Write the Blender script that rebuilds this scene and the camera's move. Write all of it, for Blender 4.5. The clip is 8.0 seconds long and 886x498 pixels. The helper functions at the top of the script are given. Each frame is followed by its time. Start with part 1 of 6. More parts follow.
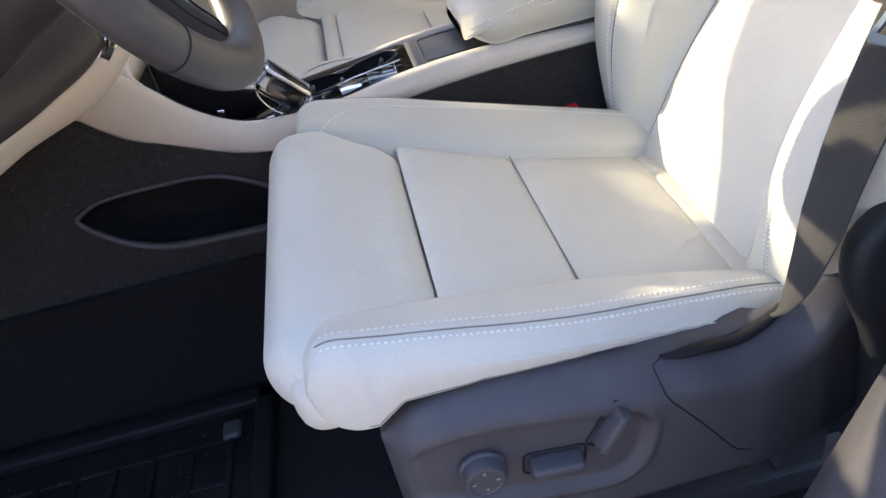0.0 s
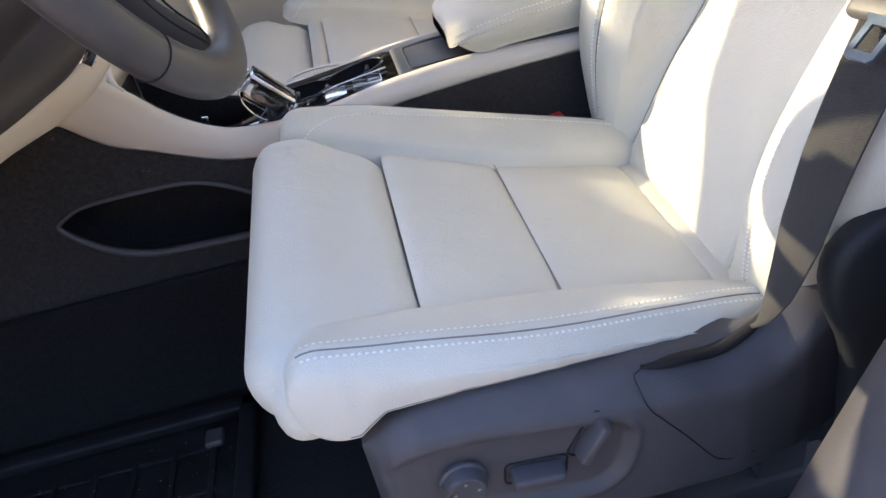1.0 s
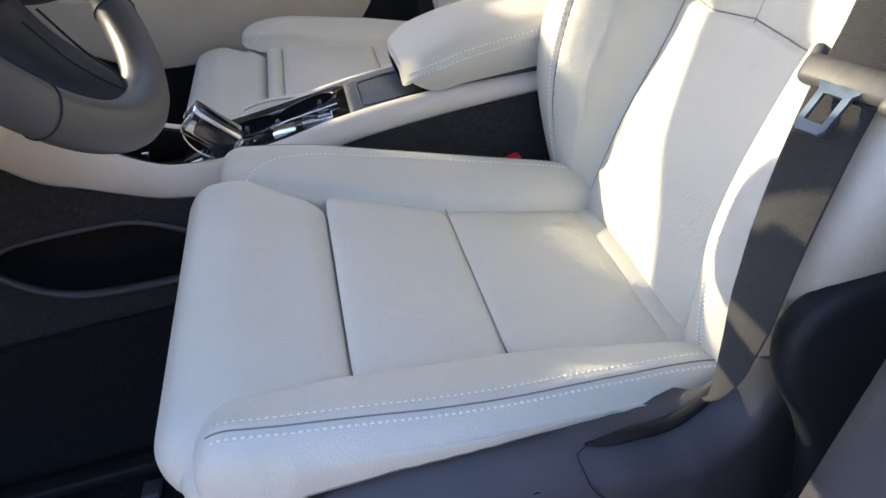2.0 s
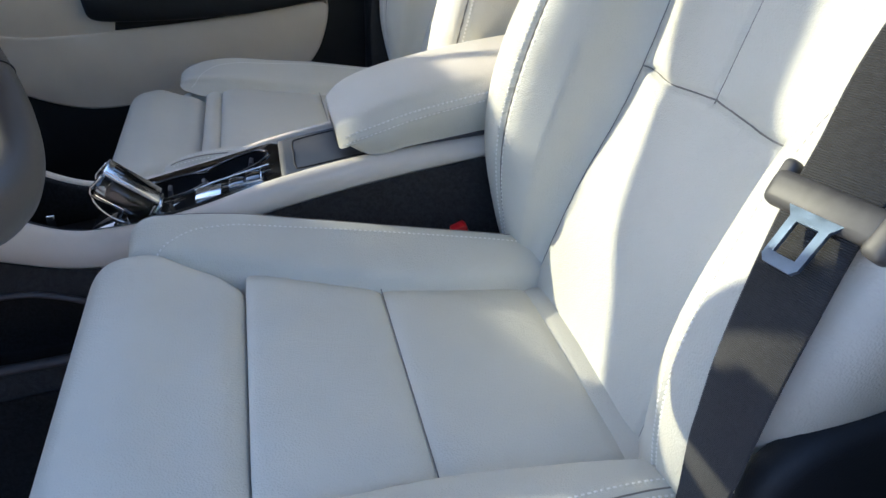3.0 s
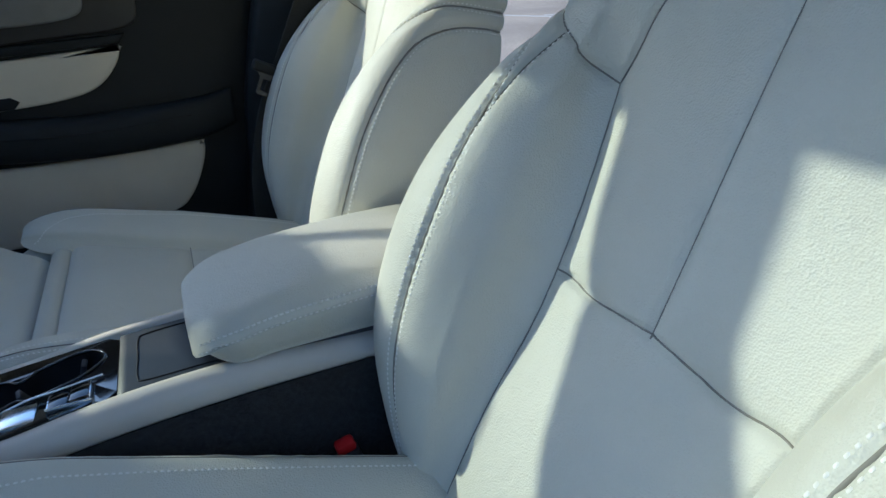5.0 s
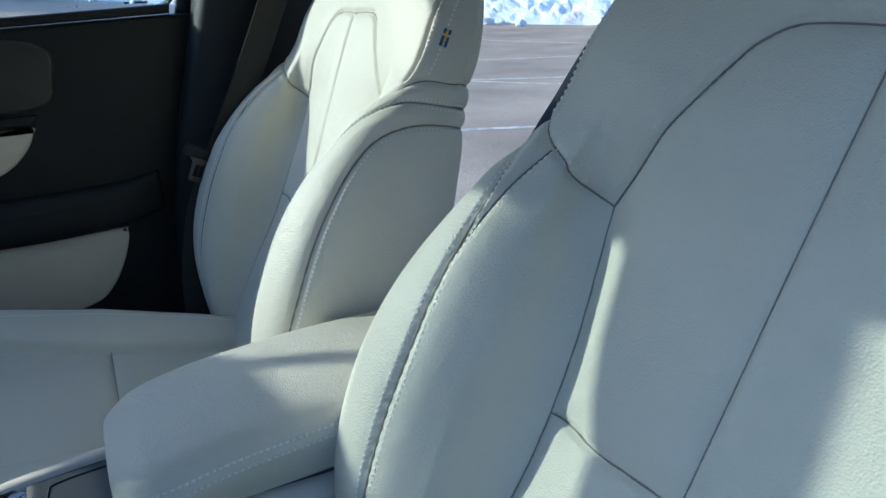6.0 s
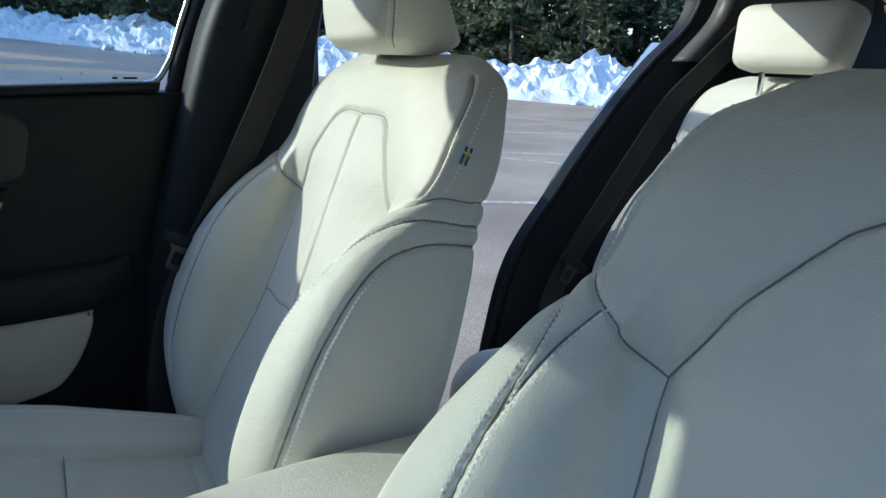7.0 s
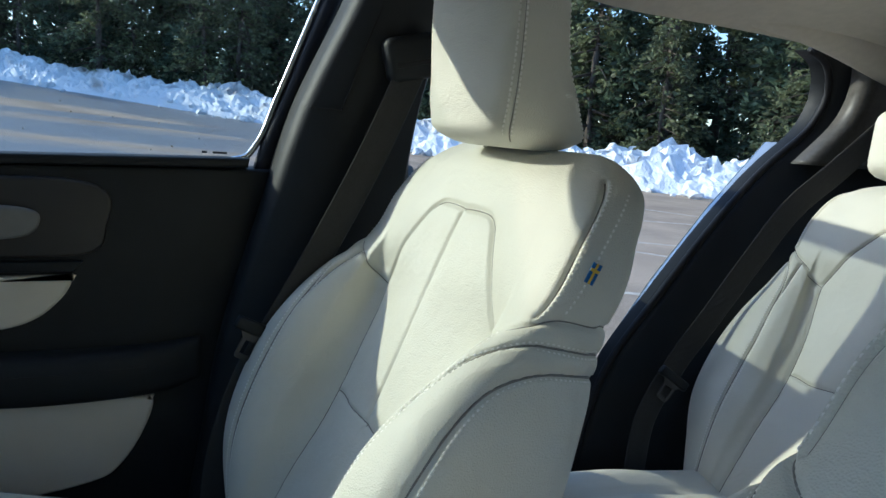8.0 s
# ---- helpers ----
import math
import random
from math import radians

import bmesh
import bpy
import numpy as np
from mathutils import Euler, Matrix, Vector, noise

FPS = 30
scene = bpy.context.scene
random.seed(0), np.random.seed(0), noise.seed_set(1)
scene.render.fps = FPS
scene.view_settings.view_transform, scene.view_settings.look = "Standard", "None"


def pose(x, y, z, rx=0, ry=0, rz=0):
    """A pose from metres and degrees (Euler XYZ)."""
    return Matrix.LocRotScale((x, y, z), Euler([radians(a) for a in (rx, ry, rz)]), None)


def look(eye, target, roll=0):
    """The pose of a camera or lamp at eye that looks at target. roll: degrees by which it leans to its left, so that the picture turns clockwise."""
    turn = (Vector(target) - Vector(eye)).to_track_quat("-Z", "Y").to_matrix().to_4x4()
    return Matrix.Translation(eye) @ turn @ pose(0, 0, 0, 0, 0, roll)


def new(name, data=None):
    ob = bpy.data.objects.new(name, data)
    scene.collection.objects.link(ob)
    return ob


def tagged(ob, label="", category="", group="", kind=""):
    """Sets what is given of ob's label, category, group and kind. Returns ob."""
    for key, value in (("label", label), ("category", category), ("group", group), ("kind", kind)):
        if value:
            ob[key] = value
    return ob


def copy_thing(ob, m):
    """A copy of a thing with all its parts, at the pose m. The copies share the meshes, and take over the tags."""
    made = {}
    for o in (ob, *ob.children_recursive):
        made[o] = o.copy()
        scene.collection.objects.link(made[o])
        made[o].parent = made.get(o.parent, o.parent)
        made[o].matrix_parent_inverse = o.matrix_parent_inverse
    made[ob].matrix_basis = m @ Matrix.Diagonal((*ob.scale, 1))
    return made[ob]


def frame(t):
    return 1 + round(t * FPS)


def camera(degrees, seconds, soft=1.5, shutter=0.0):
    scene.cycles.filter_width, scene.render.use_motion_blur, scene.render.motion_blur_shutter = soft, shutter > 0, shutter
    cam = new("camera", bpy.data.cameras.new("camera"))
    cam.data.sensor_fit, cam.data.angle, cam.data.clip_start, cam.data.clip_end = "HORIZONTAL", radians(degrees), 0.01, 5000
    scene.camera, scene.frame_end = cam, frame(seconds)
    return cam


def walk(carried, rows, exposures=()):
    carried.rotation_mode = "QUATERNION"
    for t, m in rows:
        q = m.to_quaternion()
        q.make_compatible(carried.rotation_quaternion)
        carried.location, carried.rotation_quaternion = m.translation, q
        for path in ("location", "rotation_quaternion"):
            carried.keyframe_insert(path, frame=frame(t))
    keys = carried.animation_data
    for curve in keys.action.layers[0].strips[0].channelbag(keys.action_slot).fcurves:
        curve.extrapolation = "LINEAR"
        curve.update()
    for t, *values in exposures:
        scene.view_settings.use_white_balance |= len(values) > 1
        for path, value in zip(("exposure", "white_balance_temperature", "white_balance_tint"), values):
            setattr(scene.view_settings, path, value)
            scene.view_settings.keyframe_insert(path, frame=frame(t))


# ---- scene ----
cam = camera(64.0, 8.0)
PATH = [
    (0, (0.093, -0.036, 1.155), (0.175, 1.619, 0.036), -13.1),
    (0.5, (0.092, -0.035, 1.156), (0.185, 1.62, 0.036), -12.9),
    (1, (0.099, -0.034, 1.158), (0.217, 1.622, 0.042), -12.2),
    (1.2, (0.108, -0.033, 1.157), (0.235, 1.627, 0.048), -11.9),
    (2.5, (0.175, 0.063, 1.163), (0.413, 1.737, 0.094), -9.1),
    (3, (0.204, 0.107, 1.166), (0.5, 1.791, 0.128), -7.7),
    (3.5, (0.233, 0.14, 1.172), (0.594, 1.838, 0.179), -6.3),
    (4, (0.259, 0.162, 1.183), (0.685, 1.877, 0.246), -5.5),
    (4.5, (0.27, 0.212, 1.188), (0.78, 1.937, 0.314), -4.8),
    (4.7, (0.274, 0.241, 1.192), (0.821, 1.965, 0.338), -4.8),
    (5.8, (0.28, 0.363, 1.228), (1.067, 2.054, 0.506), -3.5),
    (6, (0.28, 0.383, 1.234), (1.107, 2.068, 0.544), -3.0),
    (6.5, (0.265, 0.429, 1.258), (1.185, 2.099, 0.653), -0.9),
    (7, (0.265, 0.477, 1.283), (1.223, 2.153, 0.76), 1.3),
    (7.5, (0.274, 0.521, 1.296), (1.213, 2.234, 0.866), 3.2),
    (8, (0.277, 0.605, 1.298), (1.086, 2.405, 0.971), 4.3),
]
EXPOSURE = [(0.0, 2.65, 6550, 25), (1.0, 2.6, 6550, 25), (2.5, 2.15, 5900, 21), (3.5, 1.78, 5350, 15), (4.5, 1.32, 5100, 10), (6.0, 1.05, 4750, 6), (7.0, 0.98, 4850, 6), (8.0, 0.92, 5000, 6)]
walk(cam, [(t, look(eye, target, roll)) for t, eye, target, roll in PATH], EXPOSURE)

# world and sun: low winter sun from ahead of the car on the passenger side
SUN_TO = Vector((-1.0, 0.754, 0.506)).normalized()
world = bpy.data.worlds.new("world")
scene.world = world
world.use_nodes = True
wn = world.node_tree.nodes
sky = wn.new("ShaderNodeTexSky")
sky.sky_type = "NISHITA"
sky.sun_disc = False
sky.sun_elevation = math.asin(SUN_TO.z)
sky.sun_rotation = math.atan2(SUN_TO.x, SUN_TO.y)
wn["Background"].inputs["Strength"].default_value = 0.15
world.node_tree.links.new(sky.outputs["Color"], wn["Background"].inputs["Color"])
lamp = bpy.data.lights.new("sun", "SUN")
lamp.energy, lamp.angle, lamp.color = 2.3, radians(0.6), (1.0, 0.85, 0.54)
new("sun", lamp).matrix_basis = look(SUN_TO * 30, (0, 0, 0))

# ---- materials ----


def surface(name, color, rough=0.5, metal=0.0, vary=0.08, scale=30.0, grain=0.1, grain_scale=500.0, cells=False, depth=0.001,
            coat=0.0, weave=None, rough_vary=0.08, sheen=0.0):
    """A surface with broad colour variation, fine grain relief and uneven gloss."""
    m = bpy.data.materials.new(name)
    m.use_nodes = True
    t = m.node_tree
    n, ln = t.nodes, t.links
    b = n["Principled BSDF"]
    co = n.new("ShaderNodeTexCoord")
    broad = n.new("ShaderNodeTexNoise")
    broad.inputs["Scale"].default_value = scale
    broad.inputs["Detail"].default_value = 5
    ln.new(co.outputs["Object"], broad.inputs["Vector"])
    ramp = n.new("ShaderNodeValToRGB")
    ramp.color_ramp.elements[0].position, ramp.color_ramp.elements[1].position = 0.3, 0.7
    ramp.color_ramp.elements[0].color = tuple(c * (1 - vary) for c in color) + (1,)
    ramp.color_ramp.elements[1].color = tuple(min(1, c * (1 + vary)) for c in color) + (1,)
    ln.new(broad.outputs["Fac"], ramp.inputs["Fac"])
    ln.new(ramp.outputs["Color"], b.inputs["Base Color"])
    rr = n.new("ShaderNodeMapRange")
    rr.inputs["To Min"].default_value, rr.inputs["To Max"].default_value = max(0.02, rough - rough_vary), min(1, rough + rough_vary)
    ln.new(broad.outputs["Fac"], rr.inputs["Value"])
    ln.new(rr.outputs["Result"], b.inputs["Roughness"])
    b.inputs["Metallic"].default_value = metal
    b.inputs["Coat Weight"].default_value = coat
    b.inputs["Sheen Weight"].default_value = sheen
    if grain > 0:
        if weave:
            fine = n.new("ShaderNodeTexWave")
            fine.wave_type, fine.bands_direction = "BANDS", weave
            fine.inputs["Scale"].default_value = grain_scale
            fine.inputs["Distortion"].default_value = 1.2
            fine.inputs["Detail"].default_value = 2
            out = fine.outputs["Fac"]
        elif cells:
            fine = n.new("ShaderNodeTexVoronoi")
            fine.inputs["Scale"].default_value = grain_scale
            out = fine.outputs["Distance"]
        else:
            fine = n.new("ShaderNodeTexNoise")
            fine.inputs["Scale"].default_value = grain_scale
            fine.inputs["Detail"].default_value = 3
            out = fine.outputs["Fac"]
        ln.new(co.outputs["Object"], fine.inputs["Vector"])
        bump = n.new("ShaderNodeBump")
        bump.inputs["Strength"].default_value = grain
        bump.inputs["Distance"].default_value = depth
        ln.new(out, bump.inputs["Height"])
        ln.new(bump.outputs["Normal"], b.inputs["Normal"])
    return m


def leather(name, color, rough=0.48):
    """Soft leather: pebble grain, fine creases that come and go, faint tonal drift."""
    m = surface(name, color, rough, vary=0.035, scale=9, grain=0)
    n, ln = m.node_tree.nodes, m.node_tree.links
    b = n["Principled BSDF"]
    co = n["Texture Coordinate"]
    cells = n.new("ShaderNodeTexVoronoi")
    cells.inputs["Scale"].default_value = 620
    ln.new(co.outputs["Object"], cells.inputs["Vector"])
    crease = n.new("ShaderNodeTexNoise")
    crease.inputs["Scale"].default_value, crease.inputs["Detail"].default_value, crease.inputs["Distortion"].default_value = 28, 6, 1.5
    ln.new(co.outputs["Object"], crease.inputs["Vector"])
    b1, b2 = n.new("ShaderNodeBump"), n.new("ShaderNodeBump")
    b1.inputs["Strength"].default_value, b1.inputs["Distance"].default_value = 0.6, 0.0007
    b2.inputs["Strength"].default_value, b2.inputs["Distance"].default_value = 0.26, 0.005
    ln.new(cells.outputs["Distance"], b1.inputs["Height"])
    ln.new(crease.outputs["Fac"], b2.inputs["Height"])
    ln.new(b2.outputs["Normal"], b1.inputs["Normal"])
    ln.new(b1.outputs["Normal"], b.inputs["Normal"])
    b.inputs["Specular IOR Level"].default_value = 0.42
    return m


def glassy(name, color=(1, 1, 1), rough=0.0, ior=1.45):
    m = bpy.data.materials.new(name)
    m.use_nodes = True
    b = m.node_tree.nodes["Principled BSDF"]
    b.inputs["Base Color"].default_value = (*color, 1)
    b.inputs["Transmission Weight"].default_value = 1
    b.inputs["Roughness"].default_value = rough
    b.inputs["IOR"].default_value = ior
    return m


def thin_glass(name, clear):
    """A thin pane: light passes straight through, dimmed by the tint, with a sharp reflection on top."""
    m = bpy.data.materials.new(name)
    m.use_nodes = True
    n, ln = m.node_tree.nodes, m.node_tree.links
    n.remove(n["Principled BSDF"])
    body, gloss, mix = n.new("ShaderNodeBsdfTransparent"), n.new("ShaderNodeBsdfGlossy"), n.new("ShaderNodeMixShader")
    body.inputs["Color"].default_value = (*clear, 1)
    gloss.inputs["Roughness"].default_value = 0.02
    mix.inputs["Fac"].default_value = 0.025
    ln.new(body.outputs["BSDF"], mix.inputs[1])
    ln.new(gloss.outputs["BSDF"], mix.inputs[2])
    ln.new(mix.outputs["Shader"], n["Material Output"].inputs["Surface"])
    return m


LEATHER = leather("blond_leather", (0.655, 0.638, 0.552))
# Darker than the leather: shade inside the sunk seams, drawn as thin lines.
SEAM = surface("sunk_seam_shade", (0.24, 0.225, 0.195), 0.8, grain=0)
THREAD = surface("pale_thread", (0.88, 0.86, 0.80), 0.7, vary=0.06, scale=200, grain=0.2, grain_scale=2500)
TRIM_PALE = surface("pale_soft_plastic", (0.70, 0.64, 0.56), 0.55, vary=0.04, scale=14, grain=0.25, grain_scale=900, cells=True, depth=0.0005)
TRIM_BEIGE = surface("blond_door_card", (0.71, 0.645, 0.54), 0.6, vary=0.05, scale=10, grain=0.25, grain_scale=800, cells=True, depth=0.0006)
CHARCOAL = surface("charcoal_grained_plastic", (0.062, 0.060, 0.068), 0.5, vary=0.12, scale=22, grain=0.35, grain_scale=750, cells=True, depth=0.0006)
DARK_SOFT = surface("dark_soft_vinyl", (0.016, 0.018, 0.021), 0.55, vary=0.12, scale=18, grain=0.3, grain_scale=700, cells=True, depth=0.0006)
WHEEL_LEATHER = surface("charcoal_wheel_leather", (0.068, 0.065, 0.064), 0.42, vary=0.1, scale=30, grain=0.35, grain_scale=900, cells=True, depth=0.0005)
CARPET = surface("black_carpet", (0.014, 0.014, 0.016), 0.95, vary=0.5, scale=260, grain=0.9, grain_scale=1400, depth=0.002, sheen=0.03)
# Paler than CARPET: skylight on the console flank put into its colour.
FLANK = surface("skylit_carpet", (0.030, 0.028, 0.029), 0.95, vary=0.45, scale=220, grain=0.9, grain_scale=1400, depth=0.002, sheen=0.15)
DASH_GREY = surface("dark_grey_dash_vinyl", (0.055, 0.051, 0.054), 0.5, vary=0.12, scale=18, grain=0.3, grain_scale=700, cells=True, depth=0.0006)
# Near-black copy of the tongue steel, for belts that hang in shade.
SHADED_STEEL = surface("shaded_steel", (0.07, 0.07, 0.075), 0.4, metal=1.0, vary=0.1, scale=80, grain=0.15, grain_scale=700)
SATIN = surface("satin_grey_plastic", (0.20, 0.195, 0.19), 0.45, metal=0.0, vary=0.06, scale=40, grain=0.1, grain_scale=900)
BOWL = surface("brown_grey_plastic", (0.036, 0.033, 0.030), 0.5, vary=0.1, scale=20, grain=0.3, grain_scale=750, cells=True, depth=0.0006)
RUBBER = surface("black_rubber", (0.015, 0.015, 0.018), 0.55, vary=0.35, scale=25, grain=0.3, grain_scale=600)
GLOSS = surface("piano_black", (0.006, 0.006, 0.007), 0.06, vary=0.2, scale=10, grain=0, coat=0.6, rough_vary=0.03)
CHROME = surface("brushed_chrome", (0.78, 0.79, 0.80), 0.16, metal=1.0, vary=0.05, scale=60, grain=0.1, grain_scale=900)
# Plain steel; the blue of the reflected sky is put into its colour.
STEEL = surface("steel_tongue_sky_tint", (0.30, 0.41, 0.58), 0.34, metal=1.0, vary=0.08, scale=80, grain=0.15, grain_scale=700)
WEBBING = surface("dark_grey_webbing", (0.024, 0.0235, 0.0235), 0.75, vary=0.25, scale=260, grain=0.45, grain_scale=290, weave="Z", depth=0.0012, sheen=0.08)
TONGUE_GREY = surface("scuffed_charcoal_plastic", (0.085, 0.080, 0.074), 0.5, vary=0.2, scale=90, grain=0.06, grain_scale=1500)
BUCKLE_GREY = surface("warm_grey_plastic", (0.27, 0.25, 0.225), 0.5, vary=0.1, scale=60, grain=0.25, grain_scale=900, cells=True, depth=0.0005)
GREY_LID = surface("slate_plastic", (0.032, 0.038, 0.046), 0.5, vary=0.1, scale=20, grain=0.3, grain_scale=900, cells=True, depth=0.0005)
RED = surface("red_plastic", (0.55, 0.015, 0.02), 0.35, vary=0.05, grain=0)
HEADLINER = surface("blond_headliner", (0.66, 0.61, 0.53), 0.95, vary=0.05, scale=60, grain=0.5, grain_scale=1200, depth=0.001)
PAINT = surface("silver_blue_paint", (0.42, 0.46, 0.52), 0.25, metal=0.5, vary=0.03, grain=0, coat=0.8)
GLASS = thin_glass("window_glass", (0.95, 0.965, 0.955))
WINDSCREEN = thin_glass("tinted_windscreen", (0.80, 0.83, 0.81))
PRIVACY = thin_glass("privacy_glass", (0.62, 0.64, 0.64))
CRYSTAL = glassy("crystal", (0.98, 0.99, 1.0), 0.01, 1.5)
BLUE = surface("flag_blue", (0.02, 0.12, 0.35), 0.7, vary=0.1, scale=400, grain=0.3, grain_scale=2500)
YELLOW = surface("flag_yellow", (0.75, 0.52, 0.06), 0.7, vary=0.1, scale=400, grain=0.3, grain_scale=2500)
for dull in (DARK_SOFT, CARPET, RUBBER, FLANK):
    dull.node_tree.nodes["Principled BSDF"].inputs["Specular IOR Level"].default_value = 0.25
BARK = surface("grey_bark", (0.11, 0.09, 0.075), 0.9, vary=0.4, scale=6, grain=0.8, grain_scale=25, depth=0.03)
LINE_PAINT = surface("worn_white_line", (0.56, 0.51, 0.45), 0.8, vary=0.4, scale=12, grain=0.4, grain_scale=90, depth=0.004)

# ---- mesh helpers ----
ORIGIN = {}


def thing(name, base, label, category, group="", kind=""):
    """A thing's root: an Empty at its base."""
    ob = new(name)
    ob.empty_display_size = 0.05
    ob.location = base
    ORIGIN[ob] = np.array(base, float)
    return tagged(ob, label, category, group, kind)


def solid(name, verts, faces, material, parent=None, label="", smooth=True):
    """One mesh object from vertices in the world and faces; a child of parent if given."""
    v = np.asarray(verts, float).reshape(-1, 3)
    base = ORIGIN.get(parent, np.zeros(3)) if parent is not None else np.zeros(3)
    me = bpy.data.meshes.new(name)
    me.from_pydata((v - base).tolist(), [], faces)
    me.materials.append(material)
    if smooth:
        me.shade_smooth()
    me.update()
    ob = new(name, me)
    if parent is not None:
        ob.parent = parent
        ORIGIN[ob] = base
    if label:
        tagged(ob, label)
    return ob


def part(name, bm, material, parent=None, label="", smooth=True, sharp=35):
    """One mesh object from a bmesh in world coordinates; frees the bmesh."""
    base = ORIGIN.get(parent, np.zeros(3)) if parent is not None else np.zeros(3)
    bmesh.ops.recalc_face_normals(bm, faces=bm.faces)
    bmesh.ops.translate(bm, vec=-Vector(base), verts=bm.verts)
    me = bpy.data.meshes.new(name)
    bm.to_mesh(me)
    bm.free()
    me.materials.append(material)
    if smooth:
        me.shade_smooth()
        me.set_sharp_from_angle(angle=radians(sharp))
    ob = new(name, me)
    if parent is not None:
        ob.parent = parent
        ORIGIN[ob] = base
    if label:
        tagged(ob, label)
    return ob


def ring_faces(n, m, closed=True, caps=True):
    """Faces of n rings of m vertices each."""
    f = []
    for j in range(n - 1):
        for i in range(m if closed else m - 1):
            k = (i + 1) % m
            f.append((j * m + i, j * m + k, (j + 1) * m + k, (j + 1) * m + i))
    if caps and closed:
        f.append(tuple(range(m - 1, -1, -1)))
        f.append(tuple(range((n - 1) * m, n * m)))
    return f


def curve_at(xs, ys, x):
    """A smooth curve through the points (xs, ys)."""
    xs, ys, x = np.asarray(xs, float), np.asarray(ys, float), np.asarray(x, float)
    t = np.gradient(ys, xs)
    k = np.clip(np.searchsorted(xs, x) - 1, 0, len(xs) - 2)
    w = xs[k + 1] - xs[k]
    u = np.clip((x - xs[k]) / w, 0, 1)
    return ((2 * u**3 - 3 * u**2 + 1) * ys[k] + (u**3 - 2 * u**2 + u) * w * t[k] + (3 * u**2 - 2 * u**3) * ys[k + 1] + (u**3 - u**2) * w * t[k + 1])


def path_through(points, n):
    """n points along a smooth line through the given ones, evenly spaced."""
    p = np.asarray(points, float)
    c = np.r_[0, np.cumsum(np.linalg.norm(np.diff(p, axis=0), axis=1))]
    fine = np.linspace(0, c[-1], n * 4)
    q = np.stack([curve_at(c, p[:, i], fine) for i in range(p.shape[1])], 1)
    c2 = np.r_[0, np.cumsum(np.linalg.norm(np.diff(q, axis=0), axis=1))]
    s = np.linspace(0, c2[-1], n)
    return np.stack([np.interp(s, c2, q[:, i]) for i in range(p.shape[1])], 1)


def rbox(lo, hi, r=0.004, seg=2):
    """A box with rounded edges."""
    bm = bmesh.new()
    lo, hi = Vector(lo), Vector(hi)
    bmesh.ops.create_cube(bm, size=1, matrix=Matrix.Translation((lo + hi) / 2) @ Matrix.Diagonal((*(hi - lo), 1)))
    bmesh.ops.bevel(bm, geom=bm.edges[:], offset=r, segments=seg, profile=0.5, affect="EDGES")
    return bm


def turned(bm, m):
    bmesh.ops.transform(bm, matrix=m, verts=bm.verts)
    return bm


def prism(outline, axis, a, b, r=0.003, seg=2):
    """A flat outline (two coordinates) drawn out along an axis from a to b, with rounded edges."""
    bm = bmesh.new()
    order = {"x": (2, 0, 1), "y": (0, 2, 1), "z": (0, 1, 2)}[axis]
    vs = []
    for p in outline:
        q = (p[0], p[1], a)
        vs.append(bm.verts.new([q[i] for i in order]))
    f = bm.faces.new(vs)
    ex = bmesh.ops.extrude_face_region(bm, geom=[f])
    d = [0, 0, b - a]
    bmesh.ops.translate(bm, vec=[d[i] for i in order], verts=[e for e in ex["geom"] if isinstance(e, bmesh.types.BMVert)])
    bmesh.ops.recalc_face_normals(bm, faces=bm.faces)
    if r > 0:
        rim = [e for e in bm.edges if abs(e.verts[0].co[order.index(2)] - e.verts[1].co[order.index(2)]) < 1e-6]
        bmesh.ops.bevel(bm, geom=rim, offset=r, segments=seg, profile=0.5, affect="EDGES")
    return bm


def tube(points, radius, sides=10, n=None, flat=1.0, up=(0, 0, 1), closed=False):
    """Rings round a line; flat squeezes the section along 'up'. radius: a number or one for each point."""
    p = path_through(points, n) if n else np.asarray(points, float)
    if closed:
        t = np.roll(p, -1, 0) - np.roll(p, 1, 0)
    else:
        t = np.gradient(p, axis=0)
    t /= np.linalg.norm(t, axis=1)[:, None]
    side = np.cross(t, np.asarray(up, float))
    side /= np.linalg.norm(side, axis=1)[:, None] + 1e-9
    over = np.cross(side, t)
    rad = np.atleast_1d(np.asarray(radius, float))
    rad = np.interp(np.linspace(0, 1, len(p)), np.linspace(0, 1, max(2, len(rad))), rad if len(rad) > 1 else np.repeat(rad, 2))
    a = np.linspace(0, 2 * np.pi, sides, endpoint=False)
    v = p[:, None] + rad[:, None, None] * (np.cos(a)[None, :, None] * side[:, None] + flat * np.sin(a)[None, :, None] * over[:, None])
    f = ring_faces(len(p), sides, True, not closed)
    if closed:
        k, m = len(p) - 1, sides
        f += [(k * m + i, k * m + (i + 1) % m, (i + 1) % m, i) for i in range(m)]
    return v.reshape(-1, 3), f


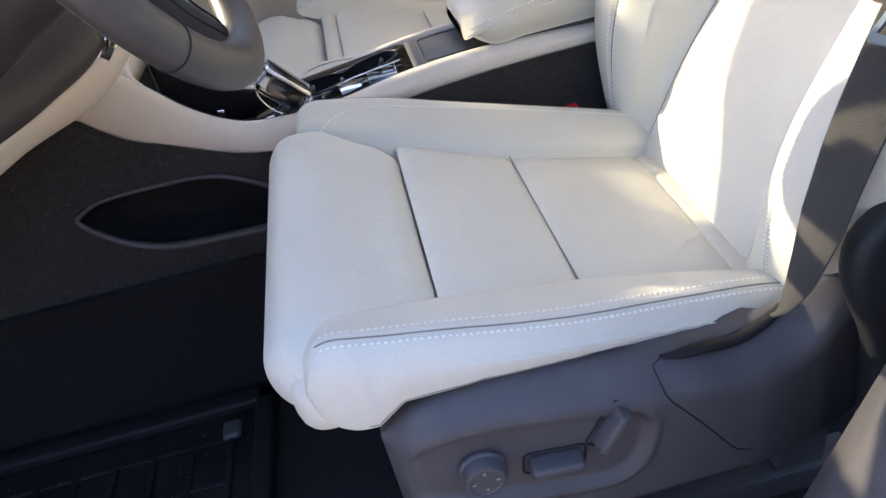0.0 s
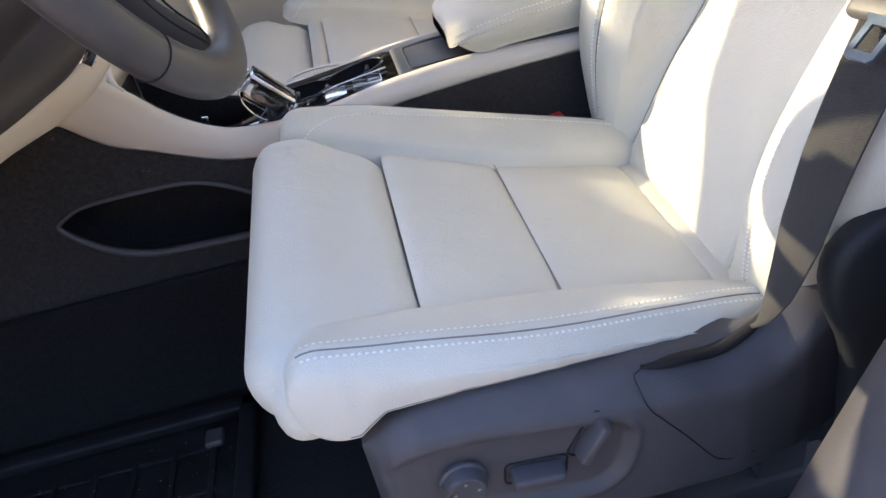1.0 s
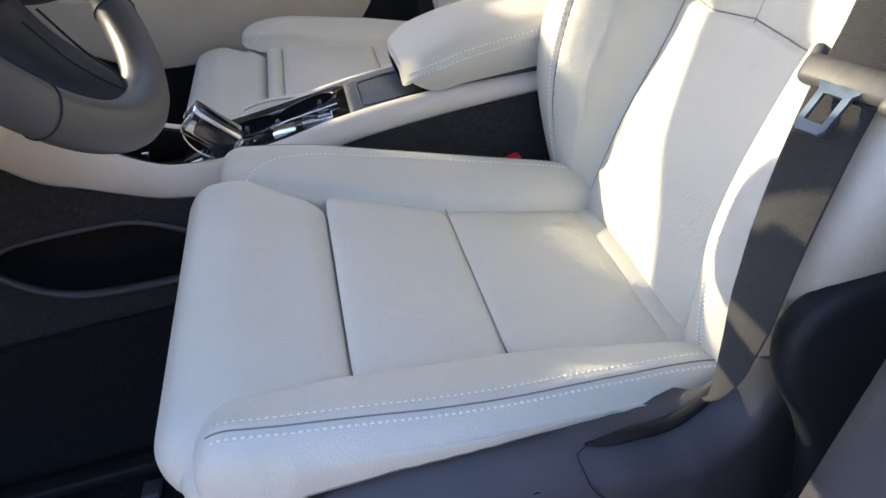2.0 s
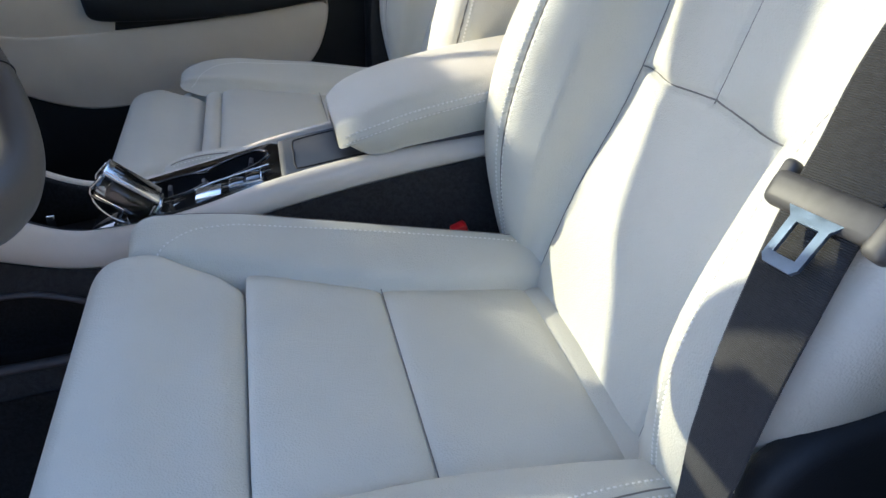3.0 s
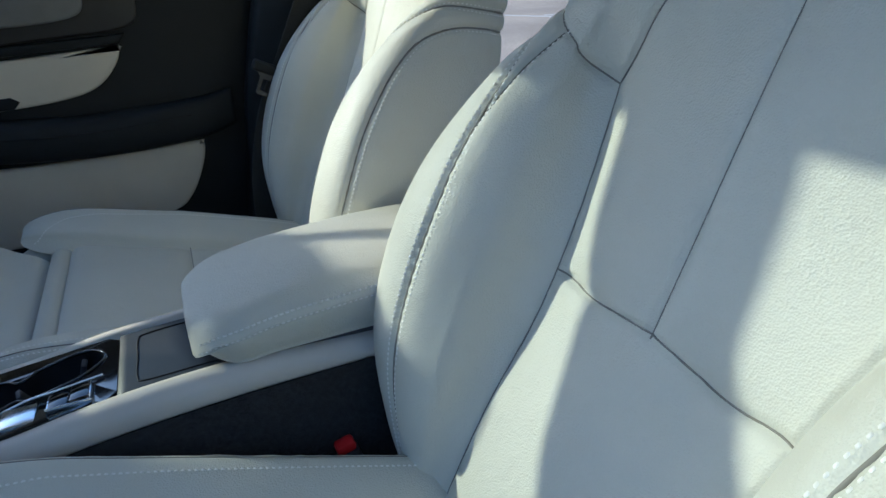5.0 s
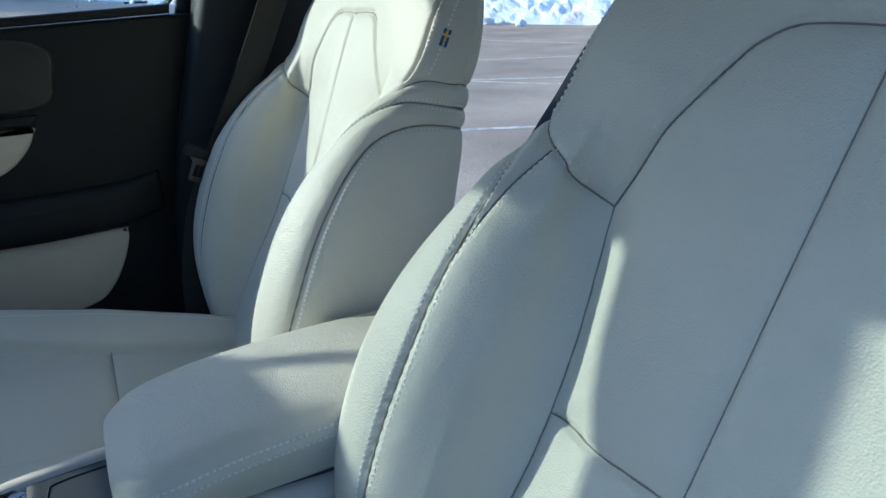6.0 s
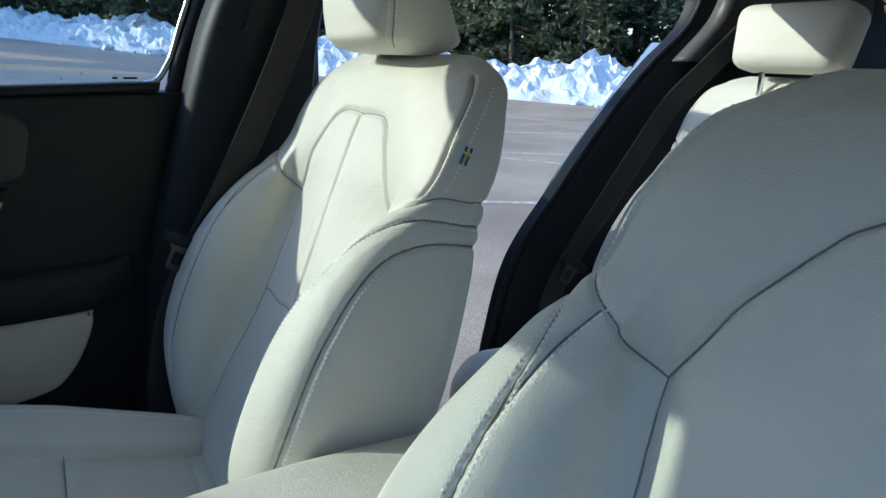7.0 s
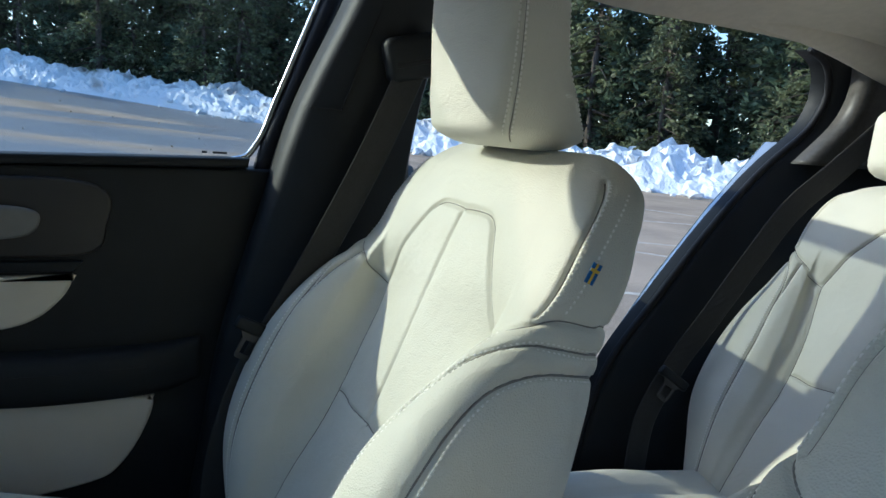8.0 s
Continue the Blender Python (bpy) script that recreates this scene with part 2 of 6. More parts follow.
def ribbon(points, across, width, thick, n=60, taper=((0.0, 1.0), (1.0, 1.0))):
    """A flat strap along a line; across: its width direction at each given point."""
    p = path_through(points, n)
    k = np.linspace(0, 1, len(across))
    s = np.stack([np.interp(np.linspace(0, 1, n), k, np.asarray(across, float)[:, i]) for i in range(3)], 1)
    t = np.gradient(p, axis=0)
    t /= np.linalg.norm(t, axis=1)[:, None]
    s -= (s * t).sum(1)[:, None] * t
    s /= np.linalg.norm(s, axis=1)[:, None]
    nn = np.cross(t, s)
    prof = [(-1, 0), (-0.93, 1), (-0.5, 1), (0, 1), (0.5, 1), (0.93, 1), (1, 0), (0.93, -1), (0, -1), (-0.93, -1)]
    wide = np.interp(np.linspace(0, 1, n), *zip(*taper))[:, None] * width / 2
    v = np.stack([p + s * wide * a + nn * thick / 2 * b for a, b in prof], 1)
    return v.reshape(-1, 3), ring_faces(n, len(prof))


def stitches(lines, normals, spacing=0.0058, length=0.0042, r=0.0011):
    """Rows of raised thread dashes along lines, each lying on its surface."""
    vs, fs = [], []
    for pts, nrm in zip(lines, normals):
        pts, nrm = np.asarray(pts), np.asarray(nrm)
        c = np.r_[0, np.cumsum(np.linalg.norm(np.diff(pts, axis=0), axis=1))]
        for s in np.arange(spacing / 2, c[-1], spacing):
            p = np.array([np.interp(s, c, pts[:, i]) for i in range(3)])
            q = np.array([np.interp(min(c[-1], s + length), c, pts[:, i]) for i in range(3)])
            nn = np.array([np.interp(s, c, nrm[:, i]) for i in range(3)])
            nn /= np.linalg.norm(nn) + 1e-9
            d = q - p
            if np.linalg.norm(d) < 1e-5:
                continue
            w = np.cross(d / np.linalg.norm(d), nn) * r
            k = len(vs)
            for e, lift in ((p, -0.3), (p + d * 0.25, 1.0), (p + d * 0.75, 1.0), (q, -0.3)):
                vs += [e - w + nn * r * (lift - 0.8), e + nn * r * lift, e + w + nn * r * (lift - 0.8)]
            for j in range(3):
                a = k + 3 * j
                fs += [(a, a + 1, a + 4, a + 3), (a + 1, a + 2, a + 5, a + 4)]
    return np.array(vs), fs


def lofted(name, sections, material, parent, label="", n=40):
    """A skin over a row of closed sections with the same number of points."""
    s = np.asarray(sections, float)
    rows, m = s.shape[:2]
    t = np.linspace(0, rows - 1, n)
    k = np.arange(rows)
    V = np.stack([np.stack([curve_at(k, s[:, i, c], t) for c in range(3)], 1) for i in range(m)], 1)
    return solid(name, V.reshape(-1, 3), ring_faces(n, m), material, parent, label)


def bar_section(x, y, z, dx, dz, n=16, power=0.5):
    out = []
    for i in range(n):
        a = 2 * math.pi * i / n
        c, s = math.cos(a), math.sin(a)
        out.append((x + dx * math.copysign(abs(c) ** power, c), y, z + dz * math.copysign(abs(s) ** power, s)))
    return out


# ---- the lot, the snow and the woods ----
def lot_height(x, y):
    """The lot rises gently away from the car on the far side."""
    p = -0.69 * (x - 0.5) + 0.72 * (y - 1.0)
    q = p - 4.0
    return 0.040 * (q + math.sqrt(q * q + 6.0)) - 0.0


def asphalt_material():
    m = surface("old_asphalt", (0.50, 0.395, 0.30), 0.75, vary=0.22, scale=0.7, grain=0.9, grain_scale=110, depth=0.006)
    n, ln = m.node_tree.nodes, m.node_tree.links
    b = n["Principled BSDF"]
    co = n["Texture Coordinate"]
    wet = n.new("ShaderNodeTexNoise")
    wet.inputs["Scale"].default_value, wet.inputs["Detail"].default_value = 0.16, 4
    mp = n.new("ShaderNodeMapping")
    mp.inputs["Scale"].default_value = (0.5, 2.2, 1)
    ln.new(co.outputs["Object"], mp.inputs["Vector"])
    ln.new(mp.outputs["Vector"], wet.inputs["Vector"])
    # meltwater lies on the far side of the lot
    side = n.new("ShaderNodeVectorMath")
    side.operation = "DOT_PRODUCT"
    side.inputs[1].default_value = (-2.2, 1.0, 0.0)
    ln.new(co.outputs["Object"], side.inputs[0])
    far = n.new("ShaderNodeMapRange")
    far.inputs["From Min"].default_value, far.inputs["From Max"].default_value = 4.0, 14.0
    ln.new(side.outputs["Value"], far.inputs["Value"])
    mul = n.new("ShaderNodeMath")
    mul.operation = "MULTIPLY"
    rg = n.new("ShaderNodeMapRange")
    rg.inputs["From Min"].default_value, rg.inputs["From Max"].default_value = 0.40, 0.52
    ln.new(wet.outputs["Fac"], rg.inputs["Value"])
    ln.new(rg.outputs["Result"], mul.inputs[0])
    ln.new(far.outputs["Result"], mul.inputs[1])
    ro = n.new("ShaderNodeMapRange")
    ro.inputs["To Min"].default_value, ro.inputs["To Max"].default_value = 0.8, 0.42
    ln.new(mul.outputs["Value"], ro.inputs["Value"])
    ln.new(ro.outputs["Result"], b.inputs["Roughness"])
    mix = n.new("ShaderNodeMix")
    mix.data_type = "RGBA"
    src = b.inputs["Base Color"].links[0].from_socket
    ln.new(src, mix.inputs["A"])
    # Paler and bluer than wet asphalt: the sky's glare is put into this colour.
    mix.inputs["B"].default_value = (0.33, 0.335, 0.35, 1)
    ln.new(mul.outputs["Value"], mix.inputs["Factor"])
    stone = n.new("ShaderNodeTexVoronoi")
    stone.inputs["Scale"].default_value = 75
    ln.new(co.outputs["Object"], stone.inputs["Vector"])
    sr = n.new("ShaderNodeMapRange")
    sr.inputs["From Max"].default_value, sr.inputs["To Min"].default_value, sr.inputs["To Max"].default_value = 0.6, 1.25, 0.7
    ln.new(stone.outputs["Distance"], sr.inputs["Value"])
    mm = n.new("ShaderNodeMix")
    mm.data_type, mm.blend_type = "RGBA", "MULTIPLY"
    mm.inputs["Factor"].default_value = 0.8
    ln.new(mix.outputs["Result"], mm.inputs["A"])
    ln.new(sr.outputs["Result"], mm.inputs["B"])
    ln.new(mm.outputs["Result"], b.inputs["Base Color"])
    b.inputs["Specular IOR Level"].default_value = 0.25
    return m


def snow_material():
    m = surface("old_snow", (0.80, 0.83, 0.88), 0.6, vary=0.06, scale=2.0, grain=0.8, grain_scale=14, depth=0.05)
    n, ln = m.node_tree.nodes, m.node_tree.links
    b = n["Principled BSDF"]
    dirt = n.new("ShaderNodeTexNoise")
    dirt.inputs["Scale"].default_value, dirt.inputs["Detail"].default_value = 0.55, 8
    ln.new(n["Texture Coordinate"].outputs["Object"], dirt.inputs["Vector"])
    rg = n.new("ShaderNodeMapRange")
    rg.inputs["From Min"].default_value, rg.inputs["From Max"].default_value = 0.60, 0.74
    ln.new(dirt.outputs["Fac"], rg.inputs["Value"])
    mix = n.new("ShaderNodeMix")
    mix.data_type = "RGBA"
    src = b.inputs["Base Color"].links[0].from_socket
    ln.new(src, mix.inputs["A"])
    mix.inputs["B"].default_value = (0.30, 0.27, 0.24, 1)
    ln.new(rg.outputs["Result"], mix.inputs["Factor"])
    ln.new(mix.outputs["Result"], b.inputs["Base Color"])
    return m


ASPHALT, SNOW = asphalt_material(), snow_material()
gx = np.r_[np.linspace(-400, -40, 10), np.linspace(-36, 60, 49), np.linspace(80, 500, 8)]
gy = np.r_[np.linspace(-300, -20, 8), np.linspace(-16, 60, 39), np.linspace(80, 500, 8)]
gv = [(x, y, lot_height(x, y)) for x in gx for y in gy]
ground = tagged(solid("ground", gv, ring_faces(len(gx), len(gy), False, False), ASPHALT), "sunlit worn grey asphalt parking lot with wet patches", "ground", kind="structure")


def painted_line(x0, y0, x1, y1, w=0.10):
    a, b = np.array([x0, y0]), np.array([x1, y1])
    d = (b - a) / np.linalg.norm(b - a)
    s = np.array([-d[1], d[0]]) * w / 2
    vs, n = [], 24
    for k in range(n + 1):
        c = a + (b - a) * k / n
        j = 1 + 0.12 * noise.noise(Vector((c[0] * 2.3, c[1] * 2.3, 0)))
        for q in (c - s * j, c + s * j):
            vs.append((q[0], q[1], lot_height(*q) + 0.004))
    ob = solid("parking_line", vs, ring_faces(n + 1, 2, False, False), LINE_PAINT, smooth=False)
    return tagged(ob, "worn white painted parking line on the asphalt", "line", "parking lines")


for q in ((1.9, 6.6, 6.5, 4.3), (4.0, 10.2, 7.2, 5.4), (5.0, 8.9, 9.0, 6.6), (2.6, 12.5, 10.0, 9.6), (8.5, 14.5, 12.0, 8.0)):
    painted_line(*q)

# snow bank along the lot's edge
BANK = [(24.0, 4.0), (19.0, 10.0), (14.6, 15.2), (10.5, 21.5), (5.3, 28.6), (-2.8, 35.5), (-12.0, 42.0), (-24.0, 50.0), (-40.0, 58.0)]


def snow_bank():
    line = path_through(BANK, 520)
    t = np.gradient(line, axis=0)
    t /= np.linalg.norm(t, axis=1)[:, None]
    side = np.stack([t[:, 1], -t[:, 0]], 1)
    if side[0] @ np.array([1.0, 1.0]) < 0:
        side = -side
    m, V = 34, []
    for j, (p, s) in enumerate(zip(line, side)):
        hgt = 1.15 + 0.30 * noise.noise(Vector((j * 0.045, 3.0, 0)))
        for i, q in enumerate(np.linspace(0, 1, m)):
            base = p + s * (q * 3.2)
            prof = math.sin(min(1, q * 1.7) * math.pi / 2) ** 0.9 * (1 if q < 0.62 else math.cos((q - 0.62) / 0.38 * math.pi / 2))
            c = Vector((base[0] * 1.2, base[1] * 1.2, q * 3))
            lump = 0.34 * noise.noise(c) + 0.24 * abs(noise.noise(c * 2.7)) + 0.15 * noise.cell(c * 2.9) + 0.07 * noise.noise(c * 8)
            z = lot_height(*base) - 0.05 + max(0.0, hgt * prof * (0.85 + lump))
            off = 0.22 * noise.noise(c * 1.9 + Vector((9, 0, 0))) + 0.12 * noise.cell(c * 3.3 + Vector((4, 1, 0)))
            V.append((base[0] - s[0] * off * prof, base[1] - s[1] * off * prof, z))
    faces = ring_faces(len(line), m, False, False)
    return tagged(solid("snow_bank", V, faces, SNOW, smooth=False), "ploughed bank of lumpy white snow along the lot's edge", "snow bank", kind="stuff")


def lump(rng, c, r):
    """One broken block of snow."""
    bm = bmesh.new()
    bmesh.ops.create_icosphere(bm, subdivisions=2, radius=r)
    k = Vector((rng.random() * 90, rng.random() * 90, 0))
    for v in bm.verts:
        v.co *= 0.75 + 0.55 * noise.noise(v.co / r * 1.3 + k)
        v.co.z *= 0.75
    vs = [(v.co + Vector(c))[:] for v in bm.verts]
    fs = [[v.index for v in f.verts] for f in bm.faces]
    bm.free()
    return vs, fs


snow_bank()
rng = random.Random(4)
bank_line = path_through(BANK, 400)
VS, FS = [], []
for k in range(420):
    p = bank_line[rng.randrange(20, 330)]
    a, b = rng.uniform(-0.9, 2.6), rng.uniform(-0.3, 0.3)
    r = rng.choice([0.07, 0.1, 0.14, 0.2, 0.28])
    x, y = p[0] + 0.7 * a + b, p[1] + 0.7 * a - b
    z = lot_height(x, y) + (0.25 * r if a < 0.1 else min(0.85, 0.8 * a) + rng.uniform(-0.15, 0.1))
    vs, fs = lump(rng, (x, y, z), r)
    FS += [[i + len(VS) for i in f] for f in fs]
    VS += vs
tagged(solid("snow_blocks", VS, FS, SNOW, smooth=False), "broken blocks of ploughed snow", "snow", kind="stuff")


def leaf_material(name, color):
    m = surface(name, color, 0.6, vary=0.45, scale=0.8, grain=0)
    n, ln = m.node_tree.nodes, m.node_tree.links
    b = n["Principled BSDF"]
    geo = n.new("ShaderNodeNewGeometry")
    hsv = n.new("ShaderNodeHueSaturation")
    rg = n.new("ShaderNodeMapRange")
    rg.inputs["To Min"].default_value, rg.inputs["To Max"].default_value = 0.45, 1.6
    ln.new(geo.outputs["Random Per Island"], rg.inputs["Value"])
    ln.new(rg.outputs["Result"], hsv.inputs["Value"])
    src = b.inputs["Base Color"].links[0].from_socket
    ln.new(src, hsv.inputs["Color"])
    ln.new(hsv.outputs["Color"], b.inputs["Base Color"])
    # thin needles let some light through
    thin = n.new("ShaderNodeBsdfTranslucent")
    ln.new(hsv.outputs["Color"], thin.inputs["Color"])
    both = n.new("ShaderNodeMixShader")
    both.inputs["Fac"].default_value = 0.45
    ln.new(b.outputs["BSDF"], both.inputs[1])
    ln.new(thin.outputs["BSDF"], both.inputs[2])
    ln.new(both.outputs["Shader"], n["Material Output"].inputs["Surface"])
    return m


NEEDLES = [leaf_material("pine_needles", (0.11, 0.15, 0.075)), leaf_material("dry_pine_needles", (0.14, 0.16, 0.085)), leaf_material("dark_spruce", (0.09, 0.125, 0.08))]


def tree(seed, height, kind):
    """A conifer: tapered trunk, limbs, and a crown of many small needle sprays."""
    g = random.Random(seed)
    root = thing("tree", (0, 0, 0), ("tall pine with a bare grey trunk and high crown", "dark green spruce with drooping sprays", "bushy young pine at the lot's edge")[kind], "tree", "trees behind the lot")
    r0 = height * (0.014 if kind != 2 else 0.011)
    pts = [(0.12 * math.sin(k * 1.3 + seed) * k / 8, 0.10 * math.cos(k * 1.7 + seed) * k / 8, height * k / 8) for k in range(9)]
    solid("trunk", *tube(pts, [r0 * (1 - 0.85 * k / 8) for k in range(9)], 9), BARK, root)
    V, F, LV, LF = [], [], [], []
    low = (0.22, 0.05, 0.02)[kind]
    count = (60, 90, 70)[kind]
    for b in range(count):
        t = low + (1 - low) * (b + g.random()) / count
        z = height * t
        reach = height * ((0.20, 0.17, 0.26)[kind]) * (1 - t) ** (0.55 if kind == 0 else 0.85) * g.uniform(0.6, 1.15) + 0.25
        az = g.random() * 2 * math.pi
        droop = (-0.05, -0.35, 0.12)[kind]
        tip = (math.cos(az) * reach, math.sin(az) * reach, z + reach * droop + g.uniform(-0.2, 0.2))
        lv, lf = tube([(0, 0, z), (tip[0] * 0.5, tip[1] * 0.5, z + (tip[2] - z) * 0.35), tip], [0.035 * (1 - t) + 0.012, 0.02, 0.006], 4)
        LF += [tuple(i + len(LV) for i in f) for f in lf]
        LV += lv.tolist()
        for c in range(int(9 + reach * 9)):
            q = g.uniform(0.25, 1.05)
            s = 0.30 * (0.5 + 0.6 * g.random()) * (1.15 if kind == 2 else 1)
            ctr = np.array([tip[0] * q + g.gauss(0, 0.16), tip[1] * q + g.gauss(0, 0.16), z + (tip[2] - z) * q + g.gauss(0, 0.16)])
            for blade in range(3):
                d = np.array([math.cos(az) + g.gauss(0, 0.9), math.sin(az) + g.gauss(0, 0.9), g.gauss(droop, 0.6)])
                d /= np.linalg.norm(d)
                w = np.cross(d, [g.gauss(0, 1), g.gauss(0, 1), g.gauss(0, 1)])
                w /= np.linalg.norm(w) + 1e-6
                k = len(V)
                V += [ctr - w * s * 0.10, ctr + d * s * 0.55 - w * s * 0.20, ctr + d * s, ctr + d * s * 0.55 + w * s * 0.20]
                F.append((k, k + 1, k + 2, k + 3))
    tagged(solid("branchwork", LV, LF, BARK, root), kind="stuff")
    solid("crown", V, F, NEEDLES[kind % 3] if kind else NEEDLES[seed % 2], root, smooth=False)
    return root


protos = [tree(11, 15.0, 0), tree(12, 17.0, 0), tree(21, 12.0, 1), tree(31, 5.5, 2), tree(32, 4.2, 2), tree(22, 10.0, 1)]
g = random.Random(9)
spots = []
for k in range(150):
    p = bank_line[int((k + g.random()) / 150 * 330) + 30]
    row = (k % 4)
    depth = 4.5 + row * 3.3 + g.uniform(-1.2, 1.2)
    spots.append((p[0] + 0.74 * depth + g.uniform(-0.8, 0.8), p[1] + 0.67 * depth + g.uniform(-0.8, 0.8), row))
for k, (x, y, row) in enumerate(spots):
    pick = g.choice([3, 4, 3, 2, 5]) if row == 0 else g.choice([0, 1, 2, 5, 0, 3])
    m = pose(x, y, lot_height(x, y) - 0.1, g.uniform(-2, 2), g.uniform(-2, 2), g.uniform(0, 360)) @ Matrix.Scale(g.uniform(0.8, 1.15), 4)
    if k < len(protos):
        protos[k].matrix_basis = m
    else:
        c = copy_thing(protos[pick], m)
        c.scale = m.to_scale()


def far_woods():
    """Dense dark woods behind the first rows, as one mass of sprays and stems, plus unseen belts that block low sky."""
    g = random.Random(77)
    V, F = [], []
    # The last four points carry the ring round unseen ground, to darken the horizon.
    ring_line = path_through(BANK + [(-58.0, 48.0), (-72.0, 20.0), (-72.0, -20.0), (-50.0, -50.0)], 800)
    for k in range(8500):
        p = ring_line[g.randrange(5, 798)]
        depth = g.uniform(16, 30)
        top = 9 + 4 * noise.noise(Vector((p[0] * 0.12, p[1] * 0.12, 1)))
        z = abs(g.gauss(0, 0.42)) * top
        out = p / np.linalg.norm(p) if p[0] < -40 else np.array([0.74, 0.67])
        x, y = p[0] + out[0] * depth + g.uniform(-1, 1), p[1] + out[1] * depth + g.uniform(-1, 1)
        c = np.array([x, y, lot_height(x, y) + z])
        d = np.array([g.gauss(0, 1), g.gauss(0, 1), g.gauss(-0.2, 0.7)])
        d /= np.linalg.norm(d)
        w = np.cross(d, [g.gauss(0, 1), g.gauss(0, 1), g.gauss(0, 1)])
        w /= np.linalg.norm(w) + 1e-6
        s = g.uniform(0.5, 1.4)
        i = len(V)
        V += [c - w * s * 0.15, c + d * s * 0.5 - w * s * 0.35, c + d * s, c + d * s * 0.5 + w * s * 0.35]
        F.append((i, i + 1, i + 2, i + 3))
    # Unseen belt ahead of the car, added to cut sky glow through the windscreen.
    front = path_through([(-26.0, 56.0), (-46.0, 52.0), (-62.0, 36.0), (-70.0, 10.0), (-68.0, -25.0)], 300)
    for k in range(3600):
        p = front[g.randrange(300)]
        c = np.array([p[0] + g.uniform(-5, 5), p[1] + g.uniform(-5, 5), 15.5 * g.random() ** 1.2 + 1.0])
        d = np.array([g.gauss(0, 1), g.gauss(0, 1), g.gauss(-0.2, 0.7)])
        d /= np.linalg.norm(d)
        w = np.cross(d, [g.gauss(0, 1), g.gauss(0, 1), g.gauss(0, 1)])
        w /= np.linalg.norm(w) + 1e-6
        s = g.uniform(1.5, 3.2)
        i = len(V)
        V += [c - w * s * 0.15, c + d * s * 0.5 - w * s * 0.35, c + d * s, c + d * s * 0.5 + w * s * 0.35]
        F.append((i, i + 1, i + 2, i + 3))
    # Unseen belt on the driver's side, added to cut blue sky light.
    near = path_through([(-50.0, -46.0), (-30.0, -24.0), (-8.0, -17.0), (14.0, -16.0), (32.0, -14.0), (40.0, -4.0)], 400)
    for k in range(5200):
        p = near[g.randrange(400)]
        c = np.array([p[0] + g.uniform(-2, 2), p[1] - g.uniform(0, 6), 8.0 * g.random() ** 1.1 + 0.3])
        d = np.array([g.gauss(0, 1), g.gauss(0, 1), g.gauss(-0.2, 0.7)])
        d /= np.linalg.norm(d)
        w = np.cross(d, [g.gauss(0, 1), g.gauss(0, 1), g.gauss(0, 1)])
        w /= np.linalg.norm(w) + 1e-6
        s = g.uniform(1.2, 2.6)
        i = len(V)
        V += [c - w * s * 0.15, c + d * s * 0.5 - w * s * 0.35, c + d * s, c + d * s * 0.5 + w * s * 0.35]
        F.append((i, i + 1, i + 2, i + 3))
    tagged(solid("far_woods", V, F, NEEDLES[2], smooth=False), "dense dark evergreen woods beyond the lot, with unseen belts added to block low sky", "woods", kind="stuff")


far_woods()

# ---- car shell ----
CAR_Y = 1.0125


def shell(name, ob, label, category="car body"):
    return tagged(ob, label, category, kind="structure")


shell("car_floor", part("car_floor", rbox((-1.05, 0.24, 0.25), (1.25, 1.80, 0.345), 0.01), CARPET), "black carpeted car floor", "floor")
shell("boot_floor", part("boot_floor", rbox((1.252, 0.30, 0.45), (2.3, 1.72, 0.56), 0.01), CARPET), "dark carpeted floor behind the rear seat", "floor")
shell("firewall", part("firewall", rbox((-1.09, 0.24, 0.25), (-1.052, 1.80, 1.02), 0.005), CARPET), "black carpeted firewall", "wall")
shell("tailgate", part("tailgate", rbox((2.302, 0.30, 0.40), (2.34, 1.72, 1.12), 0.005), DARK_SOFT), "dark inner tailgate trim", "wall")
for y0, y1 in ((0.13, 0.238), (1.802, 1.90)):
    shell("door_sill", part("door_sill", rbox((-1.0, y0, 0.22), (1.2, y1, 0.40), 0.02, 3), CHARCOAL), "dark plastic door sill", "sill")

# roof: lining and outer skin
ROOF_X = np.linspace(-0.41, 2.25, 42)


def roof_sheet(z_mid, z_edge, half, name, material, thick):
    V, n = [], 28
    for layer in (0, 1):
        for x in ROOF_X:
            fall = 0.02 * max(0, (0.3 - x) / 0.9) ** 2 + 0.10 * max(0, (x - 1.2) / 1.1) ** 2
            for q in np.linspace(-1, 1, n):
                V.append((x, CAR_Y + q * half, z_mid - fall + (z_edge - 0.050 * min(1.0, max(0.0, (x - 0.45) / 0.6)) - z_mid) * abs(q) ** 3 + layer * thick))
    a = len(ROOF_X) * n
    f = ring_faces(len(ROOF_X), n, False, False)
    f += [tuple(i + a for i in reversed(q)) for q in f]
    for j in range(len(ROOF_X) - 1):
        for i in (0, n - 1):
            f.append((j * n + i, (j + 1) * n + i, a + (j + 1) * n + i, a + j * n + i))
    for j in (0, len(ROOF_X) - 1):
        for i in range(n - 1):
            f.append((j * n + i, j * n + i + 1, a + j * n + i + 1, a + j * n + i))
    return solid(name, V, f, material)


shell("ceiling", roof_sheet(1.598, 1.572, 0.62, "ceiling", HEADLINER, 0.012), "blond woven headliner", "ceiling")
shell("roof_skin", roof_sheet(1.65, 1.61, 0.66, "roof_skin", PAINT, 0.004), "pale blue painted roof skin", "roof")


def rail(name, points, radius, material, label, flat=1.0, n=40, up=(0, 1, 0)):
    return shell(name, solid(name, *tube(points, radius, 14, n, flat, up), material), label, "pillar")


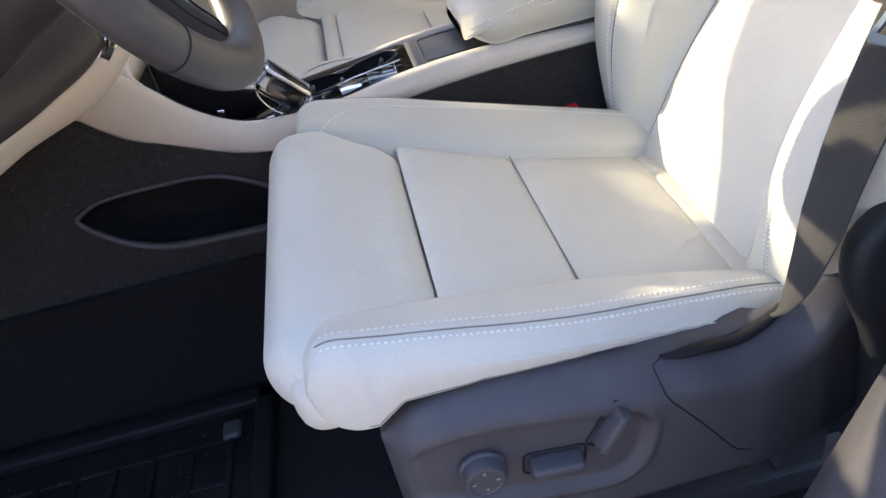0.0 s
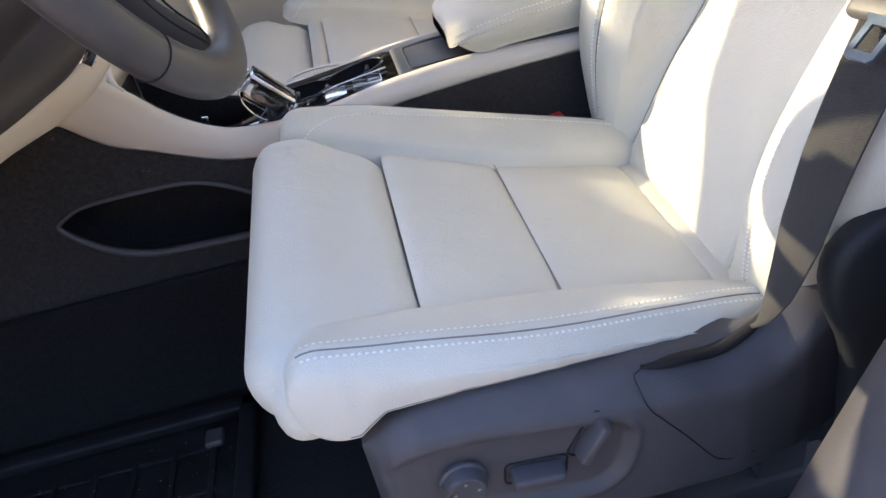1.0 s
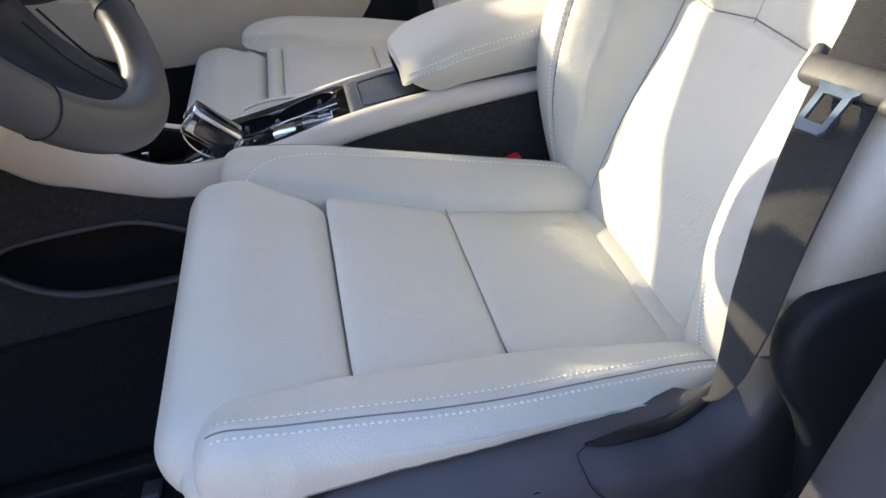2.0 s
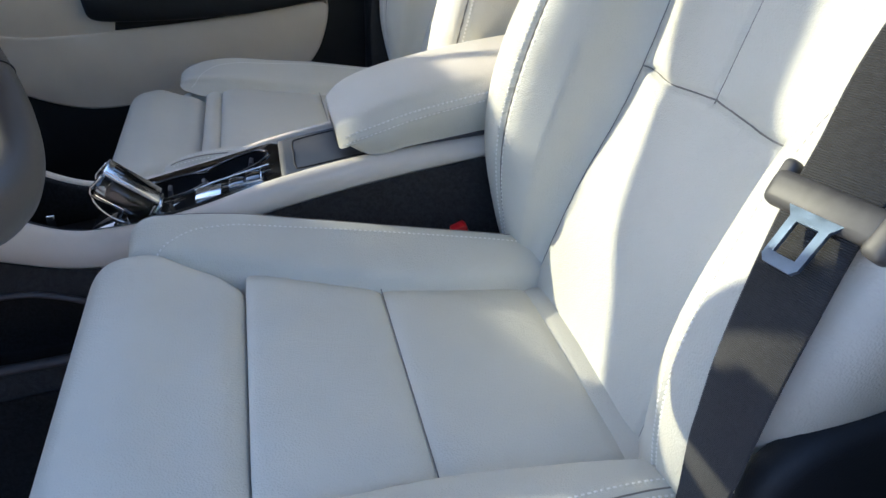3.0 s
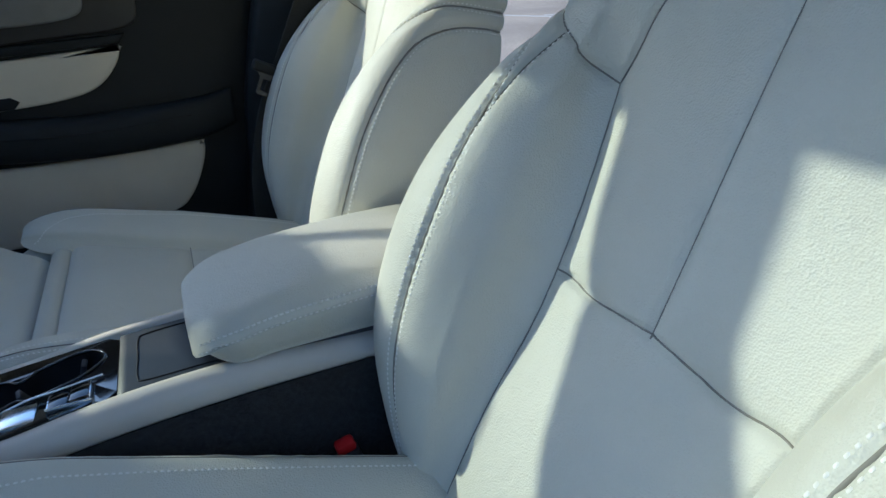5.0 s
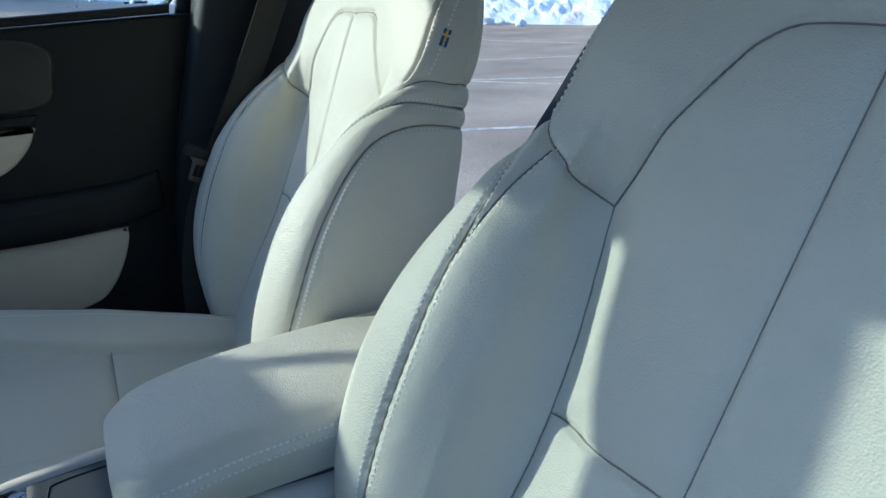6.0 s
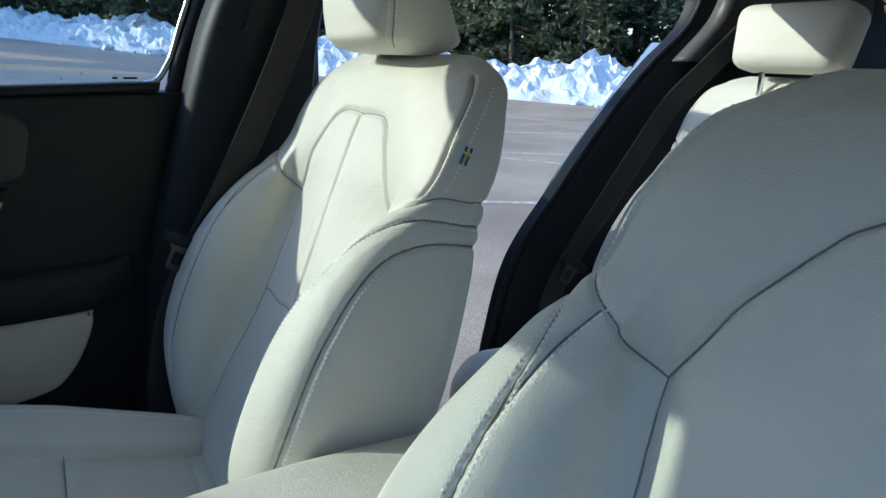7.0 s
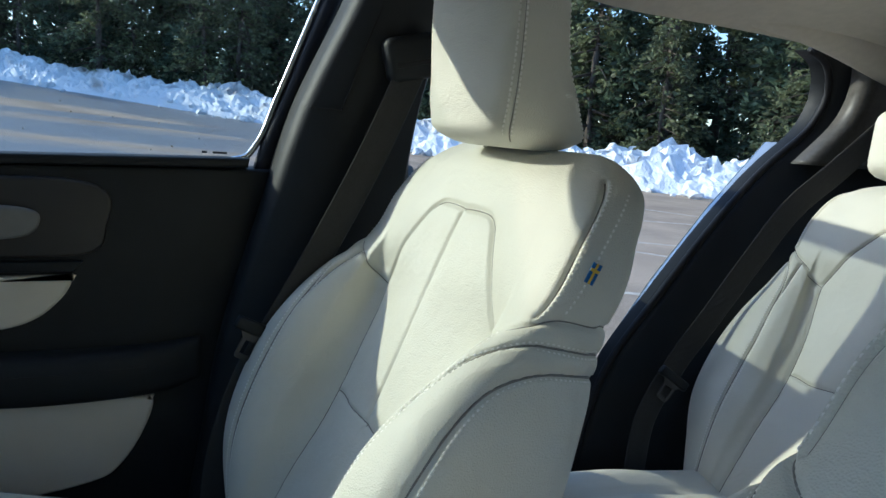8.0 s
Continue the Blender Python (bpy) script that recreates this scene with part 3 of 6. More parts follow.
for s in (-1, 1):
    Y = lambda d: CAR_Y + s * d
    rail("roof_rail", [(-0.38, Y(0.61), 1.567), (0.0, Y(0.615), 1.578), (0.4, Y(0.615), 1.582), (1.0, Y(0.61), 1.575), (1.5, Y(0.60), 1.54), (1.72, Y(0.60), 1.49)], 0.035, HEADLINER, "blond roof rail trim")


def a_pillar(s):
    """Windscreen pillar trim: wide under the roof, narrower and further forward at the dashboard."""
    # Unseen: rows fitted so the shadow band falls on the driver's seat back.
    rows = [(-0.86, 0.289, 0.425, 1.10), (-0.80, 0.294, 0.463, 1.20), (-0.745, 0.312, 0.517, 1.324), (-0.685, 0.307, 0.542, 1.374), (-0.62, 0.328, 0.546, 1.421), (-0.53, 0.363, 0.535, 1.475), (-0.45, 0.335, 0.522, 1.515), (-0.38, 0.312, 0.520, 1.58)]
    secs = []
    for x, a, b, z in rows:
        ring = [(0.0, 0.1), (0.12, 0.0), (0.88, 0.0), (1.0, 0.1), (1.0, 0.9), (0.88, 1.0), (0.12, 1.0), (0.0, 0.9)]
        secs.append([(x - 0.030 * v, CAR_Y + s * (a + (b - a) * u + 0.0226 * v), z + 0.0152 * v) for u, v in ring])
    return shell("a_pillar", lofted("a_pillar", secs, HEADLINER, None, n=40), "blond windscreen pillar trim, unseen, placed for its shadow", "pillar")


# Unseen header, placed where its shadow edge should cross the seat back.
shell("windscreen_header", part("windscreen_header", rbox((-0.385, CAR_Y - 0.60, 1.566), (-0.33, CAR_Y + 0.60, 1.60), 0.015, 3), HEADLINER), "blond headliner edge above the windscreen", "trim")


def windscreen():
    V, n, m = [], 24, 12
    for layer in (0, 1):
        for k in range(m):
            t = k / (m - 1)
            for q in np.linspace(-1, 1, n):
                hw = 0.70 + (0.62 - 0.70) * t
                x = -1.0 + 0.57 * t + 0.10 * q * q * (1 - 0.8 * t)
                V.append((x, CAR_Y + q * hw, 0.975 + 0.635 * t + layer * 0.005))
    a = n * m
    f = ring_faces(m, n, False, False)
    f += [tuple(i + a for i in reversed(q)) for q in f]
    ob = solid("windscreen", V, f, WINDSCREEN)
    return shell("windscreen", ob, "clear curved windscreen", "window")


windscreen()
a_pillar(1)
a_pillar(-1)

# ---- seats ----
HK = [-0.04, 0.05, 0.14, 0.24, 0.34, 0.44, 0.51, 0.58, 0.64, 0.675]
INSERT_W = [0.140, 0.132, 0.126, 0.127, 0.140, 0.170, 0.162, 0.144, 0.118, 0.100]
CREST_W = [0.196, 0.202, 0.207, 0.211, 0.213, 0.227, 0.245, 0.242, 0.218, 0.178]
OUTER_W = [0.225, 0.252, 0.284, 0.297, 0.287, 0.269, 0.260, 0.257, 0.236, 0.200]
MID_D = [0.040, 0.038, 0.028, 0.010, 0.004, 0.000, -0.004, -0.010, -0.022, -0.034]
EDGE_D = [0.044, 0.042, 0.034, 0.012, -0.004, -0.022, -0.008, -0.012, -0.026, -0.040]
CREST_D = [0.038, 0.080, 0.108, 0.112, 0.096, 0.050, 0.000, -0.014, -0.033, -0.053]
BACK_D = [-0.080, -0.085, -0.092, -0.098, -0.102, -0.102, -0.100, -0.096, -0.088, -0.080]


class BackSurface:
    """A seat back as rings of a section that changes with height; u runs from the middle of the front (0) over the insert's
    edge (1), the crest (3), the strip's edge (4) and the side (6) to the middle of the back (8)."""

    def __init__(self, yc, foot, recline, bolster=1.0, wide=1.0, lean=0.0, lean_z=0.0, rows=250):
        self.h = np.linspace(HK[0], HK[-1], rows)
        h = self.h
        wi, wc, w = (curve_at(HK, k, h) * wide for k in (INSERT_W, CREST_W, OUTER_W))
        dm, de, dc, db = (curve_at(HK, k, h) for k in (MID_D, EDGE_D, CREST_D, BACK_D))
        dc = de + (dc - de) * bolster
        strip = np.minimum(0.020, 0.5 * (dc - db))
        cs = np.stack([0 * h, wi, wi + 0.42 * (wc - wi), wc, w, w + 0.003, w - 0.008, w - 0.045, 0 * h], 1)
        cd = np.stack([dm, de, de + 0.60 * (dc - de), dc, dc - strip, (dc - strip + db) / 2, db + 0.022, db, db - 0.008], 1)
        # rounded top
        r = 0.042
        g = np.clip((h - (h[-1] - r)) / r, 0, 1)
        g = np.sqrt(np.maximum(0, 1 - g**2)) * 0.97 + 0.03
        mid = (dm + db) / 2
        cd = mid[:, None] + (cd - mid[:, None]) * g[:, None]
        cs = cs * (0.78 + 0.22 * g[:, None])
        per = (52, 18, 18, 18, 10, 8, 6, 10)
        self.u = np.concatenate([np.linspace(i, i + 1, c, endpoint=False) for i, c in enumerate(per)] + [[8.0]])
        k = np.arange(9)
        half_s = np.stack([curve_at(k, cs[j], self.u) for j in range(rows)])
        half_d = np.stack([curve_at(k, cd[j], self.u) for j in range(rows)])
        half_s[:, 0] = 0
        half_s[:, -1] = 0
        s = np.concatenate([half_s, -half_s[:, -2:0:-1]], 1)
        d = np.concatenate([half_d, half_d[:, -2:0:-1]], 1)
        self.ring_u = np.concatenate([self.u, self.u[-2:0:-1]])
        self.ring_side = np.concatenate([np.ones(len(self.u)), -np.ones(len(self.u) - 2)])
        self.s2 = s
        a = radians(recline)
        up, fw = np.array([math.sin(a), 0, math.cos(a)]), np.array([-math.cos(a), 0, math.sin(a)])
        self.P = np.array([foot[0], yc, foot[1]]) + h[:, None, None] * up + d[..., None] * fw + s[..., None] * np.array([0, 1.0, 0])
        self.P[..., 1] -= lean * (self.P[..., 2] - lean_z)
        self.half_s = half_s
        self.normals()

    def normals(self):
        P = self.P
        du = np.roll(P, -1, 1) - np.roll(P, 1, 1)
        dh = np.gradient(P, axis=0)
        n = np.cross(dh, du)
        n /= np.linalg.norm(n, axis=2)[..., None] + 1e-9
        out = P - P.mean(axis=1, keepdims=True)
        if (n * out).sum() < 0:
            n = -n
        self.N = n

    def at(self, side, u, h, which=None):
        A = self.P if which is None else which
        j = np.interp(h, self.h, np.arange(len(self.h)))
        i = np.interp(u, self.u, np.arange(len(self.u)))
        m = A.shape[1]

        def pick(jj, ii):
            return A[jj, ii if side > 0 else (-ii) % m]
        j0, i0 = min(int(j), len(self.h) - 2), min(int(i), len(self.u) - 2)
        fj, fi = j - j0, i - i0
        return ((1 - fj) * ((1 - fi) * pick(j0, i0) + fi * pick(j0, i0 + 1)) + fj * ((1 - fi) * pick(j0 + 1, i0) + fi * pick(j0 + 1, i0 + 1)))

    def u_of(self, s, h):
        j = int(np.interp(h, self.h, np.arange(len(self.h))))
        k = int(np.searchsorted(self.u, 4.0))
        return float(np.interp(s, self.half_s[j, :k], self.u[:k]))

    def line(self, side, uh, n=180):
        q = path_through([(u * 0.045, h) for u, h in uh], n) / np.array([0.045, 1.0])
        P, N = np.array([self.at(side, u, h) for u, h in q]), np.array([self.at(side, u, h, self.N) for u, h in q])
        w = np.hanning(13)[1:-1]
        pad = lambda A: np.concatenate([2 * A[:1] - A[5:0:-1], A, 2 * A[-1:] - A[-2:-7:-1]])
        soft = lambda A: np.stack([np.convolve(pad(A)[:, i], w / w.sum(), "valid") for i in range(3)], 1)
        return soft(P), soft(N)

    def press(self, lines, crease=0.0046, crease_w=0.0032, puff=0.0034, puff_w=0.018):
        flat = self.P.reshape(-1, 3)
        total = np.zeros(len(flat))
        for L in lines:
            near = np.full(len(flat), 9.0)
            lo, hi = L.min(0) - 0.07, L.max(0) + 0.07
            sel = np.where(((flat > lo) & (flat < hi)).all(1))[0]
            for c in np.array_split(sel, max(1, len(sel) // 4000)):
                near[c] = np.sqrt(((flat[c][:, None] - L[None]) ** 2).sum(2).min(1))
            total = np.maximum(total, crease * np.exp(-(near / crease_w) ** 2) + puff * np.exp(-(near / puff_w) ** 2))
        self.P = (flat - self.N.reshape(-1, 3) * total[:, None]).reshape(self.P.shape)


def arch_top(s):
    """Height of the centre panel's arched upper edge at the lateral place s."""
    return float(np.interp(abs(s), [0, 0.03, 0.065, 0.082, 0.10, 0.13, 0.170, 0.4], [0.581, 0.584, 0.582, 0.574, 0.554, 0.512, 0.442, 0.30]))


def diagonal(u):
    """Height of the seam under the shoulder, from the insert's edge round to the side."""
    return float(np.interp(u, [1, 2, 3, 4, 6], [0.442, 0.468, 0.494, 0.507, 0.512]))


def build_back(root, yc, foot, recline, bolster=1.0, wide=1.0, lumbar=0.28, flag=False, lean=0.0, lean_z=0.0, inboard=0):
    S = BackSurface(yc, foot, recline, bolster, wide, lean, lean_z)
    seams, threads = [], []
    for side in (1, -1):
        seams.append((side, [(S.u_of(s * wide, lumbar), lumbar + 0.004 * math.cos(s * 40)) for s in (0, 0.04, 0.08, 0.12)] + [(1.0, lumbar)]))
        arch = [(S.u_of(s * wide, arch_top(s)), arch_top(s)) for s in (0.0, 0.02, 0.04, 0.065, 0.082, 0.10, 0.115, 0.13, 0.152)] + [(1.0, 0.442)]
        seams.append((side, arch))
        seams.append((side, [(1.0, h) for h in np.linspace(-0.03, 0.442, 12)]))
        seams.append((side, [(u, diagonal(u)) for u in (1, 1.5, 2, 2.5, 3, 3.5, 4, 5, 6, 7)]))
        crest = [(2.82 + 0.18 * max(0.0, (h - 0.30) / 0.12), h) for h in np.linspace(-0.03, 0.42, 12)] + [(3.10, 0.448), (3.35, 0.468), (3.8, 0.479), (4.4, 0.482), (5.2, 0.483), (6.2, 0.484), (6.9, 0.484)]
        strip = [(4.0, h) for h in np.linspace(-0.03, 0.40, 10)] + [(4.15, 0.435), (4.6, 0.455), (5.2, 0.460), (6.2, 0.461), (6.8, 0.461)]
        seams.append((side, crest))
        fork = [(2.94, 0.375), (2.82, 0.41), (2.66, 0.446), (2.45, diagonal(2.45) - 0.003)]
        seams.append((side, fork))
        threads.append((side, [(u - 0.10, h + 0.002) for u, h in fork]))
        if side == inboard:
            seams.append((side, strip))
        seams.append((side, [(3.05, h) for h in np.linspace(0.506, 0.648, 7)]))
        for off in (-0.12, 0.12):
            threads.append((side, [(u + off if u < 3.3 else u, h - (0.004 if off > 0 else -0.004) * (u >= 3.3)) for u, h in crest]))
        if side == inboard:
            threads.append((side, [(u + 0.12 if u < 4.3 else u, h - 0.004 * (u >= 4.3)) for u, h in strip]))
        threads.append((side, [(3.30, h) for h in np.linspace(0.502, 0.645, 6)]))
        threads.append((side, [(4.02, h) for h in np.linspace(0.512, 0.64, 6)]))
    seams.append((1, [(0.0, h) for h in np.linspace(lumbar, 0.58, 10)]))
    S.press([S.line(*q)[0] for q in seams])
    S.normals()
    rows, m = S.P.shape[:2]
    groups = {}
    for j in range(rows - 1):
        hm = (S.h[j] + S.h[j + 1]) / 2
        for i in range(m):
            k = (i + 1) % m
            uu = (S.ring_u[i] + S.ring_u[k]) / 2
            sm = (S.s2[j, i] + S.s2[j, k]) / 2
            side = 0 if sm >= 0 else 1
            if uu > 6:
                key = ("back_shell", 0)
            elif uu < 1:
                if hm > arch_top(sm / wide):
                    key = ("shoulder_panel", 0)
                else:
                    key = ("lumbar_panel", 0) if hm < lumbar else ("upper_panel", side)
            elif hm > diagonal(uu):
                key = ("shoulder_panel", 0)
            elif uu < 3:
                key = ("side_bolster", side)
            elif uu < 4:
                key = ("edge_strip", side)
            else:
                key = ("side_panel", side)
            groups.setdefault(key, []).append((j * m + i, j * m + k, (j + 1) * m + k, (j + 1) * m + i))
    groups[("shoulder_panel", 0)].append(tuple((rows - 1) * m + i for i in range(m)))
    groups[("back_shell", 0)].append(tuple(range(m - 1, -1, -1)))
    flat, nflat = S.P.reshape(-1, 3), S.N.reshape(-1, 3)
    j, i = rows // 3, 3
    gn = np.cross(S.P[j, i + 1] - S.P[j, i], S.P[j + 1, i] - S.P[j, i])
    flip = gn @ S.N[j, i] < 0
    for (name, _), faces in groups.items():
        used = np.unique(np.concatenate([np.array(f) for f in faces]))
        back = np.full(len(flat), -1)
        back[used] = np.arange(len(used))
        ob = solid(name, flat[used], [tuple(int(back[v]) for v in (f[::-1] if flip else f)) for f in faces], LEATHER, root)
        ob.data.normals_split_custom_set_from_vertices(nflat[used].tolist())
    for q in seams:
        L, nn = S.line(*q)
        heavy = len(q[1]) > 12 and q[1][0][0] > 2
        solid("seam", *tube(L + nn * 0.0002, 0.0014 if heavy else 0.0009, 5, None, 1.0, (0.3, 0.5, 0.8)), SEAM, root, "thin dark seam in the leather")
    ls, ns = [], []
    for side, uh in threads:
        a, b = S.line(side, uh, 160)
        ls.append(a)
        ns.append(b)
    tagged(solid("stitching", *stitches(ls, ns), THREAD, root, "pale raised thread along the seams"), kind="stuff")
    if flag:
        p, nn = S.at(-1, 4.05, 0.558), S.at(-1, 4.05, 0.558, S.N)
        e = S.at(-1, 4.05, 0.570) - S.at(-1, 4.05, 0.546)
        e /= np.linalg.norm(e)
        f = np.cross(e, nn)
        f /= np.linalg.norm(f)
        tab = thing_part_tab(root, p + nn * 0.0015, e, f, nn)
    return S


def thing_part_tab(root, p, e, f, nn):
    """A small woven tab: blue with a yellow cross."""
    def slab(cx, cy, w, h, lift, t):
        c = [p + f * (cx + a * w / 2) + e * (cy + b * h / 2) + nn * (lift + k * t) for k in (0, 1) for a, b in ((-1, -1), (1, -1), (1, 1), (-1, 1))]
        return c, [(0, 1, 2, 3), (4, 5, 6, 7), (0, 1, 5, 4), (1, 2, 6, 5), (2, 3, 7, 6), (3, 0, 4, 7)]
    tab = solid("flag_tab", *slab(0, 0, 0.009, 0.020, 0, 0.0012), BLUE, root, "small woven blue tab with a yellow cross", smooth=False)
    solid("cross_bar", *slab(0, 0.003, 0.009, 0.0030, 0.0012, 0.0004), YELLOW, tab, smooth=False)
    solid("cross_bar", *slab(0, 0, 0.0022, 0.020, 0.0013, 0.0004), YELLOW, tab, smooth=False)
    return tab


# cushion: height of the insert along the seat, measured from the driver's seat and kept for both
CROSS = 0.04
CX = [-0.05, 0.03, 0.103, 0.17, 0.245, 0.33, 0.413, 0.47, 0.56]
CZ = [0.790, 0.770, 0.751, 0.729, 0.706, 0.682, 0.660, 0.646, 0.630]
JX = [-0.06, 0.0, 0.10, 0.17, 0.245, 0.33, 0.413, 0.47, 0.56]
JW = [0.190, 0.182, 0.164, 0.150, 0.138, 0.136, 0.140, 0.148, 0.160]
SX = [-0.03, 0.06, 0.20, 0.32, 0.41, 0.46, 0.52]
SW = [0.232, 0.236, 0.226, 0.208, 0.196, 0.194, 0.188]
SO = [0.026, 0.031, 0.036, 0.040, 0.040, 0.035, 0.028]


def seat_height(x, dip):
    """Height of the insert, with the front end lowered by dip."""
    return float(curve_at(CX, CZ, x)) - dip * max(0.0, (0.245 - x) / 0.22)


def puffed(name, x0, x1, yc, root, lift=0.004, sink=0.013, nx=40, ns=61, dip=0.0):
    """One insert panel of a cushion, swelling between its seams."""
    V = np.zeros((nx, ns, 3))
    for j, t in enumerate(np.linspace(0, 1, nx)):
        x = x0 + (x1 - x0) * t
        w = float(curve_at(JX, JW, x)) + 0.006
        for i, q in enumerate(np.linspace(-1, 1, ns)):
            edge_x = min(t * (x1 - x0), (1 - t) * (x1 - x0))
            edge_s = (1 - abs(q)) * w
            z = seat_height(x, dip) + lift
            z -= sink * math.exp(-(edge_x / 0.009)) + 0.010 * math.exp(-(edge_s / 0.014))
            V[j, i] = (x, yc + q * w, z + CROSS * (q * w + 0.23))
    return solid(name, V.reshape(-1, 3), ring_faces(nx, ns, False, False), LEATHER, root)


def thigh_support(yc, root, out=0.0, dip=0.0):
    """The extendable front part of the cushion, with its rounded nose."""
    prof = path_through([(0.05, 0.694), (0.01, 0.691), (-0.028, 0.702), (-0.053, 0.727), (-0.057, 0.760), (-0.038, 0.787), (0.0, 0.790),
                         (0.055, 0.771), (0.090, 0.7575), (0.1005, 0.748), (0.1045, 0.738)], 90)
    t = np.gradient(prof, axis=0)
    t /= np.linalg.norm(t, axis=1)[:, None]
    nrm = np.stack([-t[:, 1], t[:, 0]], 1)
    W = 0.234
    qs = np.sin(np.linspace(-np.pi / 2, np.pi / 2, 71))
    V = []
    for p, n in zip(prof, nrm):
        p = p + np.array([-out, -dip * (0.245 - p[0] + out) / 0.22])
        w = float(np.interp(p[0] + out, [-0.045, -0.02, 0.02, 0.06, 0.103], [W - 0.004, W, W, 0.205, 0.172]))
        for q in qs:
            d = 0.024 * max(0, (abs(q) - 0.82) / 0.18) ** 2.4 if q * (yc - CAR_Y) > 0 else 0.050 * max(0, (abs(q) - 0.68) / 0.32) ** 2.0
            pt = p - n * d
            V.append((pt[0], yc + q * w, pt[1] + CROSS * (q * w + 0.23)))
    return solid("thigh_support", V, ring_faces(len(prof), len(qs), False, False), LEATHER, root)


def cushion_bolster(yc, side, root, dip=0.0):
    """A side bolster of the cushion: inner slope, crest, stitched top edge, outer wall and skirt."""
    xs = np.r_[-0.020, np.linspace(-0.0195, 0.03, 18)[1:], np.linspace(0.034, 0.53, 110)]
    V = []
    ncol = 0
    for x in xs:
        wj, zj = float(curve_at(JX, JW, x)), seat_height(x, dip * 0.6)
        ws, so = float(curve_at(SX, SW, x)), float(curve_at(SX, SO, x))
        skirt = float(np.interp(x, [-0.02, 0.03, 0.055, 0.12, 0.24, 0.40, 0.53], [0.712, 0.712, 0.732, 0.730, 0.712, 0.668, 0.638]))
        top = zj + so
        ctr = [(wj - 0.010, zj - 0.030), (wj + 0.002, zj - 0.004), (wj + 0.16 * (ws - wj), zj + 0.42 * so), (wj + 0.58 * (ws - wj), top - 0.008),
               (ws, top), (ws + 0.012, top - 0.007), (ws + 0.021, top - 0.018), (ws + 0.025, (top + skirt) / 2), (ws + 0.023, skirt + 0.008), (ws + 0.016, skirt)]
        c = np.array(ctr)
        # rounded front end
        g = min(1.0, max(0.0, (x + 0.020) / (0.040 if not dip else 0.10)))
        g = math.sqrt(max(0, 1 - (1 - g) ** 2)) * 0.94 + 0.06
        mid = np.array([wj + 0.045, (top + skirt) / 2])
        c = mid + (c - mid) * np.array([0.55 + 0.45 * g, g])
        k = np.linspace(0, 1, len(c))
        u = np.linspace(0, 1, 64)
        sx, sz = curve_at(k, c[:, 0], u), curve_at(k, c[:, 1], u)
        # crease beside the stitched edge
        dist = np.hypot(sx - c[4, 0] - 0.004, sz - c[4, 1] + 0.003)
        sz = sz - 0.0030 * np.exp(-(dist / 0.0035) ** 2) * g
        # puckers along the outer wall
        if x > 0.02:
            sx = sx + 0.0009 * np.sin(x * 210 + 3 * np.sin(x * 37)) * np.exp(-((u - 0.72) / 0.16) ** 2)
        ncol = len(u)
        V.append(np.stack([np.full(ncol, x), yc + side * sx, sz + CROSS * (side * sx + 0.23)], 1))
    V = np.array(V)
    ob = solid("cushion_bolster", V.reshape(-1, 3), ring_faces(len(xs), ncol, False, False), LEATHER, root)
    n = np.cross(np.gradient(V, axis=0), np.gradient(V, axis=1))
    n /= np.linalg.norm(n, axis=2)[..., None] + 1e-9
    if n[60, 28, 2] < 0:
        n = -n
    i4 = int(round(4 / 9 * 63))
    ls, ns = [], []
    rows = np.arange(6, len(xs))

    def along(cols):
        c = np.clip(cols, 0, ncol - 1.001)
        k, f = c.astype(int), (c - c.astype(int))[:, None]
        ls.append(V[rows, k] * (1 - f) + V[rows, k + 1] * f)
        ns.append(n[rows, k] * (1 - f) + n[rows, k + 1] * f)
    if side < 0:
        along(np.full(len(rows), i4 - 2.0))
        along(np.full(len(rows), i4 + 4.0))
    else:
        along(curve_at([-0.03, 0.010, 0.022, 0.045, 0.085, 0.14, 0.6], [4, 7, 14, i4 - 8, i4 - 5, i4 - 4, i4 - 4], xs[rows]))
    solid("welt", *tube(V[6:, i4 + 1] + n[6:, i4 + 1] * 0.0001, 0.0008, 6), SEAM, root, "dark seam line in the bolster's edge")
    tagged(solid("stitching", *stitches(ls, ns), THREAD, root, "pale raised thread along the seams"), kind="stuff")
    solid("hem_seam", *tube(V[14:, 56] + n[14:, 56] * 0.0001, 0.0006, 5), SEAM, root, "thin seam along the bolster's hem")
    return V


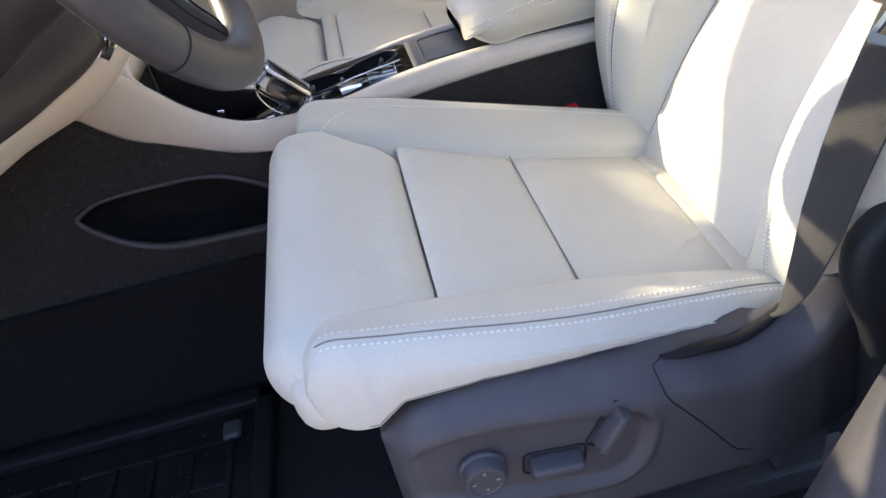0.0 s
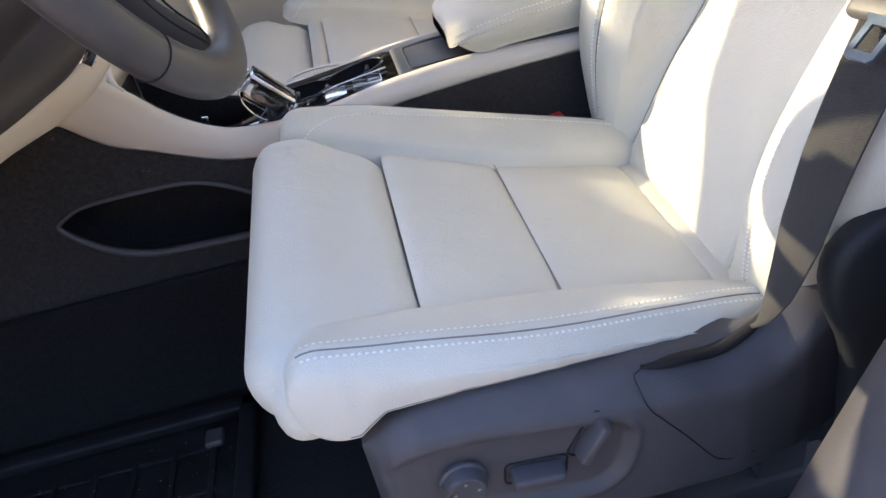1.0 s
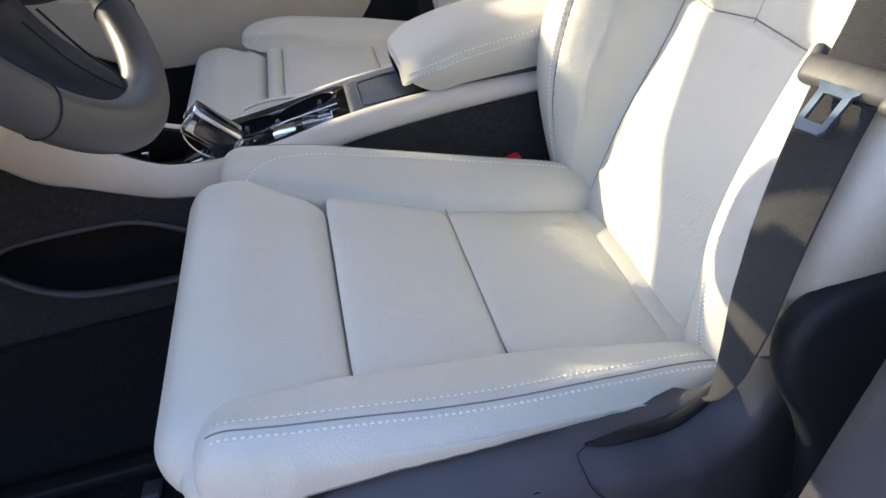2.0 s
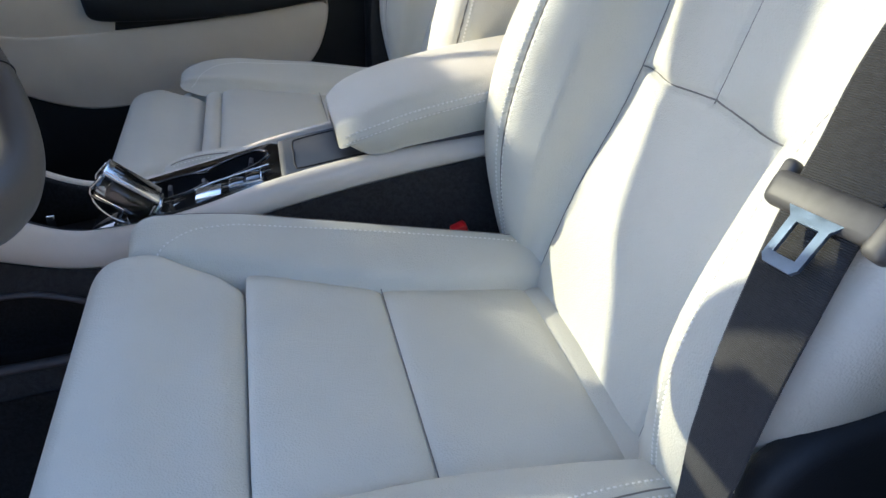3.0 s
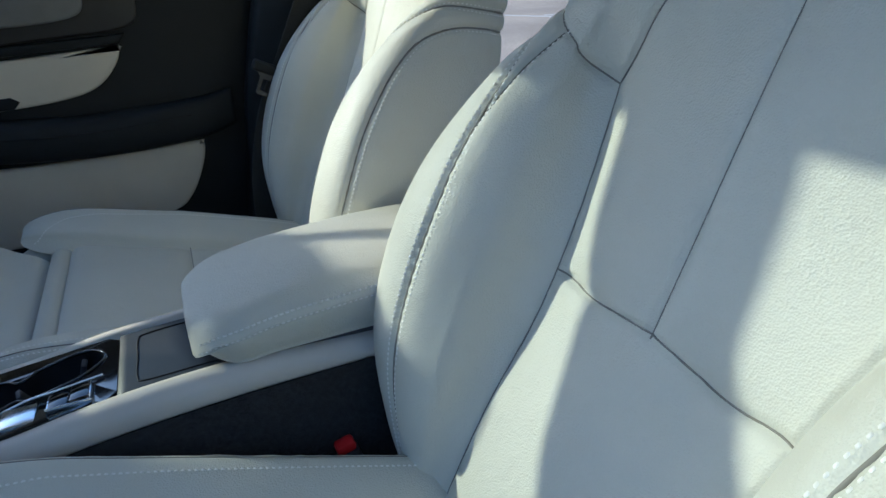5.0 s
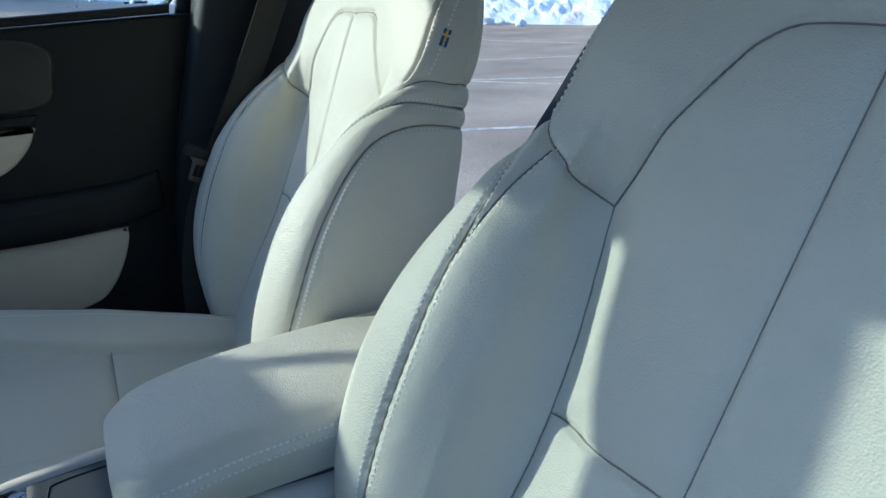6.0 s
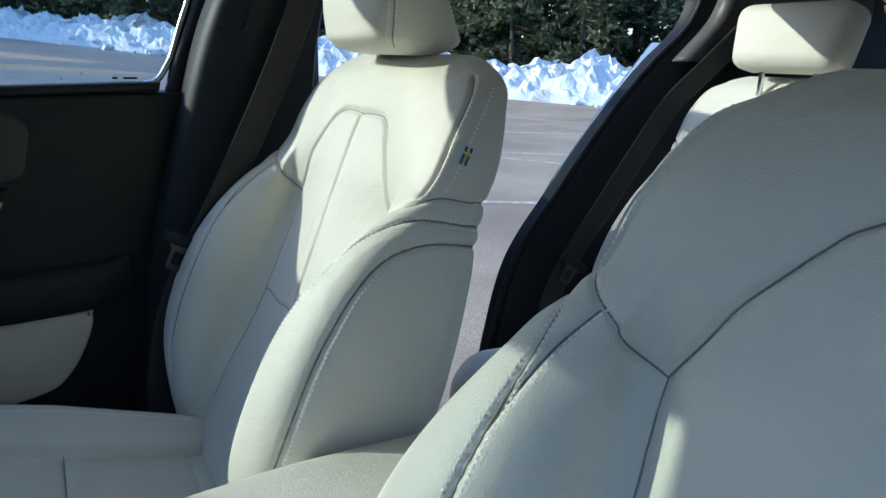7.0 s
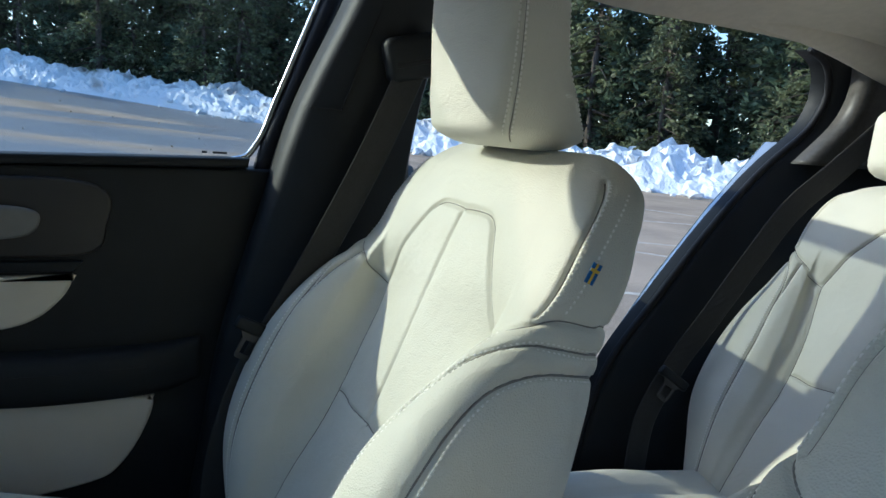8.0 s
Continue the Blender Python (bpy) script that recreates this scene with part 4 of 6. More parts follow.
def build_cushion(yc, root, out=0.0, dip=0.0):
    thigh_support(yc, root, out, dip)
    if out:
        puffed("fold_panel", 0.104 - out, 0.134 - out, yc, root, 0.0, 0.007, 14, 61, dip)
        puffed("insert_panel", 0.135 - out, 0.245, yc, root, sink=0.007, dip=dip)
    else:
        puffed("insert_panel", 0.104, 0.245, yc, root, sink=0.0062)
    for x in (0.245,):
        w = float(curve_at(JX, JW, x)) - 0.002
        solid("seam", *tube([(x, yc + q, seat_height(x, dip) - 0.0008 + CROSS * (q + 0.23)) for q in np.linspace(-w, w, 24)], 0.0006, 5), SEAM, root, "thin dark seam in the leather")
    puffed("insert_panel", 0.245, 0.413, yc, root, sink=0.0048)
    puffed("insert_panel", 0.413, 0.55, yc, root, sink=0.0048)
    for side in (1, -1):
        cushion_bolster(yc, side, root, dip)
        y = yc + side * 0.215
        part("bolster_end", rbox((-0.038, y - 0.034, 0.703 - dip), (0.06, y + 0.030, 0.772 - dip), 0.026, 5), LEATHER, root)
    part("base_pan", rbox((0.03, yc - 0.20, 0.50), (0.53, yc + 0.20, 0.605), 0.01), CHARCOAL, root, "dark seat base under the cushion")
    for sx in (-0.17, 0.17):
        part("seat_rail", rbox((-0.02, yc + sx - 0.02, 0.345), (0.55, yc + sx + 0.02, 0.385), 0.004), CHARCOAL, root, "dark steel floor rail")
        for x in (0.08, 0.45):
            part("riser", rbox((x, yc + sx - 0.012, 0.38), (x + 0.06, yc + sx + 0.012, 0.51), 0.004), CHARCOAL, root, "dark steel riser")


def headrest(yc, foot, recline, root, lean=0.0, lean_z=0.0):
    """A headrest narrowing to its foot, its flat sides sweeping back at the bottom, with stitched front edges."""
    a = radians(recline)
    up, fw = np.array([math.sin(a), 0, math.cos(a)]), np.array([-math.cos(a), 0, math.sin(a)])
    o = np.array([foot[0], yc + 0.001, foot[1]])
    base = o + up * 0.658 - fw * 0.004
    a2 = radians(recline - 15)
    up2, fw2 = np.array([math.sin(a2), 0, math.cos(a2)]), np.array([-math.cos(a2), 0, math.sin(a2)])
    hs = np.r_[np.linspace(0, 0.12, 14)[:-1], np.linspace(0.12, 0.88, 40), np.linspace(0.88, 1, 14)[1:]]
    knots = (0.0, 0.06, 0.18, 0.40, 0.70, 1.0)
    V, edge = [], []
    for t in hs:
        e = math.sqrt(max(0.0, 1 - max(0.0, 1 - t / 0.10) ** 2)) if t < 0.10 else (math.sqrt(max(0.0, 1 - ((t - 0.86) / 0.14) ** 2)) if t > 0.86 else 1.0)
        w = float(curve_at(knots, (0.080, 0.094, 0.107, 0.117, 0.121, 0.117), t)) * (0.80 + 0.20 * e)
        front = float(curve_at(knots, (0.026, 0.036, 0.040, 0.041, 0.046, 0.050), t))
        back = float(curve_at(knots, (-0.078, -0.080, -0.066, -0.040, -0.024, -0.016), t))
        cen, half = (front + back) / 2, (front - back) / 2 * (0.35 + 0.65 * e)
        flare = 0.012 * max(0.0, 1 - t / 0.5)
        # one half of the section, from the middle of the front round the edge to the middle of the back
        sec = np.array([(0.0, 1.06), (0.45, 1.03), (0.80, 0.92), (0.945, 0.70), (0.985, 0.45), (1.0, 0.0), (1.0, -0.5), (0.96, -0.86), (0.80, -1.0), (0.4, -1.04), (0.0, -1.05)])
        k = np.arange(len(sec))
        u = np.linspace(0, len(sec) - 1, 61)
        xs, ys = curve_at(k, sec[:, 0], u), curve_at(k, sec[:, 1], u)
        xs = xs * w + flare * np.clip((0.3 - ys) / 1.2, 0, 1) * np.clip(xs, 0, 1)
        xs[0] = xs[-1] = 0
        # sunk seam along the front edge
        ys = ys * half - 0.0028 * np.exp(-((u - 3.15) / 0.14) ** 2) * e
        px, py = np.r_[xs, -xs[-2:0:-1]], np.r_[ys, ys[-2:0:-1]]
        V.append(base + up2 * 0.215 * t + fw2 * (cen + py)[:, None] + np.array([0, 1.0, 0]) * px[:, None])
    P = np.array(V)
    P[..., 1] -= lean * (P[..., 2] - lean_z)
    m = P.shape[1]
    ob = solid("headrest", P.reshape(-1, 3), ring_faces(len(hs), m), LEATHER, root)
    ls, ns = [], []
    for i in (17, 21, 44):
        for q in (i, m - i):
            nn = P[6:-6, q] - P[6:-6].mean(1)
            nn /= np.linalg.norm(nn, axis=1)[:, None]
            ls.append(P[6:-6, q] + nn * 0.0006)
            ns.append(nn)
    tagged(solid("stitching", *stitches(ls, ns), THREAD, ob), kind="stuff")
    for q in (19, m - 19):
        solid("seam", *tube(P[4:-4, q], 0.0010, 5), SEAM, ob)
    for sx in (-0.06, 0.06):
        p0 = o + up * 0.60 + fw * -0.05 + np.array([0, sx, 0])
        solid("headrest_post", *tube([p0, p0 + up * 0.12], 0.007, 12), CHROME, root, "steel headrest post")
    return ob


SEAT_FOOT = (0.472, 0.655)
RECLINE = 17.5
DRIVER_Y, PASSENGER_Y = 0.64, 1.385

driver_seat = thing("front_seat", (0.3, DRIVER_Y, 0.345), "blond leather front seat with stitched bolsters and charcoal side trim", "car seat", "front seats")
build_cushion(DRIVER_Y, driver_seat)
build_back(driver_seat, DRIVER_Y, SEAT_FOOT, RECLINE, lean=0.10, lean_z=0.92, inboard=1)
headrest(DRIVER_Y, SEAT_FOOT, RECLINE, driver_seat, 0.10, 0.92)

passenger_seat = thing("front_seat", (0.3, PASSENGER_Y, 0.345), "blond leather passenger seat with a small flag tab on its side", "car seat", "front seats")
build_cushion(PASSENGER_Y, passenger_seat, 0.075, 0.028)
build_back(passenger_seat, PASSENGER_Y, SEAT_FOOT, RECLINE - 1.0, flag=True, lean=0.10, lean_z=1.18, inboard=-1)
headrest(PASSENGER_Y, SEAT_FOOT, RECLINE - 1.0, passenger_seat, 0.10, 1.18)

# ---- seat side trim and its switches (driver's seat) ----
FACE_Y = 0.357
RECESS = [(0.04, 0.722), (0.109, 0.709), (0.179, 0.693), (0.227, 0.682), (0.245, 0.677), (0.2545, 0.664), (0.253, 0.643), (0.240, 0.610), (0.222, 0.599), (0.191, 0.600), (0.12, 0.614), (0.04, 0.628)]


def inside_by(x, z, outline):
    """Depth of a place inside an outline (negative outside)."""
    best, inside = 9.0, False
    for (x0, z0), (x1, z1) in zip(outline, outline[1:] + outline[:1]):
        k = max(0.0, min(1.0, ((x - x0) * (x1 - x0) + (z - z0) * (z1 - z0)) / ((x1 - x0) ** 2 + (z1 - z0) ** 2)))
        best = min(best, math.hypot(x - x0 - k * (x1 - x0), z - z0 - k * (z1 - z0)))
        if (z0 > z) != (z1 > z) and x < x0 + (z - z0) / (z1 - z0) * (x1 - x0):
            inside = not inside
    return best if inside else -best


def side_trim():
    xs = np.r_[np.linspace(0.026, 0.05, 8), np.linspace(0.054, 0.30, 110), np.linspace(0.305, 0.50, 40)]
    outline = [tuple(q) for q in path_through(RECESS, 50)]
    V, m = [], 0
    for x in xs:
        e = float(np.interp(x, [0.026, 0.034, 0.05, 0.075, 0.11], [0.0, 0.45, 0.80, 0.97, 1.0]))
        top = float(curve_at([0.026, 0.06, 0.12, 0.193, 0.243, 0.284, 0.345, 0.40, 0.44, 0.50], [0.696, 0.722, 0.7295, 0.7225, 0.7165, 0.7125, 0.704, 0.714, 0.742, 0.79], x))
        ridge = float(curve_at([0.026, 0.06, 0.112, 0.181, 0.262, 0.302, 0.353, 0.39, 0.43, 0.50], [0.672, 0.702, 0.709, 0.698, 0.686, 0.681, 0.674, 0.680, 0.706, 0.755], x))
        inn = float(np.interp(x, [0.026, 0.25, 0.33, 0.40, 0.50], [0.392, 0.394, 0.402, 0.409, 0.420]))
        back = float(np.interp(x, [0.36, 0.42, 0.50], [0.0, 0.010, 0.04]))
        out = inn - (inn - FACE_Y - back) * e
        lip = float(np.interp(x, [0.355, 0.385], [1.0, 0.08]))
        row = [(inn + 0.03 * lip, top - 0.006), (inn, top), (inn - 0.006 * e, top - 0.001), (inn - 0.016 * e, top - 0.006), (out + 0.010 * e, ridge + 0.007), (out + 0.005 * e, ridge + 0.0025), (out + 0.002 * e, ridge - 0.003), (out + 0.0004 * e, ridge - 0.009)]
        for z in np.linspace(ridge - 0.013, 0.565, 48):
            d = inside_by(x, z, outline)
            q = min(1.0, max(0.0, (d + 0.001) / 0.010))
            q = q * q * (3 - 2 * q)
            rim = 0.0022 * math.exp(-((d + 0.004) / 0.0035) ** 2)
            row.append((out + 0.0062 * q * e - rim * e, z))
        row += [(out + 0.012, 0.545), (out + 0.03, 0.53)]
        m = len(row)
        V += [(x, y, z) for y, z in row]
    return solid("side_trim", V, ring_faces(len(xs), m, False, False), CHARCOAL, driver_seat, "charcoal grained plastic side trim with power switches")


trim = side_trim()
part("recliner_cover", prism(path_through([(0.455, 0.53), (0.448, 0.62), (0.437, 0.70), (0.418, 0.745), (0.409, 0.780), (0.414, 0.808), (0.436, 0.829), (0.50, 0.840), (0.60, 0.838), (0.66, 0.80), (0.66, 0.53)], 60).tolist(), "y", 0.338, 0.368, 0.012, 4),
     DARK_SOFT, driver_seat, "black plastic recliner cover")
JOINT = [(0.275, 0.3775, 0.7155), (0.2625, 0.3725, 0.7125), (0.2625, 0.370, 0.708), (0.268, 0.3595, 0.686), (0.272, 0.3565, 0.679), (0.300, FACE_Y - 0.0003, 0.641), (0.327, FACE_Y - 0.0003, 0.601), (0.334, FACE_Y - 0.0003, 0.593), (0.344, FACE_Y, 0.588), (0.372, FACE_Y + 0.002, 0.586)]
solid("trim_joint", *tube(JOINT, 0.0006, 6), RUBBER, trim, "dark joint between two trim pieces")
# No recess is cut: a black bar carries the shade inside the slot.
solid("grip_slot", *tube([(0.272, 0.379, 0.7125), (0.283, 0.380, 0.709), (0.31, 0.383, 0.7055), (0.345, 0.387, 0.7010), (0.375, 0.394, 0.705), (0.40, 0.402, 0.715)], [0.002, 0.0065, 0.0070, 0.0070, 0.006, 0.004], 12, 40, 0.6), RUBBER, trim, "dark slot in the trim")


def lumbar_knob():
    V, m = [], 40
    prof = [(0.0, 0.0215), (0.003, 0.0215), (0.005, 0.0195), (0.014, 0.0185), (0.0165, 0.017), (0.017, 0.0145), (0.0155, 0.0135), (0.0155, 0.0)]
    for d, r in prof:
        for i in range(m):
            a = 2 * math.pi * i / m
            V.append((0.103 + r * math.cos(a), FACE_Y + 0.005 - d, 0.656 + r * math.sin(a)))
    k = solid("lumbar_knob", V, ring_faces(len(prof), m), CHARCOAL, trim, "round charcoal four-way lumbar knob")
    k.data.set_sharp_from_angle(angle=radians(30))
    for q in range(4):
        a = math.pi / 2 * q
        c = (0.103 + 0.0105 * math.cos(a), 0.656 + 0.0105 * math.sin(a))
        part("arrow_mark", prism([(c[0] + 0.0022 * math.cos(a), c[1] + 0.0022 * math.sin(a)), (c[0] + 0.0022 * math.cos(a + 2.3), c[1] + 0.0022 * math.sin(a + 2.3)),
                                  (c[0] + 0.0022 * math.cos(a - 2.3), c[1] + 0.0022 * math.sin(a - 2.3))], "y", FACE_Y - 0.0110, FACE_Y - 0.0102, 0), BUCKLE_GREY, k, "pale arrow mark", smooth=False)


lumbar_knob()


def bar_switch(name, cx, cz, length, width, tilt, label):
    """A rocker bar standing in a dark well of the recessed face."""
    m = pose(cx, FACE_Y + 0.006, cz, 0, -tilt, 0)
    bm = rbox((-length / 2, -0.018, -width / 2), (length / 2, 0.002, width / 2), 0.0045, 3)
    for v in bm.verts:
        if v.co.y < -0.008:
            v.co.z = v.co.z * 0.62 + 0.0012
            v.co.x *= 0.95
    part(name, turned(bm, m), CHARCOAL, trim, label)
    w, h = length / 2 + 0.0035, width / 2 + 0.0035
    ring = rounded_loop([(-w, -h), (w, -h), (w, h), (-w, h)], 0.006)
    pts = [m @ Vector((a, -0.0006, b)) for a, b in ring]
    solid("switch_well", *tube([tuple(q) for q in pts], 0.0011, 6, None, 1.0, (0, 1, 0), True), RUBBER, trim, "dark gap round the switch")


def rounded_loop(corners, r, n=6):
    """A closed outline with its corners rounded."""
    out, k = [], len(corners)
    for i, c in enumerate(corners):
        c = Vector(c)
        a, b = (Vector(corners[i - 1]) - c).normalized() * r, (Vector(corners[(i + 1) % k]) - c).normalized() * r
        for j in range(n + 1):
            t = j / n
            out.append(tuple(c + a * (1 - t) ** 2 + b * t ** 2))
    return out


bar_switch("cushion_switch", 0.1665, 0.6415, 0.049, 0.018, -7, "charcoal cushion switch")
bar_switch("backrest_switch", 0.2185, 0.6665, 0.046, 0.017, 58, "charcoal upright backrest switch")

# ---- centre console ----
console = thing("center_console", (0.1, CAR_Y, 0.345), "pale soft-plastic centre console with piano-black panel and carpeted sides", "console")
RX = [-0.30, -0.25, -0.20, -0.17, -0.10, -0.04, 0.045, 0.147, 0.264, 0.417, 0.62]
RT = [0.940, 0.915, 0.872, 0.840, 0.795, 0.786, 0.790, 0.806, 0.814, 0.810, 0.80]
RB = [0.856, 0.812, 0.790, 0.776, 0.749, 0.742, 0.757, 0.771, 0.780, 0.784, 0.785]
CON_W = 0.088


def console_side(s):
    xs = np.linspace(-0.305, 0.62, 120)
    V = []
    for x in xs:
        zt, zb = float(curve_at(RX, RT, x)), float(curve_at(RX, RB, x))
        o = CAR_Y - s * CON_W
        bulge = 0.004
        sec = [(0.0235, zt - 0.014), (0.0215, zt - 0.002), (0.013, zt), (0.004, zt - 0.003), (-0.002, zt - 0.010), (-bulge, (zt + zb) / 2), (-0.003, zb + 0.004), (0.002, zb), (0.03, zb)]
        for a, z in sec:
            V.append((x, o + s * a, z))
    return solid("side_rail", V, ring_faces(len(xs), 9), TRIM_PALE, console, "pale soft-plastic console rail")


console_side(1)
console_side(-1)


def tunnel_side(s, pocket):
    """Carpeted flank of the console, with an oval pocket cut through it on the driver's side."""
    y = CAR_Y - s * (CON_W + 0.0 if not pocket else CON_W + 0.006)
    bm = bmesh.new()
    top = [(x, float(curve_at(RX, RB, x)) + 0.004) for x in np.linspace(-0.30, 0.62, 40)]
    outer = [(-1.04, 0.345), (0.62, 0.345)] + top[::-1] + [(-0.36, 0.90), (-0.60, 0.95), (-1.04, 0.95)]
    vo = [bm.verts.new((x, y, z)) for x, z in outer]
    edges = [bm.edges.new((vo[i], vo[(i + 1) % len(vo)])) for i in range(len(vo))]
    hole = []
    if pocket:
        hole = POCKET
        vh = [bm.verts.new((x, y, z)) for x, z in hole]
        edges += [bm.edges.new((vh[i], vh[(i + 1) % len(vh)])) for i in range(len(vh))]
    bmesh.ops.triangle_fill(bm, use_beauty=True, use_dissolve=False, edges=edges)
    part("carpet_flank", bm, FLANK, console, "black carpeted console flank", smooth=False)


part("lower_carpet", rbox((-1.03, CAR_Y - CON_W - 0.022, 0.3455), (0.6, CAR_Y - CON_W - 0.008, 0.592), 0.006, 3), CARPET, console, "black floor carpet turned up along the console")


def loop_through(points, n):
    p = np.asarray(list(points) * 3, float)
    k = np.arange(len(p))
    q = np.linspace(len(points), 2 * len(points), n, endpoint=False)
    return np.stack([curve_at(k, p[:, 0], q), curve_at(k, p[:, 1], q)], 1)


POCKET = loop_through([(-0.361, 0.716), (-0.345, 0.729), (-0.314, 0.7385), (-0.234, 0.740), (-0.155, 0.733), (-0.087, 0.696), (-0.055, 0.655), (-0.070, 0.633), (-0.115, 0.631), (-0.192, 0.634), (-0.258, 0.641), (-0.308, 0.661), (-0.345, 0.692)], 80)
tunnel_side(1, True)
tunnel_side(-1, False)
PY = CAR_Y - CON_W - 0.006
solid("pocket_rim", *tube([(x, PY - 0.002, z) for x, z in POCKET], [0.0042, 0.0036, 0.0042, 0.0066, 0.0066, 0.0042], 8, None, 1.0, (0, 1, 0), True), CHARCOAL, console, "charcoal plastic rim of the side pocket")
V = [(x, PY + d, z - 0.25 * d) for d in (0.0, 0.03, 0.06) for x, z in POCKET]
solid("pocket_bowl", V, ring_faces(3, len(POCKET), True, False) + [tuple(range(2 * len(POCKET), 3 * len(POCKET)))], CARPET, console, "dark inside of the side pocket")

g = random.Random(8)
VS, FS = [], []
for k in range(260):
    x, z = g.uniform(-0.55, 0.1), g.uniform(0.56, 0.86)
    if z > float(curve_at(RX, RB, max(-0.3, x))) - 0.006 or inside_by(x, z, [tuple(q) for q in POCKET]) > -0.006:
        continue
    w, h, i = g.uniform(0.0003, 0.0011), g.uniform(0.0003, 0.0009), len(VS)
    VS += [(x - w, PY - 0.0006, z), (x, PY - 0.0006, z - h), (x + w, PY - 0.0006, z + h * 0.3), (x, PY - 0.0006, z + h)]
    FS.append((i, i + 1, i + 2, i + 3))
tagged(solid("lint", VS, FS, BUCKLE_GREY, console, "pale lint on the felt", smooth=False), kind="stuff")

# front tray: dark liner under the pale rim, closed by a pale bridge at its front
part("tray", rbox((-0.218, CAR_Y - 0.058, 0.735), (-0.055, CAR_Y + 0.058, 0.748), 0.003), RUBBER, console, "black rubber tray")


def tray_liner(s):
    V = []
    xs = np.linspace(-0.220, -0.052, 24)
    for x in xs:
        z = float(curve_at(RX, RT, x)) - 0.0035
        y = CAR_Y - s * (CON_W - 0.0195)
        V += [(x, y, z), (x, y + s * 0.003, z + 0.0005), (x, y + s * 0.013, z - 0.002), (x, y + s * 0.014, 0.742), (x, y, 0.742)]
    solid("tray_liner", V, ring_faces(len(xs), 5), CARPET, console, "black felt lining of the tray")


tray_liner(1)
tray_liner(-1)
V = []
for x in np.linspace(-0.305, -0.224, 20):
    z = float(curve_at(RX, RT, x))
    V += [(x, CAR_Y - 0.074, z - 0.03), (x, CAR_Y - 0.074, z - 0.0005), (x, CAR_Y - 0.05, z + 0.001), (x, CAR_Y + 0.05, z + 0.001), (x, CAR_Y + 0.074, z - 0.0005), (x, CAR_Y + 0.074, z - 0.03)]
solid("front_bridge", V, ring_faces(20, 6), TRIM_PALE, console, "pale bridge in front of the tray")
solid("bridge_lip", *tube([(-0.206, CAR_Y - 0.0735, 0.873), (-0.215, CAR_Y - 0.066, 0.881), (-0.222, CAR_Y - 0.050, 0.8875), (-0.222, CAR_Y + 0.050, 0.8875), (-0.215, CAR_Y + 0.066, 0.881), (-0.206, CAR_Y + 0.0735, 0.873)], 0.0055, 10, 40), TRIM_PALE, console, "rounded pale front lip of the tray")
part("tray_wall", rbox((-0.236, CAR_Y - 0.068, 0.742), (-0.2245, CAR_Y + 0.068, 0.880), 0.003), CARPET, console, "dark front wall of the tray")
part("socket_tab", turned(rbox((-0.005, -0.002, -0.011), (0.005, 0.002, 0.011), 0.0015), pose(-0.128, CAR_Y - 0.030, 0.790, 0, 8, 10)), CHROME, console, "bright metal tab in the tray")


def top_strip(name, x0, x1, drop0, drop1, w0, w1, material, label, thick=0.012):
    xs = np.linspace(x0, x1, 24)
    V = []
    for x in xs:
        t = (x - x0) / (x1 - x0)
        z = float(curve_at(RX, RT, x)) - (drop0 + (drop1 - drop0) * t)
        w = w0 + (w1 - w0) * t
        V += [(x, CAR_Y - w, z - thick), (x, CAR_Y - w, z - 0.001), (x, CAR_Y - w + 0.003, z), (x, CAR_Y + w - 0.003, z), (x, CAR_Y + w, z - 0.001), (x, CAR_Y + w, z - thick)]
    return solid(name, V, ring_faces(len(xs), 6), material, console, label)


